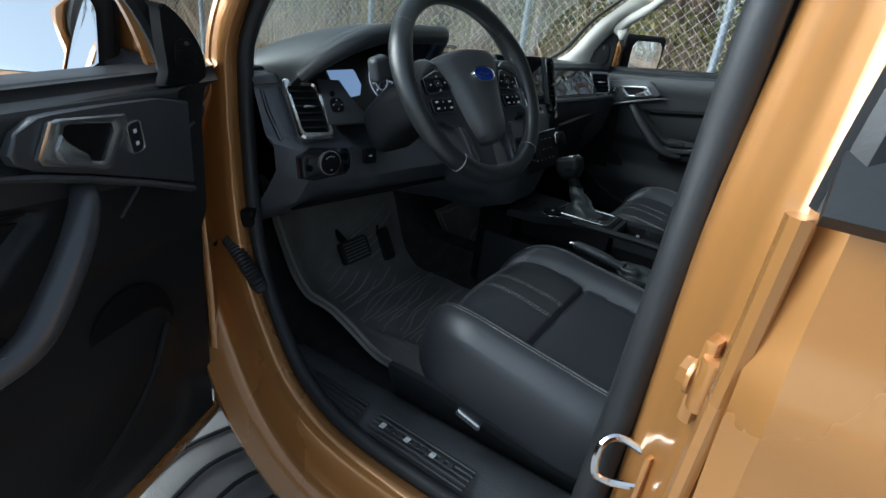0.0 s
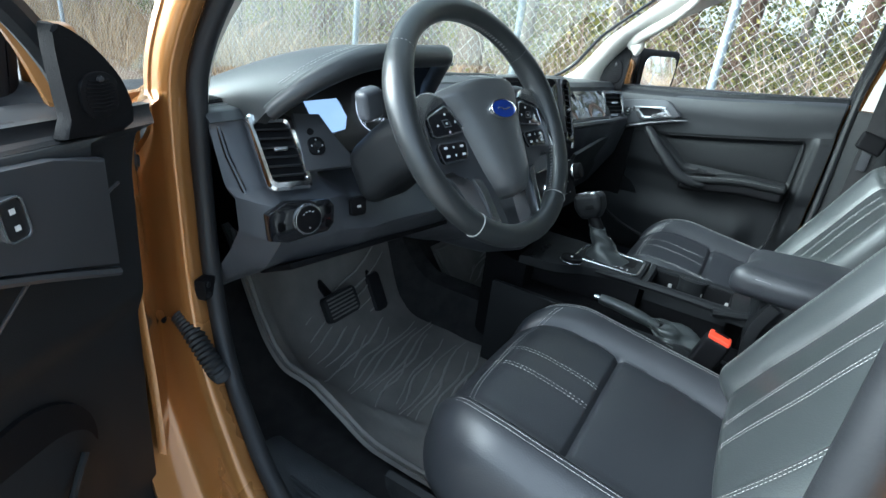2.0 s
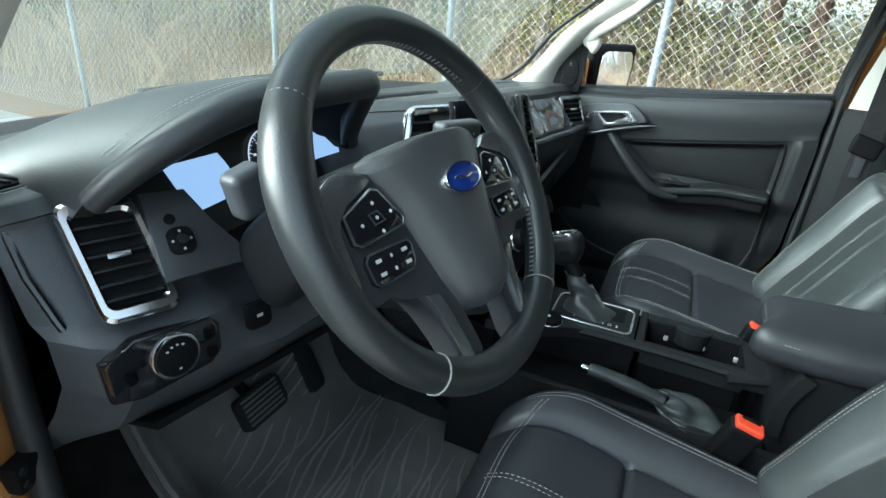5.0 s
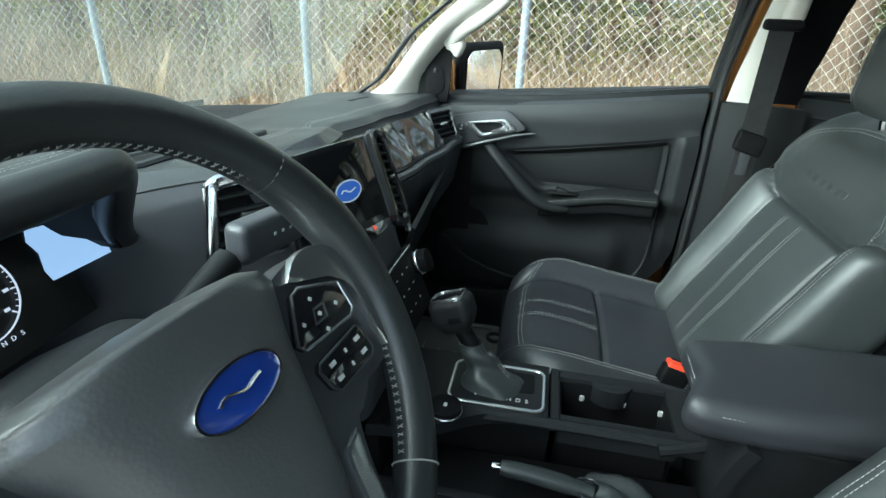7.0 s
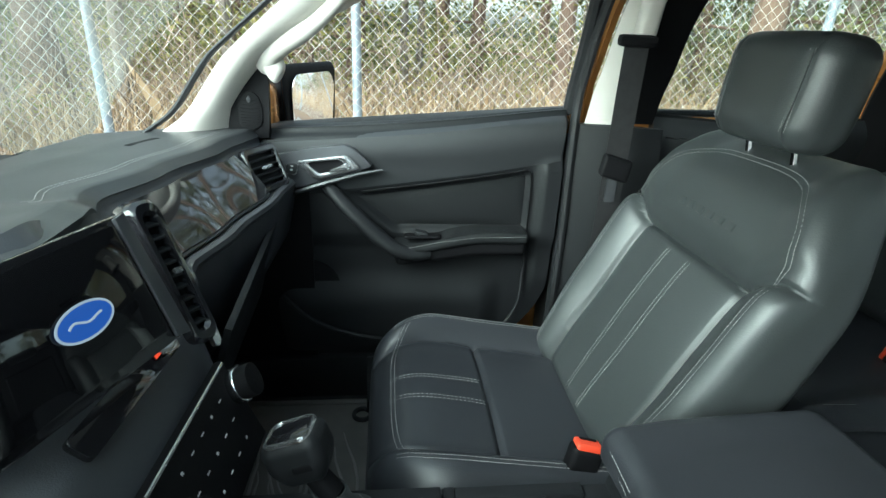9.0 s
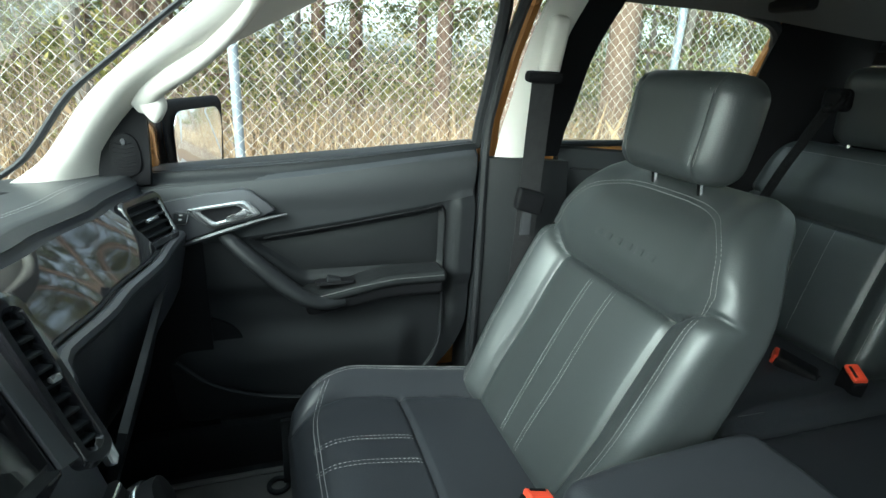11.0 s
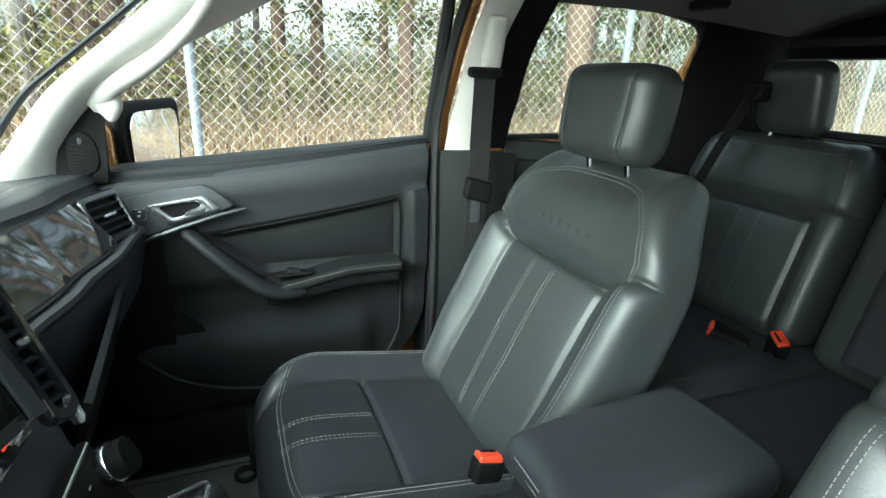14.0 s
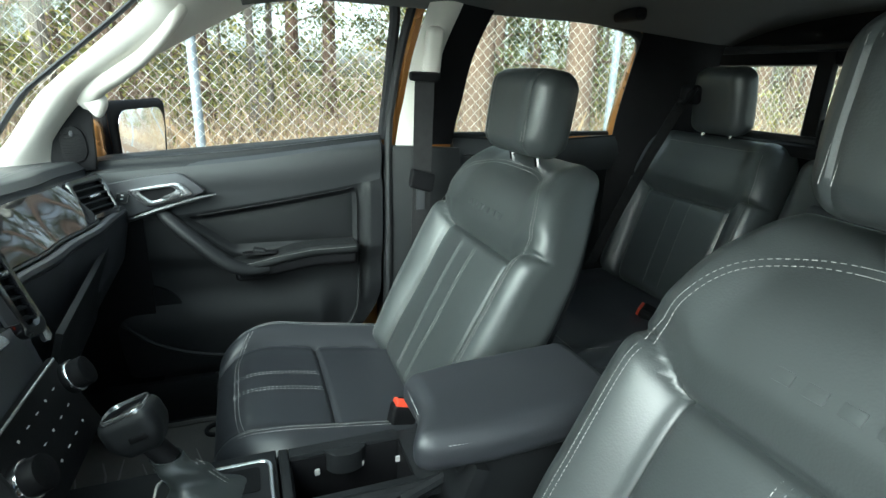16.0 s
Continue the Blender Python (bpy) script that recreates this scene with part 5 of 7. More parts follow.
WARP[0] = dash_place
DASH = [  # x, then (y, z) from the windscreen over the pad and down the face
    (-0.625, [(0.50, 1.195), (0.40, 1.208), (0.300, 1.200), (0.288, 1.190), (0.290, 1.182), (0.262, 1.104), (0.240, 1.092), (0.234, 1.040), (0.260, 0.995), (0.33, 0.90), (0.48, 0.86)]),
    (-0.60, [(0.530, 1.195), (0.410, 1.210), (0.290, 1.206), (0.276, 1.194), (0.276, 1.184), (0.228, 1.104), (0.186, 1.084), (0.178, 1.028), (0.207, 0.982), (0.330, 0.900), (0.480, 0.860)]),
    (-0.50, [(0.560, 1.197), (0.430, 1.212), (0.300, 1.208), (0.276, 1.195), (0.266, 1.184), (0.200, 1.106), (0.158, 1.086), (0.152, 1.026), (0.182, 0.977), (0.330, 0.900), (0.480, 0.860)]),
    (-0.42, [(0.580, 1.198), (0.460, 1.213), (0.380, 1.209), (0.360, 1.200), (0.345, 1.160), (0.275, 1.090), (0.177, 1.072), (0.130, 1.022), (0.167, 0.972), (0.330, 0.900), (0.480, 0.860)]),
    (-0.20, [(0.530, 1.202), (0.450, 1.217), (0.390, 1.211), (0.370, 1.202), (0.345, 1.160), (0.275, 1.090), (0.205, 1.080), (0.100, 1.020), (0.140, 0.960), (0.300, 0.890), (0.480, 0.860)]),
    (-0.12, [(0.520, 1.202), (0.440, 1.219), (0.325, 1.240), (0.245, 1.236), (0.225, 1.220), (0.195, 1.120), (0.090, 1.098), (0.065, 1.010), (0.090, 0.940), (0.240, 0.880), (0.480, 0.860)]),
    (-0.05, [(0.500, 1.202), (0.420, 1.221), (0.225, 1.250), (0.185, 1.244), (0.180, 1.232), (0.145, 1.128), (0.105, 1.105), (0.045, 1.000), (0.060, 0.900), (0.160, 0.860), (0.450, 0.850)]),
    (0.06, [(0.470, 1.202), (0.390, 1.222), (0.185, 1.254), (0.153, 1.248), (0.161, 1.236), (0.123, 1.130), (0.097, 1.108), (0.040, 1.000), (0.055, 0.900), (0.160, 0.860), (0.450, 0.850)]),
    (0.17, [(0.450, 1.202), (0.360, 1.221), (0.200, 1.246), (0.173, 1.238), (0.173, 1.222), (0.117, 1.130), (0.097, 1.108), (0.055, 1.000), (0.080, 0.900), (0.180, 0.850), (0.450, 0.840)]),
    (0.26, [(0.440, 1.202), (0.340, 1.219), (0.180, 1.224), (0.162, 1.212), (0.158, 1.200), (0.088, 1.130), (0.066, 1.115), (0.080, 1.000), (0.120, 0.900), (0.220, 0.840), (0.450, 0.830)]),
    (0.42, [(0.420, 1.202), (0.310, 1.218), (0.145, 1.222), (0.130, 1.211), (0.127, 1.200), (0.060, 1.130), (0.036, 1.116), (0.055, 1.000), (0.110, 0.890), (0.220, 0.830), (0.450, 0.820)]),
    (0.58, [(0.410, 1.202), (0.280, 1.218), (0.108, 1.224), (0.092, 1.212), (0.092, 1.200), (0.032, 1.130), (0.012, 1.116), (0.035, 1.000), (0.100, 0.880), (0.220, 0.820), (0.450, 0.810)]),
    (0.755, [(0.400, 1.201), (0.250, 1.216), (0.085, 1.222), (0.070, 1.208), (0.070, 1.196), (0.018, 1.130), (0.000, 1.116), (0.025, 1.000), (0.095, 0.880), (0.220, 0.820), (0.420, 0.810)]),
]


def dash_at(x, s):
    """The dashboard's face: x across, s from 0 (windscreen) to 10 (footwell)."""
    x = max(-0.625, min(0.755, x))
    for (xa, a), (xb, b) in zip(DASH, DASH[1:]):
        if x <= xb:
            t = smooth(xa, xb, x)
            break
    k = min(9, int(s))
    f = s - k
    ya = [p[0] * (1 - t) + q[0] * t for p, q in zip(a, b)]
    za = [p[1] * (1 - t) + q[1] * t for p, q in zip(a, b)]
    return Vector((x, ya[k] * (1 - f) + ya[k + 1] * f, za[k] * (1 - f) + za[k + 1] * f))


def band(s0, s1, x0, x1, nu, nv, out=0.0, thick=0.02):
    def f(u, v):
        x, s = x0 + (x1 - x0) * u, s0 + (s1 - s0) * v
        p = dash_at(x, s)
        n = (dash_at(x, min(10, s + 0.05)) - dash_at(x, max(0, s - 0.05))).cross(Vector((1, 0, 0)))
        n = n.normalized() if n.length > 1e-9 else Vector((0, -1, 0))
        if n.y > 0 and abs(n.y) > abs(n.z):
            n = -n
        if n.z < 0 and abs(n.z) >= abs(n.y):
            n = -n
        return p + n * out
    return sheet(f, nu, nv, -thick)


def face(x, s):
    """A matrix on the dashboard's face: x to the right, y up it, z out of it."""
    p = dash_at(x, s)
    up = (dash_at(x, s - 0.3) - dash_at(x, s + 0.3)).normalized()
    rt = (dash_at(x + 0.02, s) - dash_at(x - 0.02, s)).normalized()
    return frame_at(p, rt, up)


dash = thing("dashboard", "black soft-touch dashboard with white stitching, vents and screens", "dashboard", (0, 0.3, 0.85))
part("body", band(2.9, 10, -0.625, 0.755, 90, 56, -0.002), CHAR, dash, "black grained plastic body", angle=30)
part("top_pad", band(0, 3.0, -0.625, 0.755, 90, 30, 0.0), PAD, dash, "soft black top pad", angle=60)
bm = bmesh.new()
for off in (-0.004, 0.004):
    for x0, x1 in ((-0.645, -0.56), (0.20, 0.69)):
        stitches([dash_at(x0 + (x1 - x0) * k / 40, 1.75) + Vector((0, off, 0.001)) for k in range(41)], lambda p: (0, 0, 1), bm)
    stitches([dash_at(-0.05 + 0.24 * k / 20, 1.6) + Vector((0, off, 0.001)) for k in range(21)], lambda p: (0, 0, 1), bm)
part("stitching", bm, THREAD, dash, kind="stuff", flat=True)


# instrument hood
def hood_h(u):
    s = min(1.0, max(0.0, u / 0.40))
    return (1 - (1 - s) ** 2) ** 0.6 * smooth(1.02, 0.78, u)


def hood_f(u, v):
    x = -0.575 + 0.43 * u
    h = hood_h(u)
    y0 = 0.250 - 0.108 * h
    y = y0 + (0.47 - y0) * v
    z = 1.206 + 0.098 * h * math.cos(v * math.pi / 2) ** 0.8 + 0.010 * h - 0.012 * (1 - h)
    return (x, y, z)


part("instrument_hood", sheet(hood_f, 60, 18, 0.018), PAD, dash, "stitched black hood over the instruments", angle=60)
bm = bmesh.new()
for v in (0.10, 0.125):
    stitches([Vector(hood_f(0.06 + 0.88 * k / 70, v)) + Vector((0, 0, 0.0012)) for k in range(71)], lambda p: (0, -0.2, 1), bm)
part("hood_stitching", bm, THREAD, dash, kind="stuff", flat=True)
part("hood_lip", tube([Vector(hood_f(0.02 + 0.96 * k / 60, 0.0)) + Vector((0, 0.008, -0.014)) for k in range(61)], [0.010 + 0.009 * hood_h(0.02 + 0.96 * k / 60) for k in range(61)], 12), PAD, dash, "rounded padded lip")
part("hood_lining", sheet(lambda u, v: Vector(hood_f(0.03 + 0.94 * u, 0.02 + 0.55 * v)) + Vector((0, 0, -0.022)), 40, 8, 0.006), PLASTIC_D, dash, "dark lining under the hood")

# instrument cluster, tilted towards the driver
CL = frame_at((-0.283, 0.268, 1.184), (1, 0.03, 0), (0, 0.36, 1))


def on(m, x, y, z=0.0):
    return m @ Matrix.Translation((x, y, z))


clu = thing("instrument_cluster", "instrument cluster with a speedometer and two lit displays", "instrument cluster", CL.translation)


def edge_at(u):
    """The cluster's outline under the hood, in the cluster's plane."""
    x, y, z = hood_f(0.09 + 0.83 * u, 0.0)
    return (x + 0.283 + 0.012 * (1 - 2 * u), max(-0.058, (z - 0.030 - 1.184) * 1.06))


EDGE = [edge_at(k / 28) for k in range(29)]
part("face", prism([(EDGE[0][0], -0.064), (EDGE[-1][0], -0.064)] + EDGE[::-1], on(CL, 0, 0, -0.01), 0.01, 0), GAUGE, clu, "black cluster face")
DIAL = on(CL, -0.010, 0.004, 0.005) @ Matrix.Scale(0.84, 4)
part("left_display", prism([(-0.022, -0.028), (0.028, -0.024), (0.036, -0.006), (0.028, 0.014), (0.024, 0.022), (-0.036, 0.022)], on(CL, -0.128, 0.004, 0.001) @ Matrix.Diagonal((1.35, 1.2, 1, 1)), 0.002, 0.0006), DISPLAY, clu, "lit pale blue display")
part("right_display", prism([(-0.024, -0.026), (0.028, -0.022), (0.030, 0.022), (-0.022, 0.026), (-0.026, 0.016), (-0.022, 0.002), (-0.026, -0.014)], on(CL, 0.094, 0.010, 0.001) @ Matrix.Diagonal((1.15, 1.05, 1, 1)), 0.002, 0.0006), DISPLAY, clu, "lit pale blue display")
g = part("speedometer", ring(ellipse(0.050, 0.050, 48), ellipse(0.0485, 0.0485, 48), on(DIAL, 0, 0, 0), 0.002), TICK, clu, "round speedometer dial with a thin lit ring")
part("inner_ring", ring(ellipse(0.0275, 0.0275, 40), ellipse(0.0265, 0.0265, 40), on(DIAL, 0, 0, 0), 0.0015), TICK, g)
for k in range(33):
    a = radians(225 - 270 * k / 32)
    ln = 0.0065 if k % 4 == 0 else 0.0035
    bm = rbox((ln, 0.0016 if k % 4 == 0 else 0.0010, 0.0005), (0, 0, 0), 0)
    bm.transform(on(DIAL, 0, 0, 0.0012) @ Matrix.Rotation(a, 4, "Z") @ Matrix.Translation((0.048 - ln / 2, 0, 0)))
    part("tick", bm, TICK, g)
for k in range(9):
    a = radians(225 - 270 * k / 8)
    bm = rbox((0.0062, 0.0036, 0.0005), (0, 0, 0), 0)
    bm.transform(on(DIAL, 0.0365 * math.cos(a), 0.0365 * math.sin(a), 0.0012))
    part("figure", bm, TICK, g)
    bm = rbox((0.0030, 0.0020, 0.0005), (0, 0, 0), 0)
    bm.transform(on(DIAL, 0.022 * math.cos(a), 0.022 * math.sin(a), 0.0012))
    part("figure", bm, TICK, g)
bm = rbox((0.042, 0.0014, 0.0015), (-0.018, 0, 0), 0.0004)
bm.transform(on(DIAL, 0, 0, 0.004) @ Matrix.Rotation(radians(45), 4, "Z"))
part("needle", bm, MARK, g)
part("needle_hub", moved(disc(0.007, 0.006), on(DIAL, 0, 0, 0.004)), GAUGE, g)
for k, ch in enumerate("PRNDS"):
    letter(ch, 0.0075, on(DIAL, -0.018 + 0.011 * k, -0.055, 0.0012), TELL if k == 0 else TICK, clu, "gear_letter")


def skirt_f(u, v):
    """The dark inner side of the hood, from its lip to the cluster's edge."""
    edge = CL @ Vector((*edge_at(u), 0.0))
    lip = Vector(hood_f(0.06 + 0.89 * u, 0.0)) + Vector((0, 0.012, -0.024))
    return lip.lerp(edge, v)


part("hood_skirt", sheet(skirt_f, 48, 8, 0.004), PLASTIC_D, dash, "black inner side of the instrument hood", angle=60)


def build_vent(name, m, w, h, slats, label, frame_mat=CHROME, skew=0.0, group="dashboard air vents"):
    t = thing(name, label, "air vent", m.translation, group)

    def sk(pts):
        return [(x + skew * y, y) for x, y in pts]

    part("hollow", prism(sk(rounded(w * 0.97, h * 0.97, 0.008)), on(m, 0, 0, 0.0015), 0.002, 0), PLASTIC_D, t)
    part("surround", ring(sk(rounded(w, h, 0.012)), sk(rounded(w - 0.020, h - 0.030, 0.007)), on(m, 0, 0, 0.001), 0.013), frame_mat, t, "bright vent surround")
    for k in range(slats):
        y = (h - 0.034) * ((k + 0.5) / slats - 0.5)
        bm = rbox((w - 0.020, 0.0028, 0.014), (skew * y, y, 0.006), 0.001, turn=(22, 0, 0))
        bm.transform(m)
        part("slat", bm, PLASTIC, t)
    bm = rbox((w * 0.30, 0.006, 0.006), (0, 0.002, 0.014), 0.002)
    bm.transform(m)
    part("slider", bm, SILVER, t)
    for q in (-0.28, 0.0, 0.28):
        bm = rbox((0.0024, h - 0.036, 0.004), (w * q, 0, 0.001), 0)
        bm.transform(m)
        part("fin", bm, PLASTIC_D, t)
    return t


mv = frame_at((-0.553, 0.232, 1.146), (1, -0.38, 0), (0.12, 0.72, 1))
build_vent("air_vent", on(mv, 0, 0, 0.004), 0.070, 0.122, 6, "upright air vent with a bright surround and black slats", skew=-0.10)
part("vent_wing", tube([(-0.612, 0.292, 1.190), (-0.616, 0.266, 1.145), (-0.613, 0.240, 1.104), (-0.606, 0.226, 1.070)], 0.004, 8), GLOSS, dash, "gloss black edge beside the vent")
build_vent("air_vent", on(frame_at((-0.080, 0.190, 1.196), (1, -0.40, 0), (0, 0.36, 1)), 0, 0, 0.004), 0.078, 0.104, 4, "upright air vent with a bright surround beside the screen", skew=0.16)
mr = frame_at((0.648, 0.050, 1.160), (1, -0.42, 0), (0.0, 0.6, 1))
build_vent("air_vent", on(mr, 0, 0, 0.003), 0.100, 0.088, 4, "air vent with a gloss black surround at the dashboard end", GLOSS, skew=0.12)
# narrow vent right of the screen, in a long bright-tipped frame
mv2 = frame_at((0.140, 0.096, 1.184), (1, -0.40, -0.10), (0.10, 0.40, 1))
build_vent("air_vent", on(mv2, 0, 0, -0.003), 0.034, 0.150, 9, "narrow upright vent between screen and trim panel", GLOSS, skew=-0.08)
part("vent_tip", prism(rounded(0.010, 0.040, 0.004), on(mv2, 0.018, -0.066, 0.000), 0.006, 0.002), CHROME, dash, "chrome vent frame tip")

# left switch panel
LPF = frame_at((-0.533, 0.166, 1.058), (1, -0.22, 0), (0, 0.12, 1)) @ Matrix.Scale(1.2, 4)
lp = part("switch_panel", prism([(-0.052, -0.020), (-0.030, -0.026), (0.030, -0.022), (0.040, -0.012), (0.042, 0.012), (0.034, 0.022), (-0.028, 0.026), (-0.054, 0.014)], on(LPF, -0.017, 0.001, -0.008), 0.012, 0.004), GLOSS, dash, "black light switch panel")
mk = on(LPF, -0.018, 0.002, -0.003)
for r_, h_, mat_, nm in ((0.0205, 0.011, CHROME, "knob_ring"), (0.0180, 0.0125, PLASTIC_D, "light_knob")):
    b = disc(r_, h_, bevel=0.002)
    b.transform(on(mk, 0, 0, h_ / 2))
    part(nm, b, mat_, dash, "round headlamp switch" if nm == "light_knob" else "chrome ring")
for a in (60, 85, 110, 135, 270):
    b = rbox((0.0020, 0.0015, 0.0006), (0.011 * math.cos(radians(a)), 0.011 * math.sin(radians(a)), 0.0128), 0)
    b.transform(mk)
    part("mark", b, MARK, dash)
for x_, y_ in ((-0.054, -0.002), (0.014, 0.009), (0.014, -0.009)):
    b = prism(rounded(0.011, 0.014, 0.003), on(LPF, x_, y_, 0.001), 0.003, 0.001)
    part("button", b, PLASTIC_D, dash)
b = prism(rounded(0.025, 0.026, 0.004), on(LPF, 0.064, 0.005, -0.001), 0.006, 0.002)
part("release_button", b, PLASTIC_D, dash, "square black button")
b = rbox((0.006, 0.003, 0.0006), (0, 0, 0.0055), 0)
b.transform(on(LPF, 0.064, 0.005, 0.0))
part("mark", b, MARK, dash)
# gloss strip right of the vent with the mirror control
STRIP = frame_at((-0.505, 0.200, 1.158), (1, -0.36, 0), (0, 0.75, 1))
b = prism([(-0.026, -0.038), (0.062, -0.036), (0.060, -0.016), (0.034, 0.014), (0.020, 0.054), (-0.024, 0.056)], on(STRIP, 0, 0, -0.006), 0.009, 0.003)
part("control_strip", b, SATIN, dash, "satin charcoal strip beside the vent")
mj = on(STRIP, 0, 0, 0.002)
part("mirror_control", prism(rounded(0.026, 0.028, 0.008), mj, 0.005, 0.002), PLASTIC_D, dash, "four-way mirror control")
b = disc(0.0055, 0.010, bevel=0.001)
b.transform(on(mj, 0, 0, 0.006))
part("joystick", b, PLASTIC, dash)
for dx, dy in ((0.009, 0), (-0.009, 0), (0, 0.0095), (0, -0.0095)):
    b = rbox((0.0022, 0.0022, 0.0006), (dx, dy, 0.0055), 0)
    b.transform(mj)
    part("mark", b, MARK, dash)
b = disc(0.0055, 0.004, bevel=0.001)
b.transform(on(mj, -0.004, 0.024, 0.002))
part("knob", b, PLASTIC_D, dash)
# demister grille on the pad
b = prism(rounded(0.075, 0.030, 0.005), on(frame_at((-0.575, 0.345, 1.2085), (1, 0.2, 0), (0, 1, 0.03)), 0, 0, 0), 0.003, 0.001)
dg = part("side_grille", b, PLASTIC_D, dash, "black side demister grille")
for k in range(6):
    b = rbox((0.005, 0.026, 0.004), (-0.028 + 0.011 * k, 0, 0.004), 0.001)
    b.transform(frame_at((-0.575, 0.345, 1.2085), (1, 0.2, 0), (0, 1, 0.03)))
    part("bar", b, PLASTIC, dg)
b = prism(rounded(0.075, 0.030, 0.005), frame_at((0.60, 0.225, 1.2165), (1, -0.3, 0), (0, 1, 0.03)), 0.003, 0.001)
part("side_grille", b, PLASTIC_D, dash, "black side demister grille")
# storage tray on top of the dash, its shaded recess a dark sheet
part("tray", band(0.55, 1.35, -0.075, 0.150, 24, 8, 0.002, 0.003), PLASTIC_D, dash, "dark sheet for the shaded recess of the storage tray")
rim_ = [dash_at(-0.08 + 0.235 * k / 20, 1.40) for k in range(21)] + [dash_at(0.155 - 0.235 * k / 20, 0.5) for k in range(21)]
part("tray_rim", tube([p + Vector((0, 0, 0.002)) for p in rim_], 0.006, 8, closed=True), PAD, dash, "rounded rim of the storage tray")

# touch screen
SC = frame_at((0.008, 0.124, 1.202), (1, -0.27, 0), (0, 0.38, 1))
scr = thing("touch_screen", "dark touch screen showing a small lit blue oval", "screen", SC.translation)
part("bezel", prism([(-0.092, -0.062), (0.102, -0.064), (0.096, 0.058), (-0.086, 0.060)], on(SC, 0, 0, -0.004), 0.010, 0.004), GLOSS, scr, "gloss black bezel")
part("bezel_side", prism([(0.086, -0.060), (0.102, -0.064), (0.096, 0.058), (0.084, 0.056)], on(SC, 0, 0, 0.006), 0.004, 0.001), SATIN, scr, "satin charcoal bezel side")
part("glass", prism(rounded(0.168, 0.104, 0.004), on(SC, -0.002, 0.0, 0.006), 0.002, 0.0006), SCREEN, scr, "glossy dark screen glass")
part("oval", prism(ellipse(0.026, 0.0130, 32), on(SC, 0.016, -0.004, 0.0082), 0.0005, 0), LOGO, scr, "lit blue oval emblem")
part("oval_rim", ring(ellipse(0.0272, 0.0142, 40), ellipse(0.0250, 0.0122, 40), on(SC, 0.016, -0.004, 0.0082), 0.0007), LOGOP, scr, "pale emblem rim")
part("stroke", tube([on(SC, 0.016, -0.004, 0.0088) @ Vector((-0.016 + 0.0026 * k, 0.003 * math.sin(k * 0.62) * (1 - k / 16), 0)) for k in range(13)], 0.0011, 5), LOGOP, scr, "pale emblem stroke")
# hazard strip, climate panel and knobs
HZ = face(0.085, 5.6)
part("hazard_strip", prism(rounded(0.155, 0.024, 0.005), on(face(0.05, 5.62), 0, 0, 0.0), 0.006, 0.002), GLOSS, dash, "gloss black strip")
part("hazard_mark", prism([(-0.005, -0.004), (0.005, -0.004), (0, 0.005)], on(HZ, 0.010, 0, 0.0075), 0.0008, 0), TELL, dash, "red hazard triangle")
CP_ = on(face(0.040, 6.75), 0, 0, 0)
cpn = part("climate_panel", prism([(-0.085, -0.052), (0.105, -0.052), (0.115, 0.048), (-0.095, 0.048)], on(CP_, 0, 0, -0.002), 0.010, 0.004), PLASTIC_D, dash, "black climate control panel")
for x_, y_ in ((-0.06, 0.0), (0.108, 0.016)):
    for r_, h_, mat_, nm in ((0.021, 0.010, CHROME, "knob_ring"), (0.0185, 0.024, PLASTIC_D, "knob")):
        b = disc(r_, h_, bevel=0.002)
        b.transform(on(CP_, x_, y_, 0.008 + h_ / 2))
        part(nm, b, mat_, cpn)
for r_ in range(3):
    for c_ in range(5):
        b = rbox((0.0055, 0.0011, 0.0008) if (r_ + c_) % 3 else (0.0028, 0.0026, 0.0008), (-0.026 + 0.024 * c_, 0.026 - 0.026 * r_, 0.0088), 0)
        b.transform(CP_)
        part("button_mark", b, MARK, cpn)
part("silver_line", tube([CP_ @ Vector((-0.08, 0.047, 0.010)), CP_ @ Vector((0.108, 0.047, 0.010))], 0.0018, 6), SILVER, dash)

# gloss decor panel in front of the passenger
def decor_f(u, v):
    x = 0.205 + 0.385 * u
    s = 4.06 + 0.90 * v
    return dash_at(x, s) + Vector((0, -0.004 - 0.004 * math.sin(math.pi * v), 0.002))


part("decor_panel", sheet(decor_f, 30, 10, 0.006), GLOSS, dash, "gloss black decor panel")
part("decor_edge", tube([Vector(decor_f(k / 20, 1.0)) + Vector((0, -0.002, -0.002)) for k in range(21)], 0.004, 6), SATIN, dash)
for k in range(5):
    b = rbox((0.010, 0.007, 0.001), (0, 0, 0.006), 0.0006)
    b.transform(face(0.46 + 0.022 * k, 4.68))
    part("script_bar", b, SATIN, dash)
part("dash_shelf", tube([dash_at(0.20 + 0.5 * k / 20, 5.45) + Vector((0, -0.006, 0)) for k in range(21)], 0.009, 8), SATIN, dash, "satin ledge under the panel")
gl = part("glovebox", prism([(-0.19, -0.095), (0.19, -0.085), (0.20, 0.075), (-0.20, 0.075)], on(face(0.42, 6.9), 0, -0.01, -0.004), 0.010, 0.005), PLASTIC, dash, "black glove box lid")
part("knee_panel", prism([(-0.19, -0.055), (0.19, -0.055), (0.20, 0.05), (-0.20, 0.05)], on(face(-0.38, 8.2), 0, 0, -0.002), 0.010, 0.006), PLASTIC_D, dash, "black knee panel")

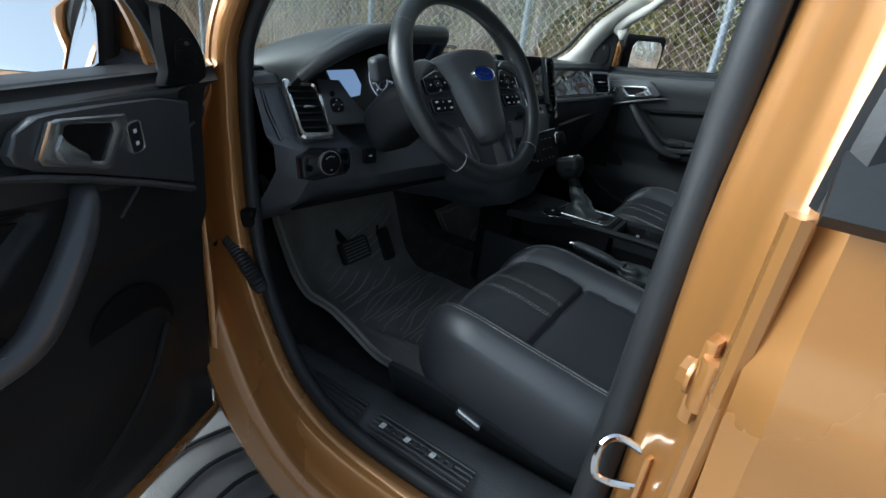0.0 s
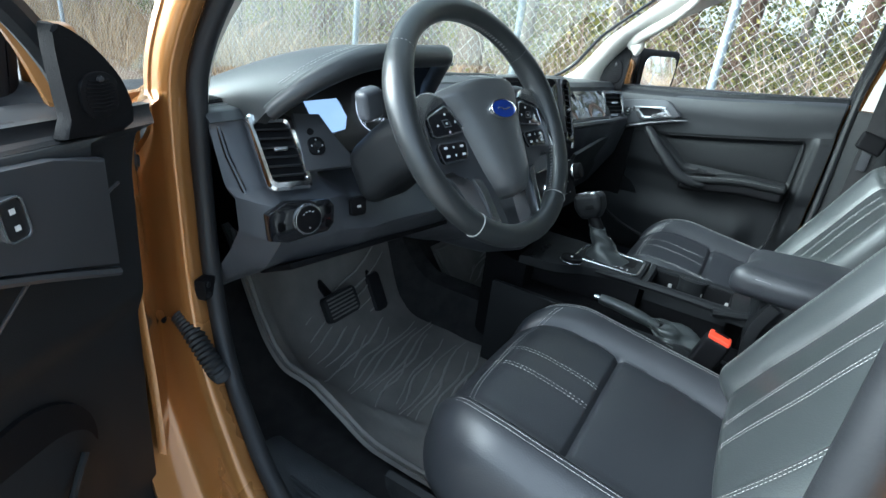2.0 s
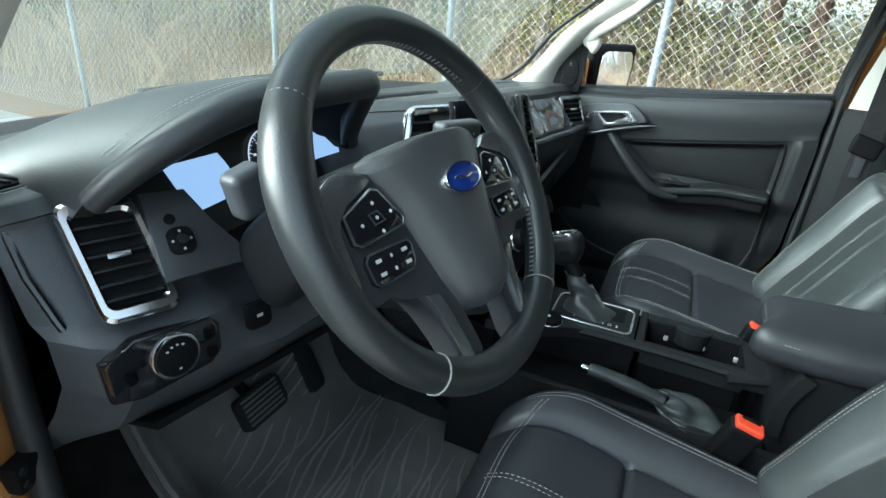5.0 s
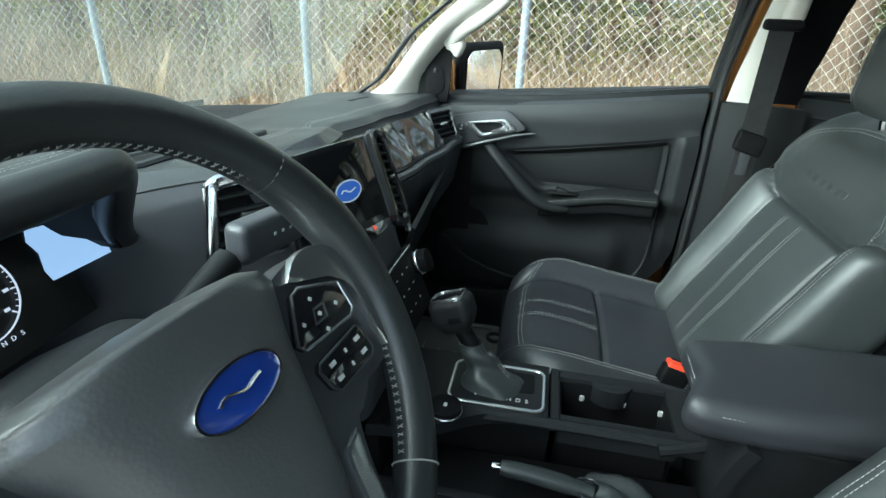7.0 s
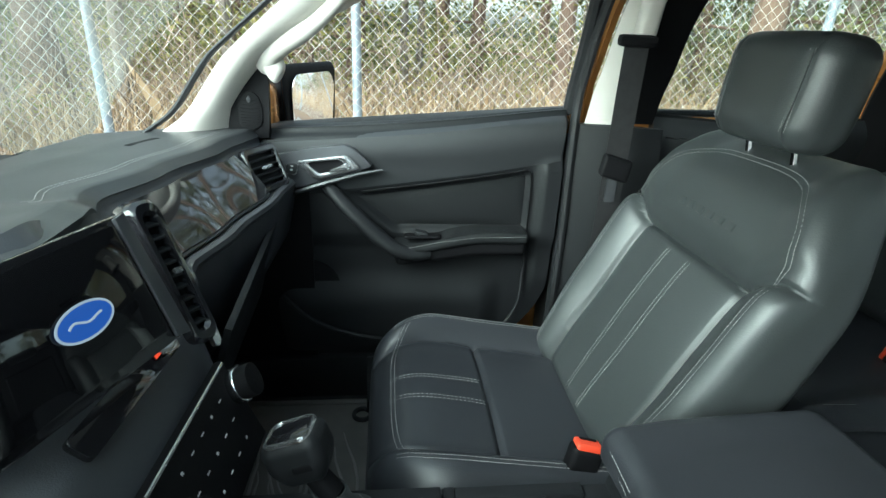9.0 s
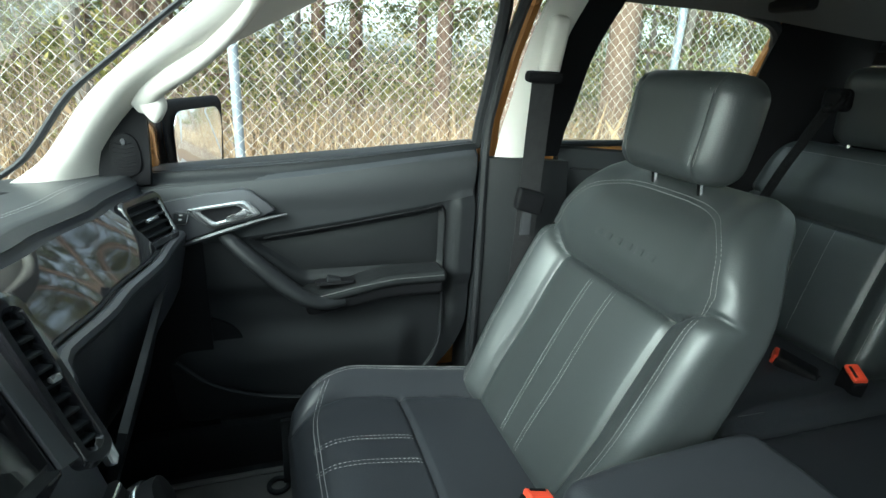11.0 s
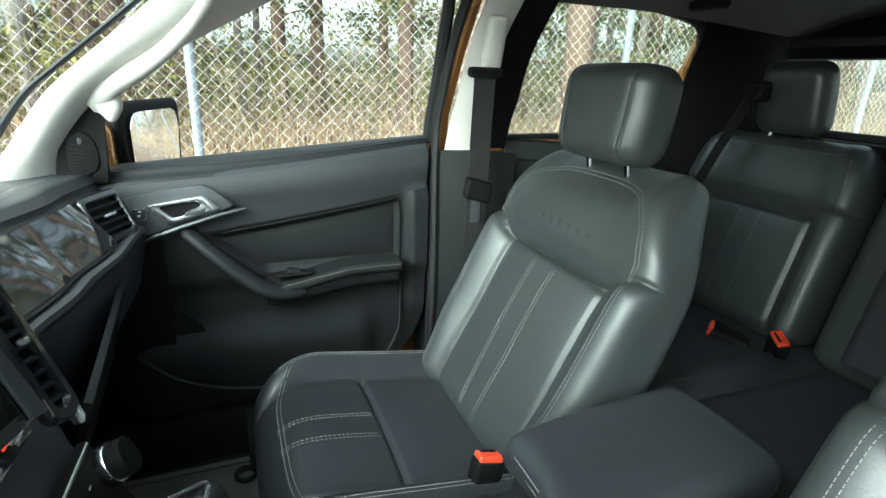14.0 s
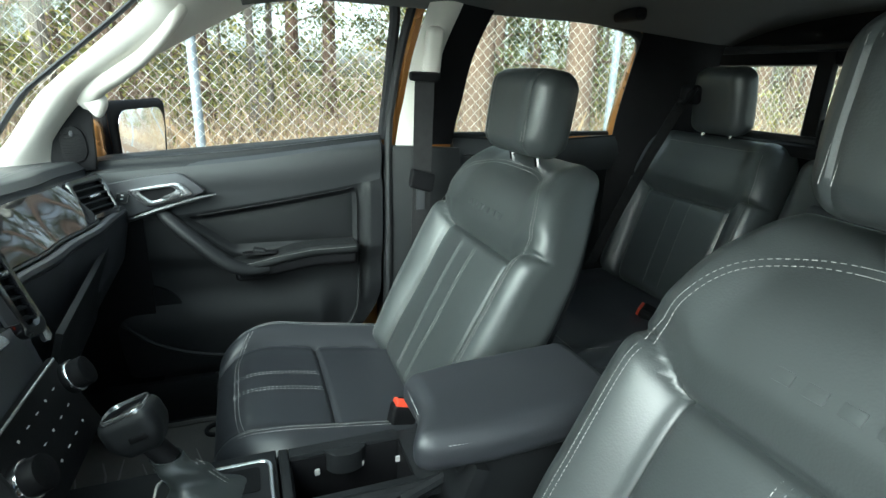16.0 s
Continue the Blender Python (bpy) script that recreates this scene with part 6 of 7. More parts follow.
# ---------------------------------------------------------------- steering wheel
WARP[0] = None
WC = Vector((-0.4495, 0.0232, 1.2138))
W = frame_at(WC, (0.990, -0.143, 0), (0.078, 0.537, 0.840))
sw = thing("steering_wheel", "black leather steering wheel with silver trim and buttons", "steering wheel", WC)
RIM = 0.172
rp, rr_ = [], []
for k in range(96):
    a = 2 * math.pi * k / 96
    grip = 0.0030 * (math.exp(-((math.degrees(a) - 20) / 18) ** 2) + math.exp(-((math.degrees(a) - 160) / 18) ** 2))
    rp.append(W @ Vector((RIM * math.cos(a) * 1.0, RIM * math.sin(a) * 0.985, 0)))
    rr_.append(0.0168 + grip)
part("rim", tube(rp, rr_, 18, closed=True), RIMHIDE, sw, "black leather rim")
for deg in (38, 142, 232, 308):
    a = radians(deg)
    c = Vector((RIM * math.cos(a), RIM * math.sin(a) * 0.985, 0))
    u = Vector((math.cos(a), math.sin(a), 0))
    part("rim_seam", tube([W @ (c + (u * math.cos(q) + Vector((0, 0, 1)) * math.sin(q)) * 0.0172) for q in [2 * math.pi * j / 20 for j in range(20)]], 0.0008, 5, closed=True), THREAD_D, sw)
bm = bmesh.new()
for a0, a1 in ((40, 140), (145, 230), (-50, 36)):
    n = int((a1 - a0) / 2.2)
    for k in range(n):
        a = radians(a0 + (a1 - a0) * k / n)
        for s_ in (-1, 1):
            a2 = a + radians(1.1)
            p0 = Vector((math.cos(a), math.sin(a) * 0.985, 0)) * (RIM - 0.0165)
            p1 = Vector((math.cos(a2), math.sin(a2) * 0.985, 0)) * (RIM - 0.0165)
            stitches([W @ (p0 + Vector((0, 0, 0.0035 * s_))), W @ (p1 + Vector((0, 0, -0.0035 * s_)))], lambda p: (W.translation - p), bm, gap=0.02, long=0.006)
part("rim_stitching", bm, THREAD_D, sw, "grey cross stitching", kind="stuff", flat=True)


COVER = [(-0.113, 0.010), (-0.109, 0.028), (-0.097, 0.041), (-0.07, 0.053), (-0.03, 0.065), (0.0, 0.074), (0.016, 0.080), (0.027, 0.086), (0.040, 0.092), (0.050, 0.086), (0.056, 0.068), (0.058, 0.045), (0.060, 0.012)]


def cover_f(u, v):
    """The airbag cover: a shield with a domed face and rolled edges."""
    i = u * (len(COVER) - 1)
    k = min(len(COVER) - 2, int(i))
    y, w = (COVER[k][c] + (COVER[k + 1][c] - COVER[k][c]) * (i - k) for c in (0, 1))
    q = 2 * v - 1
    rise = (1 - abs(q) ** 5) * min(1.0, 4.5 * u + 0.05) ** 0.5 * min(1.0, 5.0 * (1 - u) + 0.05) ** 0.5
    return W @ Vector((w * q, y, -0.012 + 0.030 * rise + 0.008 * rise * math.cos(q * 1.4)))


part("airbag_cover", sheet(cover_f, 48, 28, -0.008), AIRBAG, sw, "soft black airbag cover", angle=60)
for s_ in (-1, 1):
    pan = [(p.x * s_, p.y) for p in curve([(q[0], q[1], 0) for q in ((0.070, 0.036), (0.118, 0.044), (0.160, 0.030), (0.163, -0.030), (0.150, -0.060), (0.104, -0.060), (0.084, -0.078), (0.070, -0.120), (0.062, -0.160), (0.034, -0.164), (0.034, -0.120), (0.044, -0.080), (0.060, -0.030))], 4)]
    part("spoke", prism(pan[::s_], on(W, 0, 0, -0.026), 0.024, 0.006), SATIN, sw, "satin charcoal spoke")
    gleam = [(p.x * s_, p.y) for p in curve([(q[0], q[1], 0) for q in ((0.090, 0.033), (0.110, 0.045), (0.136, 0.043), (0.154, 0.026), (0.157, -0.012), (0.152, -0.050), (0.146, -0.050), (0.145, 0.000), (0.138, 0.015), (0.100, 0.029))], 3)]
    part("spoke_trim", prism(gleam[::s_], on(W, 0, 0, -0.004), 0.009, 0.003), SILVER, sw, "silver spoke trim")
    pad1 = [(s_ * x, y) for x, y in ((0.088, 0.024), (0.096, 0.026), (0.134, 0.012), (0.134, -0.010), (0.128, -0.014), (0.074, -0.010), (0.070, -0.004))]
    cl1 = part("arrow_pad", prism(pad1[::s_], on(W, 0, 0, -0.003), 0.007, 0.002), GLOSS, sw, "gloss black arrow buttons")
    part("pad_rim", tube([on(W, 0, 0, 0.0030) @ Vector((x, y, 0)) for x, y in pad1], 0.0015, 6, closed=True), SILVER, cl1)
    for dx, dy in ((0.083, 0.004), (0.100, 0.015), (0.120, 0.001), (0.100, -0.009), (0.101, 0.003)):
        b = rbox((0.0026, 0.0026, 0.0008), (s_ * dx, dy, 0.0045), 0, turn=(0, 0, 45))
        b.transform(W)
        part("mark", b, MARK, cl1)
    part("centre_rim", tube([on(W, 0, 0, 0.0042) @ Vector((s_ * (0.101 + x), 0.003 + y, 0)) for x, y in ((-0.008, -0.004), (-0.003, 0.005), (0.008, 0.004), (0.005, -0.005))], 0.0010, 5, closed=True), SATIN, cl1)
    pad2 = [(s_ * x, y) for x, y in ((0.078, -0.023), (0.126, -0.022), (0.131, -0.027), (0.130, -0.044), (0.125, -0.048), (0.082, -0.047), (0.077, -0.042), (0.074, -0.027))]
    cl2 = part("cruise_pad", prism(pad2[::s_], on(W, 0, 0, -0.003), 0.007, 0.002), GLOSS, sw, "gloss black cruise buttons")
    part("pad_rim", tube([on(W, 0, 0, 0.0030) @ Vector((x, y, 0)) for x, y in pad2], 0.0011, 6, closed=True), SATIN, cl2)
    for i_, dx in enumerate((0.086, 0.103, 0.119)):
        for dy in (-0.029, -0.040):
            b = rbox((0.0062 if i_ != 1 else 0.0018, 0.0030, 0.0008), (s_ * dx, dy, 0.0045), 0)
            b.transform(W)
            part("mark", b, MARK, cl2)
    low = [(p.x * s_, p.y) for p in curve([(q[0], q[1], 0) for q in ((0.078, -0.074), (0.070, -0.100), (0.062, -0.150), (0.050, -0.152), (0.056, -0.100), (0.062, -0.078))], 4)]
    part("lower_trim", prism(low[::s_], on(W, 0, 0, -0.004), 0.005, 0.002), SILVER, sw, "silver spoke trim")
eb = on(W, 0.0, 0.008, 0.0245)
em = part("emblem", prism(ellipse(0.029, 0.0135, 40), eb, 0.005, 0.001), BADGE, sw, "blue oval emblem")
part("emblem_rim", ring(ellipse(0.0305, 0.0150, 40), ellipse(0.0278, 0.0123, 40), eb, 0.0065), CHROME, em, "chrome rim")
part("emblem_stroke", tube([eb @ Vector((-0.015 + 0.0025 * k, 0.0026 * math.sin(k * 0.62) * (1 - k / 16), 0.0055)) for k in range(13)], 0.0010, 5), CHROME, em, "pale stroke")

XF[0] = Matrix.Translation((-0.060, 0.030, 0.022))
col = thing("steering_column", "black steering column shroud with two stalks", "steering column", (-0.386, 0.13, 1.12))
part("shroud", soft((0.062, 0.10, 0.050), 0.030, 12, lambda p: Vector((p.x, p.y, p.z - 0.02 * smooth(0, 0.1, p.y))), pose(-0.386, 0.125, 1.128, -30)), PLASTIC, col)
part("left_stalk", tube([(-0.42, 0.100, 1.165), (-0.465, 0.102, 1.186), (-0.505, 0.106, 1.202)], [0.009, 0.010, 0.012], 10), PLASTIC, col)
lk = part("left_stalk_paddle", soft((0.017, 0.012, 0.021), 0.008, 8, m=pose(-0.522, 0.108, 1.206, 0, -16, -8)), CHAR, col, "black indicator stalk end")
part("ring", rbox((0.006, 0.026, 0.036), (-0.508, 0.107, 1.208), 0.003, turn=(0, -16, -8)), SATIN, lk)
part("right_stalk", tube([(-0.34, 0.085, 1.165), (-0.29, 0.080, 1.185), (-0.24, 0.075, 1.200)], [0.009, 0.010, 0.012], 10), PLASTIC, col)
rk = part("right_stalk_paddle", soft((0.048, 0.012, 0.018), 0.008, 8, m=pose(-0.184, 0.068, 1.205, 0, 4, -8)), CHAR, col, "black wiper stalk end")
for k in range(4):
    part("mark", rbox((0.0035, 0.0012, 0.003), (-0.195 + 0.011 * k, 0.0575 - 0.0015 * k, 1.207 - 0.001 * k), 0.0003, turn=(0, 8, -8)), MARK, rk)
part("ignition", disc(0.017, 0.02, (-0.300, 0.118, 1.115), (60, 0, 0)), PLASTIC_D, col)

XF[0] = Matrix.Identity(4)
# pedals
ped = thing("brake_pedal", "ribbed black rubber brake pedal", "pedal", (-0.245, 0.45, 0.72))
mp = frame_at((-0.321, 0.404, 0.703), (1, 0, 0), (0, 0.55, 1))
part("pad", prism(rounded(0.105, 0.062, 0.010), mp, 0.014, 0.004), RUBBER, ped)
for k in range(6):
    b = rbox((0.085, 0.004, 0.003), (0, -0.022 + 0.009 * k, 0.0145), 0.001)
    b.transform(mp)
    part("rib", b, MATRUB, ped)
part("lever", tube([(-0.321, 0.42, 0.705), (-0.325, 0.52, 0.77), (-0.33, 0.56, 0.90)], 0.010, 8), PLASTIC_D, ped)
ped = thing("accelerator_pedal", "narrow black accelerator pedal", "pedal", (-0.125, 0.45, 0.70))
mp = frame_at((-0.160, 0.422, 0.666), (1, 0, 0), (0, 0.50, 1))
part("pad", prism(rounded(0.042, 0.10, 0.008), mp, 0.012, 0.004), RUBBER, ped)
part("lever", tube([(-0.160, 0.43, 0.685), (-0.163, 0.50, 0.75), (-0.17, 0.56, 0.88)], 0.009, 8), PLASTIC_D, ped)


# floor mats
def mat_z(x, y):
    z = floor_z(y) + 0.016 + 0.07 * smooth(-0.42, -0.52, x) * smooth(0.10, 0.30, y)
    z += 0.02 * smooth(-0.50, -0.54, x) + 0.004 * noise.noise((x * 14, y * 14, 2))
    return z + 0.045 * smooth(0.40, 0.50, y) + 0.05 * smooth(-0.05, 0.02, x) + 0.01 * smooth(0.016, 0.0, abs(x + 0.44 + 0.25 * (y - 0.2)))


def build_mat(name, x0, x1, y0, y1, zf, label, seed):
    t = thing(name, label, "floor mat", ((x0 + x1) / 2, (y0 + y1) / 2, 0.57))
    part("mat", sheet(lambda u, v: (x0 + (x1 - x0) * u, y0 + (y1 - y0) * v, zf(x0 + (x1 - x0) * u, y0 + (y1 - y0) * v)), 44, 44, 0.008), MATRUB, t, "dusty black rubber", angle=70)
    rnd = random.Random(seed)
    for k in range(26):
        x, y = x0 + (x1 - x0) * rnd.uniform(0.12, 0.30), y0 + (y1 - y0) * (0.16 + 0.028 * k)
        ln = rnd.uniform(0.35, 0.62) * (x1 - x0)
        pts = [(x + ln * q / 7, y + 0.05 * q / 7 + 0.008 * math.sin(q * 1.1 + k), zf(x + ln * q / 7, y + 0.05 * q / 7) + 0.003) for q in range(8)]
        part("ridge", tube(pts, [0.0014 + 0.0018 * math.sin(math.pi * q / 7) for q in range(8)], 6, flat=0.7), MATDUST, t)
    e = 0.012
    loop = [(x0 + e, y0 + e), (x1 - e, y0 + e), (x1 - e, y1 - e), (x0 + e, y1 - e)]
    part("rim", tube([Vector((p.x, p.y, zf(p.x, p.y) + 0.006)) for p in dense([(*q, 0) for q in loop + loop[:1]], 0.04)[:-1]], 0.006, 6, closed=True), MATRUB, t)
    return t


dm = build_mat("driver_floor_mat", -0.535, 0.020, -0.12, 0.52, mat_z, "dusty ribbed black rubber mat in the driver footwell", 3)
part("fixing", ring(ellipse(0.024, 0.024, 20), ellipse(0.015, 0.015, 20), pose(-0.44, 0.02, mat_z(-0.44, 0.02)), 0.008), RUBBER, dm, "round mat fixing")
pm = build_mat("passenger_floor_mat", 0.16, 0.66, -0.18, 0.45, lambda x, y: floor_z(y) + 0.016 + 0.003 * noise.noise((x * 14, y * 14, 7)), "ribbed black rubber mat in the passenger footwell", 8)
part("fixing", ring(ellipse(0.024, 0.024, 20), ellipse(0.015, 0.015, 20), pose(0.60, -0.06, 0.58), 0.008), RUBBER, pm, "round mat fixing")


# ---------------------------------------------------------------- centre console
XF[0] = Matrix.Translation((0.010, 0.012, -0.014))
con = thing("centre_console", "black centre console with cup holders and a satin top", "centre console", (0.02, -0.2, 0.58))


def slab(outline, z0, z1, bevel=0.004):
    return prism(outline, Matrix.Translation((0, 0, z0)), z1 - z0, bevel)


TOPZ = 0.878
part("side_wall", slab([(0.088, 0.10), (0.104, 0.10), (0.106, -0.42), (0.090, -0.42)], 0.60, 0.868), PLASTIC, con)
part("side_wall", slab([(-0.135, 0.10), (-0.120, 0.10), (-0.118, -0.44), (-0.133, -0.44)], 0.60, 0.815), PLASTIC, con)
part("front_block", slab([(-0.06, 0.16), (0.10, 0.16), (0.10, 0.055), (-0.10, 0.04)], 0.62, 0.862), PLASTIC_D, con)
part("tray", slab([(-0.122, 0.05), (-0.030, 0.05), (-0.022, -0.42), (-0.120, -0.42)], 0.66, 0.800), PLASTIC_D, con, "dark lower tray")
part("core", slab([(-0.022, 0.05), (0.090, 0.05), (0.090, -0.20), (-0.022, -0.20)], 0.62, 0.866), PLASTIC_D, con)
# top frame of the console with an opening for the cup holders
part("gear_panel", prism([(p.x, p.y) for p in curve([(-0.098, 0.06, 0), (-0.085, -0.02, 0), (-0.045, -0.085, 0), (-0.028, -0.140, 0), (-0.022, -0.196, 0)], 5)] + [(0.104, -0.196), (0.104, 0.07)], Matrix.Translation((0, 0, 0.862)), 0.020, 0.005), PLASTIC, con, "black gear selector panel")
part("cup_frame", slab([(-0.022, -0.199), (0.104, -0.199), (0.104, -0.213), (-0.022, -0.213)], 0.86, 0.880), PLASTIC, con)
part("cup_frame", slab([(-0.022, -0.380), (0.104, -0.380), (0.104, -0.43), (-0.022, -0.43)], 0.85, 0.874), PLASTIC, con)
part("cup_frame", slab([(-0.024, -0.213), (-0.004, -0.213), (-0.004, -0.380), (-0.024, -0.380)], 0.84, 0.878), PLASTIC, con)
part("cup_frame", slab([(0.084, -0.213), (0.104, -0.213), (0.104, -0.380), (0.084, -0.380)], 0.85, 0.879), PLASTIC, con)
part("cup_waist", prism([(p.x, p.y) for p in curve([(0.088, -0.262, 0), (0.070, -0.275, 0), (0.064, -0.296, 0), (0.070, -0.317, 0), (0.088, -0.330, 0)], 5)], Matrix.Translation((0, 0, 0.845)), 0.0325, 0.004), PLASTIC, con, "waist between the two cup holders")
part("cup_floor", slab([(-0.006, -0.21), (0.088, -0.21), (0.088, -0.385), (-0.006, -0.385)], 0.720, 0.735, 0), PLASTIC_D, con)
# Dark walls added inside the cup holders to stand for their shade.
for o_ in ([(-0.006, -0.213), (-0.001, -0.213), (-0.001, -0.380), (-0.006, -0.380)], [(0.081, -0.213), (0.086, -0.213), (0.086, -0.380), (0.081, -0.380)], [(-0.006, -0.211), (0.086, -0.211), (0.086, -0.216), (-0.006, -0.216)], [(-0.006, -0.377), (0.086, -0.377), (0.086, -0.382), (-0.006, -0.382)]):
    part("cup_shade", slab(o_, 0.72, 0.872, 0.001), PLASTIC_D, con)
for y_ in (-0.253, -0.338):
    part("cup_ring", tube([(0.040 + 0.036 * math.cos(a), y_ + 0.036 * math.sin(a), 0.742) for a in [2 * math.pi * k / 24 for k in range(24)]], 0.003, 6, closed=True), PLASTIC, con)
for x_, y_ in ((0.074, -0.252), (0.074, -0.318), (0.066, -0.374)):
    part("cup_clip", soft((0.0022, 0.004, 0.005), 0.0015, 4, m=pose(x_, y_, 0.850)), THREAD, con, "pale spring clip")
for x0, y0, x1, y1 in ((-0.030, -0.10, -0.024, -0.40), (-0.024, -0.40, -0.004, -0.455)):
    part("edge_rail", tube(curve([(x0 - 0.012, y0 + 0.05, 0.868), (x0, y0, 0.874), ((x0 + x1) / 2, (y0 + y1) / 2, 0.876), (x1, y1, 0.872)], 6), 0.009, 8), PLASTIC, con, "console edge")
# gear surround and letters
GB = pose(0.030, -0.115, 0.8825)
part("gear_surround", ring(rounded(0.104, 0.150, 0.016), rounded(0.092, 0.138, 0.012), GB, 0.005), SILVER, con, "satin silver gear surround")
part("gear_plate", prism(rounded(0.094, 0.140, 0.012), GB, 0.0025, 0), PLASTIC, con)
part("gear_slot", prism(rounded(0.048, 0.105, 0.006), on(GB, 0.014, -0.005, 0.0026), 0.0008, 0), PLASTIC_D, con)
for ch, y_ in (("P", 0.030), ("R", -0.005), ("N", -0.020), ("D", -0.034), ("S", -0.047)):
    letter(ch, 0.011, on(GB, -0.030, y_, 0.0032) @ Matrix.Rotation(radians(-90), 4, "Z"), MARK, con, "gear_letter")
# drive mode dial
b = disc(0.024, 0.012, (-0.045, -0.045, 0.888))
part("drive_dial", b, PLASTIC_D, con, "round black drive mode dial")
part("dial_ring", tube([(-0.045 + 0.0245 * math.cos(a), -0.045 + 0.0245 * math.sin(a), 0.886) for a in [2 * math.pi * k / 28 for k in range(28)]], 0.0022, 6, closed=True), SILVER, con)
part("mark", rbox((0.007, 0.005, 0.0008), (-0.045, -0.045, 0.8945), 0), MARK, con)
for k in range(4):
    part("button", rbox((0.016, 0.012, 0.005), (-0.085 + 0.005 * k, 0.035 - 0.0 * k, 0.883), 0.002) if k == 0 else rbox((0.014, 0.012, 0.005), (-0.060 + 0.022 * k, 0.028, 0.883), 0.002), PLASTIC_D, con)

XF[0] = Matrix.Translation((0.002, 0.018, -0.022))
gs = thing("gear_selector", "leather-booted gear selector with a black and silver knob", "gear selector", (0.042, -0.11, 0.885))


def boot_f(u, v):
    """A creased leather boot, wide at the plate and gathered at the stem."""
    a = 2 * math.pi * u
    w = 1 - v
    c = Vector((0.042, -0.118, 0.884)).lerp(Vector((0.051, -0.070, 0.958)), v ** 0.9)
    crease = 0.0035 * math.sin(11 * v + 2.2 * math.cos(a) + 1) * math.sin(math.pi * v) + 0.002 * math.sin(4 * a + 5 * v) * w
    r = 0.0165 + 0.026 * w ** 2.2 + crease
    square = 1 + 0.16 * w * abs(math.sin(2 * a))
    return c + Vector((r * square * math.cos(a), r * 1.18 * square * math.sin(a), 0.6 * crease))


part("boot", sheet(boot_f, 40, 22, 0.002), LEATHER, gs, "creased black leather boot", angle=80)
bm = bmesh.new()
for off in (-0.004, 0.004):
    stitches([(0.042 + off, -0.157, 0.886), (0.046 + off, -0.128, 0.916), (0.050 + off, -0.102, 0.944)], lambda p: (0, -1, 0.6), bm)
part("boot_stitching", bm, THREAD, gs, kind="stuff", flat=True)
part("stem", tube([(0.050, -0.075, 0.952), (0.055, -0.055, 0.978)], 0.014, 12), PLASTIC_D, gs)
KM = pose(0.060, -0.042, 1.000, -22, 4, -8)
part("knob", soft((0.026, 0.034, 0.030), 0.015, 12, lambda p: Vector((p.x * (1 - 0.2 * smooth(0.0, -0.026, p.z)), p.y * (1 - 0.25 * smooth(0.0, -0.026, p.z)), p.z)), KM), PLASTIC, gs, "black knob")
part("knob_cap", ring(rounded(0.044, 0.054, 0.012), rounded(0.036, 0.046, 0.009), on(KM, 0, 0, 0.0262), 0.005), SILVER, gs, "satin silver cap rim")
part("knob_top", prism(rounded(0.038, 0.048, 0.009), on(KM, 0, 0, 0.0275), 0.003, 0.001), GLOSS, gs)
part("shift_button", soft((0.004, 0.012, 0.006), 0.003, 4, m=on(KM, -0.0225, -0.008, -0.002)), PLASTIC_D, gs)

XF[0] = Matrix.Translation((-0.009, -0.012, -0.027))
hb = thing("handbrake", "handbrake lever with a black leather gaiter", "handbrake", (-0.07, -0.25, 0.80))
part("grip", tube(curve([(-0.072, -0.112, 0.853), (-0.071, -0.150, 0.850), (-0.070, -0.200, 0.842), (-0.069, -0.240, 0.832)], 5), [0.010, 0.0115, 0.012, 0.012, 0.012, 0.012, 0.0125, 0.013, 0.013, 0.013, 0.013, 0.012, 0.011, 0.011, 0.011, 0.011], 12), LEATHER, hb, "black handbrake grip")
part("button", disc(0.0055, 0.014, (-0.072, -0.106, 0.8535), (90, 0, 0)), CHROME, hb, "chrome release button")


def gaiter(u, v):
    a = 2 * math.pi * u
    r = 0.012 + 0.036 * v ** 0.8
    fold = 0.004 * math.sin(5 * a + 9 * v) * v + 0.005 * math.sin(13 * v + 2 * math.cos(a))
    return (-0.069 + (r * 0.95 + fold) * math.cos(a), -0.232 - 0.075 * v + (r * 1.25 + fold) * math.sin(a), 0.836 - 0.038 * v ** 1.4 + 0.010 * math.sin(math.pi * v) + fold)


part("gaiter", sheet(gaiter, 36, 16, 0.002), LEATHER, hb, "creased black leather gaiter", angle=80)

XF[0] = Matrix.Translation((0.022, -0.02, 0.006))
cb = thing("console_box", "storage box with a padded black leather armrest lid", "armrest", (0.0, -0.5, 0.6))


def lid_shape(p):
    w = 1.0 - 0.10 * smooth(0.05, 0.14, p.y)
    return Vector((p.x * w + 0.012 * smooth(0.0, 0.14, p.y) * 0, p.y + 0.028 * smooth(0, -0.09, p.x) * smooth(0.06, 0.14, p.y), p.z - 0.006 * (p.x / 0.09) ** 2 + 0.010 * smooth(0.14, -0.14, p.y)))


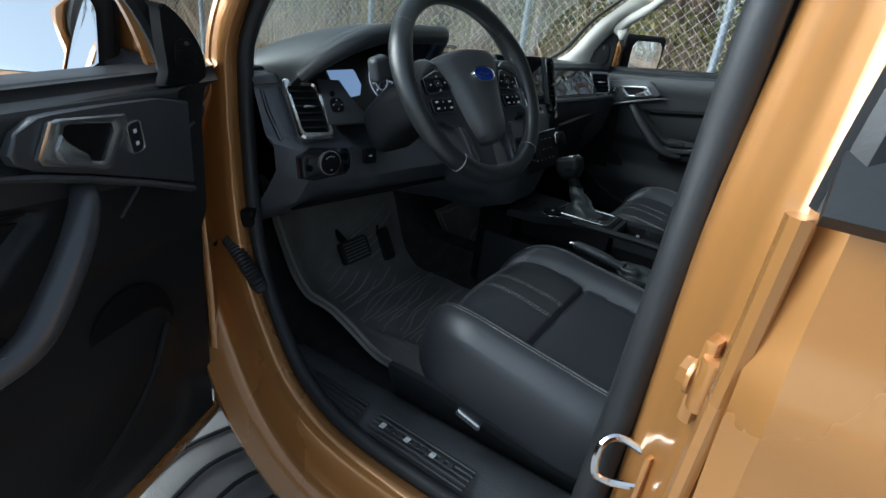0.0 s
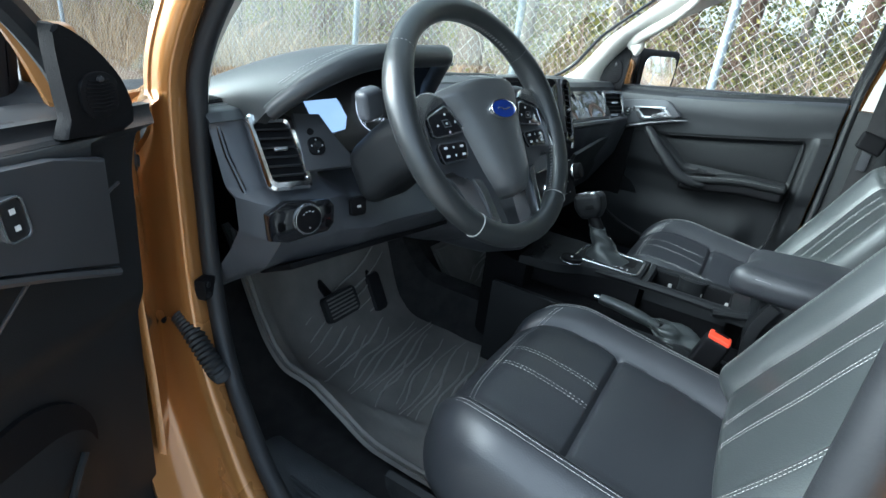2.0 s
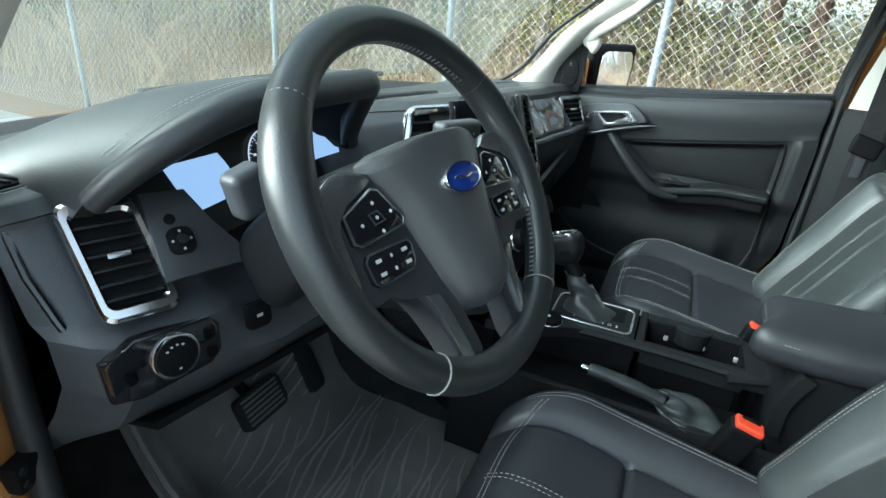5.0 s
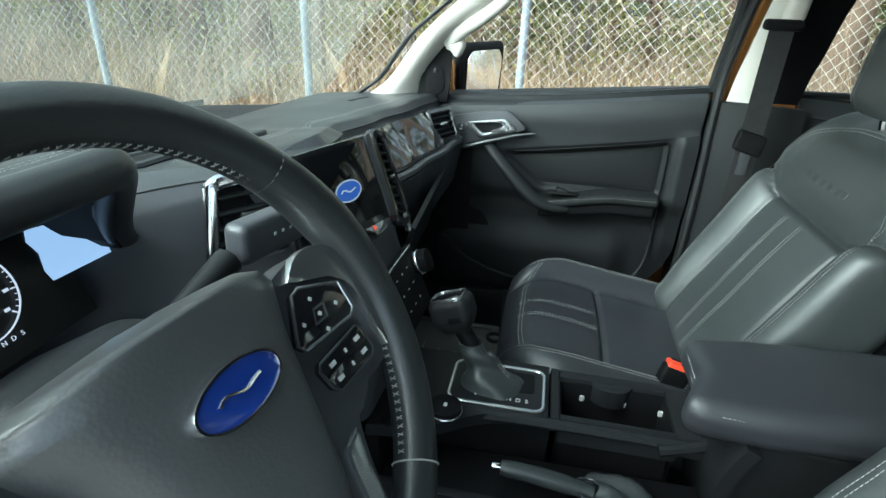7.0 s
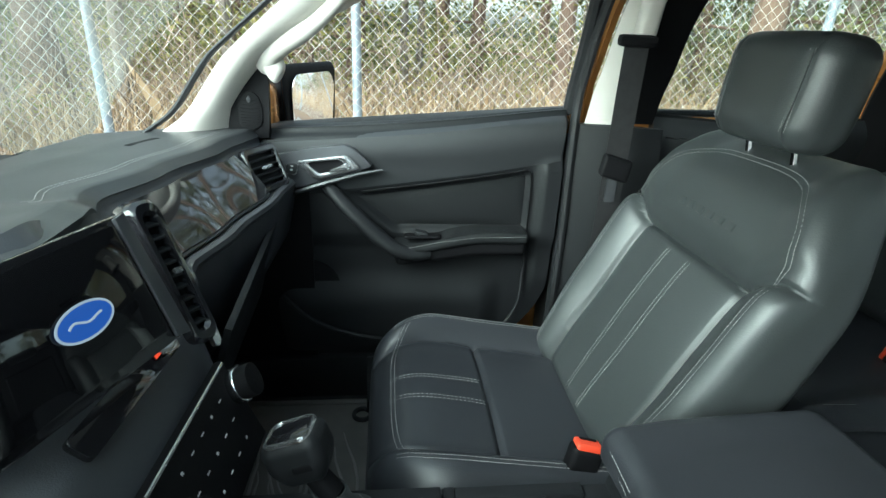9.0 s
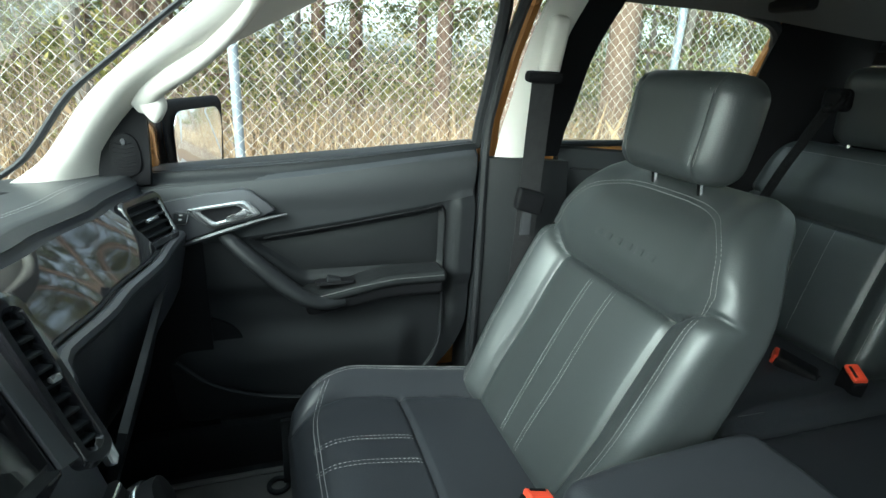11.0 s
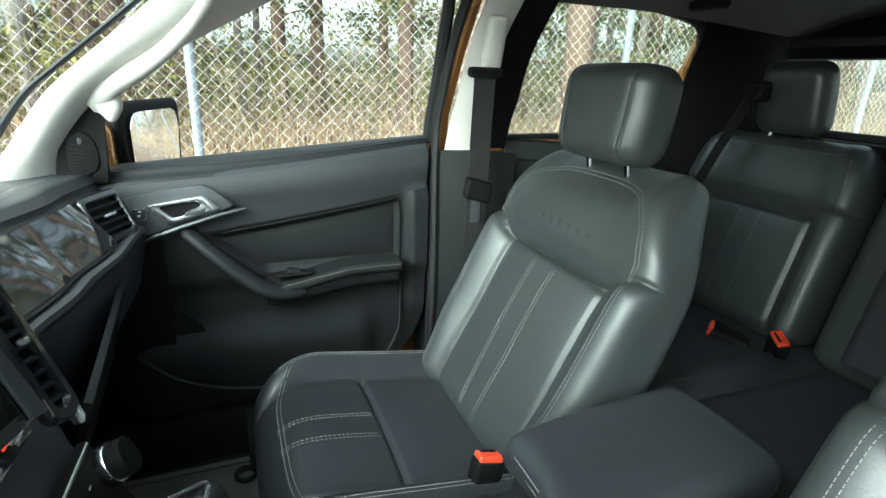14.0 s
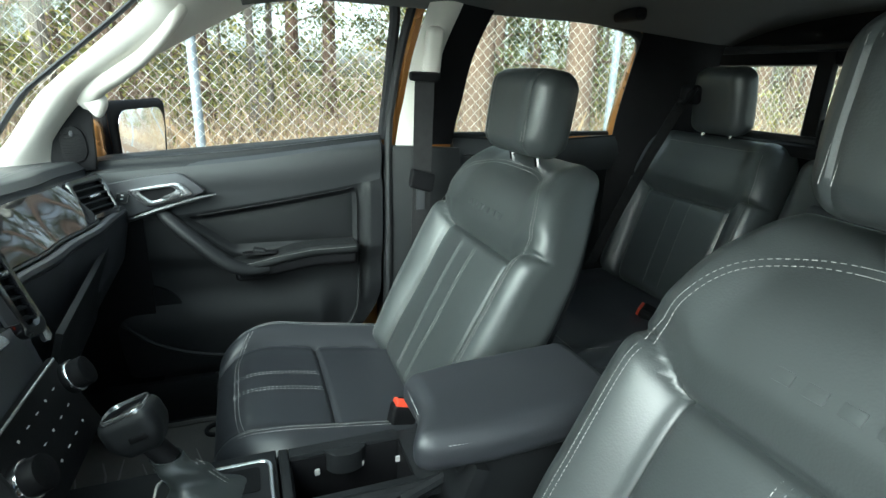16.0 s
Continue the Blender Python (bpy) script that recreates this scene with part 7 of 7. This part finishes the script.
lid = part("lid", soft((0.094, 0.145, 0.030), 0.026, 20, lid_shape, pose(-0.008, -0.495, 0.948)), LEATHER_SOFT, cb, "padded black leather lid")
bm = bmesh.new()
edge = [(-0.100, -0.600), (-0.099, -0.45), (-0.092, -0.365), (-0.060, -0.348), (0.040, -0.352), (0.070, -0.370), (0.084, -0.45), (0.085, -0.61)]
for dz in (0.0, 0.010):
    stitches(dense([(x, y, 0.948 + dz) for x, y in edge], 0.02), lambda p: (-1, 0.3, 0.4) if p.x < -0.05 else (0, 1, 0.3), bm)
part("lid_stitching", bm, THREAD, lid, kind="stuff", flat=True)
part("box", soft((0.082, 0.135, 0.165), 0.02, 10, lambda p: Vector((p.x, p.y - 0.03 * smooth(0.05, -0.16, p.z), p.z)), pose(0.0, -0.525, 0.762)), PLASTIC, cb, "black plastic box")
part("box_front", sheet(lambda u, v: (-0.10 + 0.19 * u, -0.385 + 0.012 * math.sin(3 * v) - 0.02 * v, 0.80 + 0.12 * v), 10, 8, -0.02), PLASTIC, cb)


# ---------------------------------------------------------------- front seats
XF[0] = Matrix.Identity(4)


def build_buckle(name, at, turn, label):
    t = thing(name, label, "seat belt buckle", at)
    m = pose(*at, *turn)
    part("body", soft((0.014, 0.024, 0.042), 0.008, 8, m=on(m, 0, 0, 0.0)), PLASTIC_D, t, "black buckle body")
    part("button", soft((0.012, 0.020, 0.008), 0.004, 6, m=on(m, 0, 0, 0.040)), REDP, t, "red release button")
    part("slot", moved(rbox((0.005, 0.026, 0.003), (0, 0, 0), 0.001), on(m, 0.006, 0, 0.0478)), PLASTIC_D, t)
    part("stalk", moved(rbox((0.008, 0.026, 0.14), (0, 0, -0.10), 0.003), m), PLASTIC_D, t)
    return t


def cushion_shape(seam_y):
    def f(p):
        x, y, z = p
        top = smooth(-0.01, 0.05, z)
        ax = abs(x)
        dz = 0.030 * smooth(0.135, 0.205, ax) * (1 - 0.35 * smooth(0.10, 0.22, y))
        dz += 0.010 * smooth(0.255, 0.17, ax) * smooth(0.135, 0.205, ax)
        ins = 0.158 - 0.010 * smooth(-0.05, -0.24, y)
        dz -= 0.008 * math.exp(-((ax - ins) / 0.005) ** 2) + 0.006 * math.exp(-abs(ax - ins) / 0.018)
        if ax < ins:
            dz -= 0.007 * math.exp(-((y - seam_y) / 0.005) ** 2) + 0.005 * math.exp(-abs(y - seam_y) / 0.02)
            dz += 0.006 * math.cos(ax / ins * math.pi / 2)
        dz -= 0.030 * smooth(0.10, 0.25, y) ** 2 + 0.002 * noise.noise((x * 9, y * 9, 4))
        w = 1 - 0.20 * smooth(0.08, 0.25, y) ** 2 - 0.05 * smooth(-0.1, -0.25, y)
        return Vector((x * w, y, z + dz * top))
    return f


def back_width(y):
    return 1.0 - 0.26 * smooth(0.08, 0.30, y) ** 1.2 - 0.10 * smooth(-0.08, -0.28, y)


def yoke_y(x):
    return 0.070 + 0.036 * smooth(0.14, 0.21, abs(x))


def back_shape(p):
    x, y, z = p
    if z < 0:
        z *= 1 - 0.45 * smooth(-0.05, 0.22, y)
    top = smooth(-0.01, 0.05, z)
    ax = abs(x)
    below = 1 - smooth(yoke_y(x) - 0.03, yoke_y(x) + 0.03, y)
    dz = (0.026 * smooth(0.135, 0.20, ax)) * (0.25 + 0.75 * below)
    ins = 0.146 + 0.012 * smooth(-0.05, -0.25, y)
    if y < yoke_y(x):
        dz -= 0.008 * math.exp(-((ax - ins) / 0.005) ** 2) + 0.006 * math.exp(-abs(ax - ins) / 0.018)
        if ax < ins:
            dz += 0.007 * math.cos(ax / ins * math.pi / 2)
    d = y - yoke_y(x)
    dz -= 0.008 * math.exp(-(d / 0.005) ** 2) + 0.007 * math.exp(-abs(d) / 0.02)
    dz += 0.012 * smooth(0.0, 0.05, d) * (1 - smooth(0.10, 0.20, d)) + 0.002 * noise.noise((x * 9, y * 9, 6))
    dz -= 0.025 * smooth(0.16, 0.28, y) ** 2
    return Vector((x * back_width(y), y, z + dz * top))


def laid(shape, half, r, path, m, lift=0.0):
    """Points of a path in the cushion's plane, laid on its shaped top."""
    out = []
    for x, y in path:
        q = Vector((x, y, half[2]))
        inner = Vector([max(-h + r, min(h - r, c)) for c, h in zip(q, half)])
        d = q - inner
        q = inner + d.normalized() * r
        out.append(m @ (shape(q) + Vector((0, 0, lift))))
    return out


def build_seat(label, cx, cushion_y, back_at, recline, side, cushion_z=0.765, with_switch=False):
    t = thing("bucket_seat", label, "car seat", (cx, cushion_y, 0.57), "front seats")
    # cushion
    half, r, seam = (0.252, 0.228, 0.075), 0.055, 0.030
    cm = pose(cx, cushion_y, cushion_z, 9.0, 0, 0)
    lines = [steps(half[0], r, 46, (-0.158, 0.158)), steps(half[1], r, 46, (seam,)), steps(half[2], r, 8)]
    cs = cushion_shape(seam)
    b = puff(half, r, lines, cs)
    b.transform(cm)
    cu = part("cushion", b, LEATHER_SOFT, t, "smooth black leather cushion", angle=80)
    nz = cm.to_3x3() @ Vector((0, 0, 1))
    b = bmesh.new()
    for x in (-0.034, -0.026, 0.026, 0.034):
        stitches(laid(cs, half, r, [(x, seam + 0.006 + (0.205 - seam) * k / 24) for k in range(25)], cm), lambda p: nz, b)
    for s in (-1, 1):
        for off in (0.196, 0.204):
            stitches(laid(cs, half, r, [(s * off, -0.215 + 0.415 * k / 40) for k in range(41)], cm), lambda p: nz, b)
    for yy in (0.196, 0.204):
        stitches(laid(cs, half, r, [(-0.19 + 0.38 * k / 30, yy - 0.03 * ((k - 15) / 15) ** 4) for k in range(31)], cm), lambda p: nz, b)
    part("cushion_stitching", b, THREAD, cu, "pale contrast stitching", kind="stuff", flat=True)
    part("piping", tube([cm @ cs(Vector((0.248 * math.cos(a) * abs(math.cos(a)) ** -0.55 if abs(math.cos(a)) > 1e-3 else 0, 0.224 * math.sin(a) * abs(math.sin(a)) ** -0.55 if abs(math.sin(a)) > 1e-3 else 0, 0.005))) for a in [2 * math.pi * (k + 0.5) / 64 for k in range(64)]], 0.003, 6, closed=True), THREAD_D, cu, "grey piping")
    # backrest
    bh, br = (0.238, 0.285, 0.058), 0.036
    bmx = frame_at(back_at, (-1, 0, 0), (0, -math.sin(radians(recline)), math.cos(radians(recline))))
    bl = [steps(bh[0], br, 46, (-0.150, 0.150)), steps(bh[1], br, 60, (0.070, 0.088, 0.104)), steps(bh[2], br, 8)]
    b = puff(bh, br, bl, back_shape)
    b.transform(bmx)
    bk = part("backrest", b, LEATHER, t, "black leather backrest with shaped bolsters", angle=80)
    nb = bmx.to_3x3() @ Vector((0, 0, 1))
    b = bmesh.new()
    for x in (-0.034, -0.026, 0.026, 0.034):
        stitches(laid(back_shape, bh, br, [(x, -0.26 + 0.325 * k / 28) for k in range(29)], bmx), lambda p: nb, b)
    for off in (0.0, 0.008):
        arc = []
        for k in range(61):
            a = math.pi * k / 60
            ca, sa = math.cos(a), math.sin(a)
            arc.append(((0.204 - off) * math.copysign(abs(ca) ** 0.55, ca), 0.098 + (0.148 - off) * sa ** 0.55))
        stitches(laid(back_shape, bh, br, arc, bmx), lambda p: nb, b)
    for s in (-1, 1):
        for off in (0.198, 0.205):
            stitches(laid(back_shape, bh, br, [(s * off, -0.26 + 0.36 * k / 30) for k in range(31)], bmx), lambda p: nb, b)
    part("back_stitching", b, THREAD_D, bk, "pale contrast stitching", kind="stuff", flat=True)
    for k in range(6):
        q = laid(back_shape, bh, br, [(-0.070 + 0.028 * k, 0.135)], bmx)[0]
        e = rbox((0.017, 0.012, 0.0014), (0, 0, 0), 0.0006)
        e.transform(Matrix.Translation(q + nb * 0.0005) @ bmx.to_3x3().to_4x4())
        part("embossed_bar", e, LEATHER, bk)
    # back shell and recliner cover
    part("back_shell", soft((0.225, 0.25, 0.02), 0.018, 10, lambda p: Vector((p.x * back_width(p.y) * 0.95, p.y, p.z + 0.024 * smooth(-0.05, 0.22, p.y))), on(bmx, 0, -0.02, -0.060)), PLASTIC, t, "black plastic back shell")
    for s in (-1, 1):
        part("recliner_cover", soft((0.016, 0.055, 0.05), 0.014, 8, m=pose(cx + s * 0.238, back_at[1] + 0.10, cushion_z - 0.005, -20)), PLASTIC, t, "black plastic hinge cover")
    # headrest
    up = bmx.to_3x3() @ Vector((0, 1, 0))
    hc = bmx @ Vector((0, 0.262, 0.018))
    fwd = 0.012 if with_switch else 0.0      # the driver's headrest is shifted to fit the camera's view
    hm = frame_at((hc.x + 0.8 * fwd, hc.y + 0.020 + fwd, hc.z + 0.100 + fwd), (-1, 0, 0), (0, -math.sin(radians(recline * 0.25)), 1))
    hr = part("headrest", soft((0.112, 0.080, 0.046), 0.036, 20, lambda p: Vector((p.x * (1 - 0.05 * smooth(0, -0.07, p.y)), p.y, p.z - 0.004 * math.exp(-((abs(p.x) - 0.078) / 0.004) ** 2) + (0.010 * (1 - (p.x / 0.11) ** 2) if p.z > 0 else 0))), hm), LEATHER, t, "black leather headrest")
    b = bmesh.new()
    for s in (-1, 1):
        for off in (0.073, 0.083):
            stitches([hm @ Vector((s * off, -0.055 + 0.11 * k / 12, 0.0478)) for k in range(13)] + [hm @ Vector((s * off, 0.0702 - 0.008 * (k == 0), 0.036 - 0.03 * k)) for k in range(3)], lambda p: hm.to_3x3() @ Vector((0, 0.3, 1)), b)
    part("headrest_stitching", b, THREAD_D, hr, kind="stuff", flat=True)
    for s in (-1, 1):
        part("headrest_post", tube([hm @ Vector((s * 0.052, -0.06, 0.0)), bmx @ Vector((s * 0.052, 0.20, -0.005))], 0.006, 8), CHROME, t, "chrome headrest post")
        part("post_guide", soft((0.016, 0.012, 0.007), 0.005, 6, m=Matrix.Translation(bmx @ Vector((s * 0.052, 0.272, 0.004))) @ pose(0, 0, 0, 10)), PLASTIC_D, t, "black post guide")
    # base
    for s in (-1, 1):
        def side_f(u, v, s=s):
            y = cushion_y - 0.26 + 0.50 * u
            z = 0.60 + (cushion_z - 0.045 - 0.60 + 0.035 * smooth(0.2, 0.9, u)) * v - 0.0
            return (cx + s * (0.236 - 0.018 * math.cos(3.0 * v) + 0.006 * u), y, z)
        part("side_cover", sheet(side_f, 16, 10, 0.012 * s), PLASTIC, t, "black plastic side cover")
    part("front_cover", rbox((0.40, 0.03, 0.10), (cx, cushion_y + 0.18, 0.655), 0.01), PLASTIC_D, t)
    part("pan", rbox((0.42, 0.42, 0.04), (cx, cushion_y - 0.02, 0.69), 0.01), PLASTIC_D, t)
    for s in (-1, 1):
        part("rail", rbox((0.03, 0.46, 0.045), (cx + s * 0.19, cushion_y - 0.03, 0.598), 0.006), PLASTIC_D, t, "dark seat rail")
    if with_switch:
        part("seat_switch", soft((0.006, 0.026, 0.007), 0.004, 6, m=pose(cx - 0.258, cushion_y + 0.06, 0.690, 14)), SILVER, t, "power seat switch")
    return t


build_seat("black leather passenger seat with pale double stitching", 0.372, -0.311, (0.368, -0.622, 1.003), 27, 1, 0.730)
build_seat("black leather driver seat with pale double stitching", -0.405, -0.235, (-0.395, -0.570, 1.030), 27, -1, 0.728, with_switch=True)
build_buckle("seat_belt_buckle", (0.178, -0.395, 0.818), (14, 8, 0), "red and black belt buckle beside the passenger seat")
build_buckle("seat_belt_buckle", (-0.147, -0.352, 0.822), (14, -6, 0), "red and black belt buckle beside the driver seat")


# ---------------------------------------------------------------- rear bench
WARP[0] = cab


def rear_back_shape(p):
    x, y, z = p
    top = smooth(-0.01, 0.05, z)
    ax = abs(x)
    yy = 0.052 + 0.03 * smooth(0.12, 0.17, ax)
    ins = 0.132
    dz = 0.026 * smooth(0.12, 0.17, ax) * (1 - smooth(yy, yy + 0.05, y) * 0.6)
    if y < yy:
        dz -= 0.008 * math.exp(-((ax - ins) / 0.005) ** 2) + 0.006 * math.exp(-abs(ax - ins) / 0.018)
    d = y - yy
    dz -= 0.008 * math.exp(-(d / 0.005) ** 2) + 0.006 * math.exp(-abs(d) / 0.02)
    dz += 0.012 * smooth(0, 0.05, d) * (1 - smooth(0.08, 0.16, d))
    return Vector((x * (1 - 0.10 * smooth(0.10, 0.25, y)), y, z + dz * top))


bench = thing("rear_bench", "black leather rear bench with headrests and a folding armrest", "bench seat", (0, -1.25, 0.58))


def rear_cushion(p):
    x, y, z = p
    dz = 0.020 * smooth(0.14, 0.20, abs(x)) * smooth(-0.01, 0.05, z) - 0.006 * math.exp(-((abs(x) - 0.155) / 0.006) ** 2) * smooth(-0.01, 0.05, z)
    return Vector((x, y, z + dz - 0.02 * smooth(0.12, 0.25, y) * smooth(-0.01, 0.05, z)))


for cx in (0.475, -0.475):
    h_, r_ = (0.212, 0.24, 0.055), 0.045
    m_ = frame_at((cx, -1.452, 1.045), (-1, 0, 0), (0, -math.sin(radians(17)), math.cos(radians(17))))
    b = puff(h_, r_, [steps(h_[0], r_, 40, (-0.132, 0.132)), steps(h_[1], r_, 44, (0.052, 0.068, 0.082)), steps(h_[2], r_, 8)], rear_back_shape)
    b.transform(m_)
    bk = part("backrest", b, LEATHER, bench, "black leather outer backrest", angle=80)
    nb = m_.to_3x3() @ Vector((0, 0, 1))
    b = bmesh.new()
    for x in (-0.026, 0.026):
        stitches(laid(rear_back_shape, h_, r_, [(x, -0.21 + 0.255 * k / 24) for k in range(25)], m_), lambda p: nb, b)
    for s in (-1, 1):
        stitches(laid(rear_back_shape, h_, r_, [(s * 0.182, -0.20 + 0.40 * k / 30) for k in range(31)], m_), lambda p: nb, b)
    stitches(laid(rear_back_shape, h_, r_, [(-0.17 + 0.34 * k / 20, 0.205) for k in range(21)], m_), lambda p: nb, b)
    part("back_stitching", b, THREAD_D, bk, "grey stitching", kind="stuff", flat=True)
    hm = pose(cx + 0.005, -1.500, 1.372, 84, 0, 0)
    part("headrest", soft((0.078, 0.088, 0.040), 0.034, 16, lambda p: Vector((p.x * (1 - 0.06 * smooth(0, 0.07, p.y)), p.y, p.z)), hm), LEATHER, bench, "tall black leather headrest")
    for s in (-1, 1):
        part("headrest_post", tube([(cx + s * 0.042, -1.490, 1.25), (cx + s * 0.042, -1.493, 1.30)], 0.006, 8), CHROME, bench, "chrome headrest post")
        part("post_guide", soft((0.014, 0.012, 0.006), 0.004, 6, m=pose(cx + s * 0.042, -1.488, 1.268)), PLASTIC_D, bench)
    b = soft((0.245, 0.27, 0.070), 0.05, 24, rear_cushion, pose(cx - 0.02 * (1 if cx > 0 else -1), -1.165, 0.765, 4))
    part("cushion", b, LEATHER_SOFT, bench, "black leather cushion", angle=80)
    b = bmesh.new()
    cmx = pose(cx - 0.02 * (1 if cx > 0 else -1), -1.165, 0.765, 4)
    stitches([cmx @ Vector((-0.20 + 0.40 * k / 24, 0.225, 0.058)) for k in range(25)], lambda p: (0, 0, 1), b)
    stitches([cmx @ Vector((-0.205, 0.225 - 0.42 * k / 24, 0.083)) for k in range(25)], lambda p: (0, 0, 1), b)
    part("cushion_stitching", b, THREAD_D, bench, kind="stuff", flat=True)
part("centre_back", soft((0.252, 0.235, 0.050), 0.035, 20, None, pose(0.0, -1.462, 1.030, 90 + 17, 0, 0)), LEATHER, bench, "black leather centre backrest")
part("folding_armrest", soft((0.175, 0.175, 0.024), 0.020, 16, None, pose(0.02, -1.420, 1.000, 90 + 17, 0, 0)), LEATHER_SOFT, bench, "folded centre armrest")
part("centre_headrest", soft((0.110, 0.040, 0.038), 0.030, 14, None, pose(0.0, -1.495, 1.272, 84, 0, 0)), LEATHER, bench, "low centre headrest")
part("centre_cushion", soft((0.235, 0.265, 0.065), 0.045, 16, None, pose(0.0, -1.170, 0.765, 4)), LEATHER_SOFT, bench, "black leather centre cushion")
part("base", rbox((1.30, 0.46, 0.14), (0, -1.20, 0.645), 0.02), PLASTIC_D, bench, "dark bench base")
part("top_edge", rbox((1.14, 0.06, 0.03), (0, -1.535, 1.268), 0.01), PLASTIC_D, bench)
build_buckle("rear_belt_buckle", (0.36, -1.25, 0.835), (-10, 75, 20), "red and black rear belt buckle lying on the bench")
build_buckle("rear_belt_buckle", (0.262, -1.262, 0.850), (-20, 10, 60), "red and black rear belt buckle on the bench")
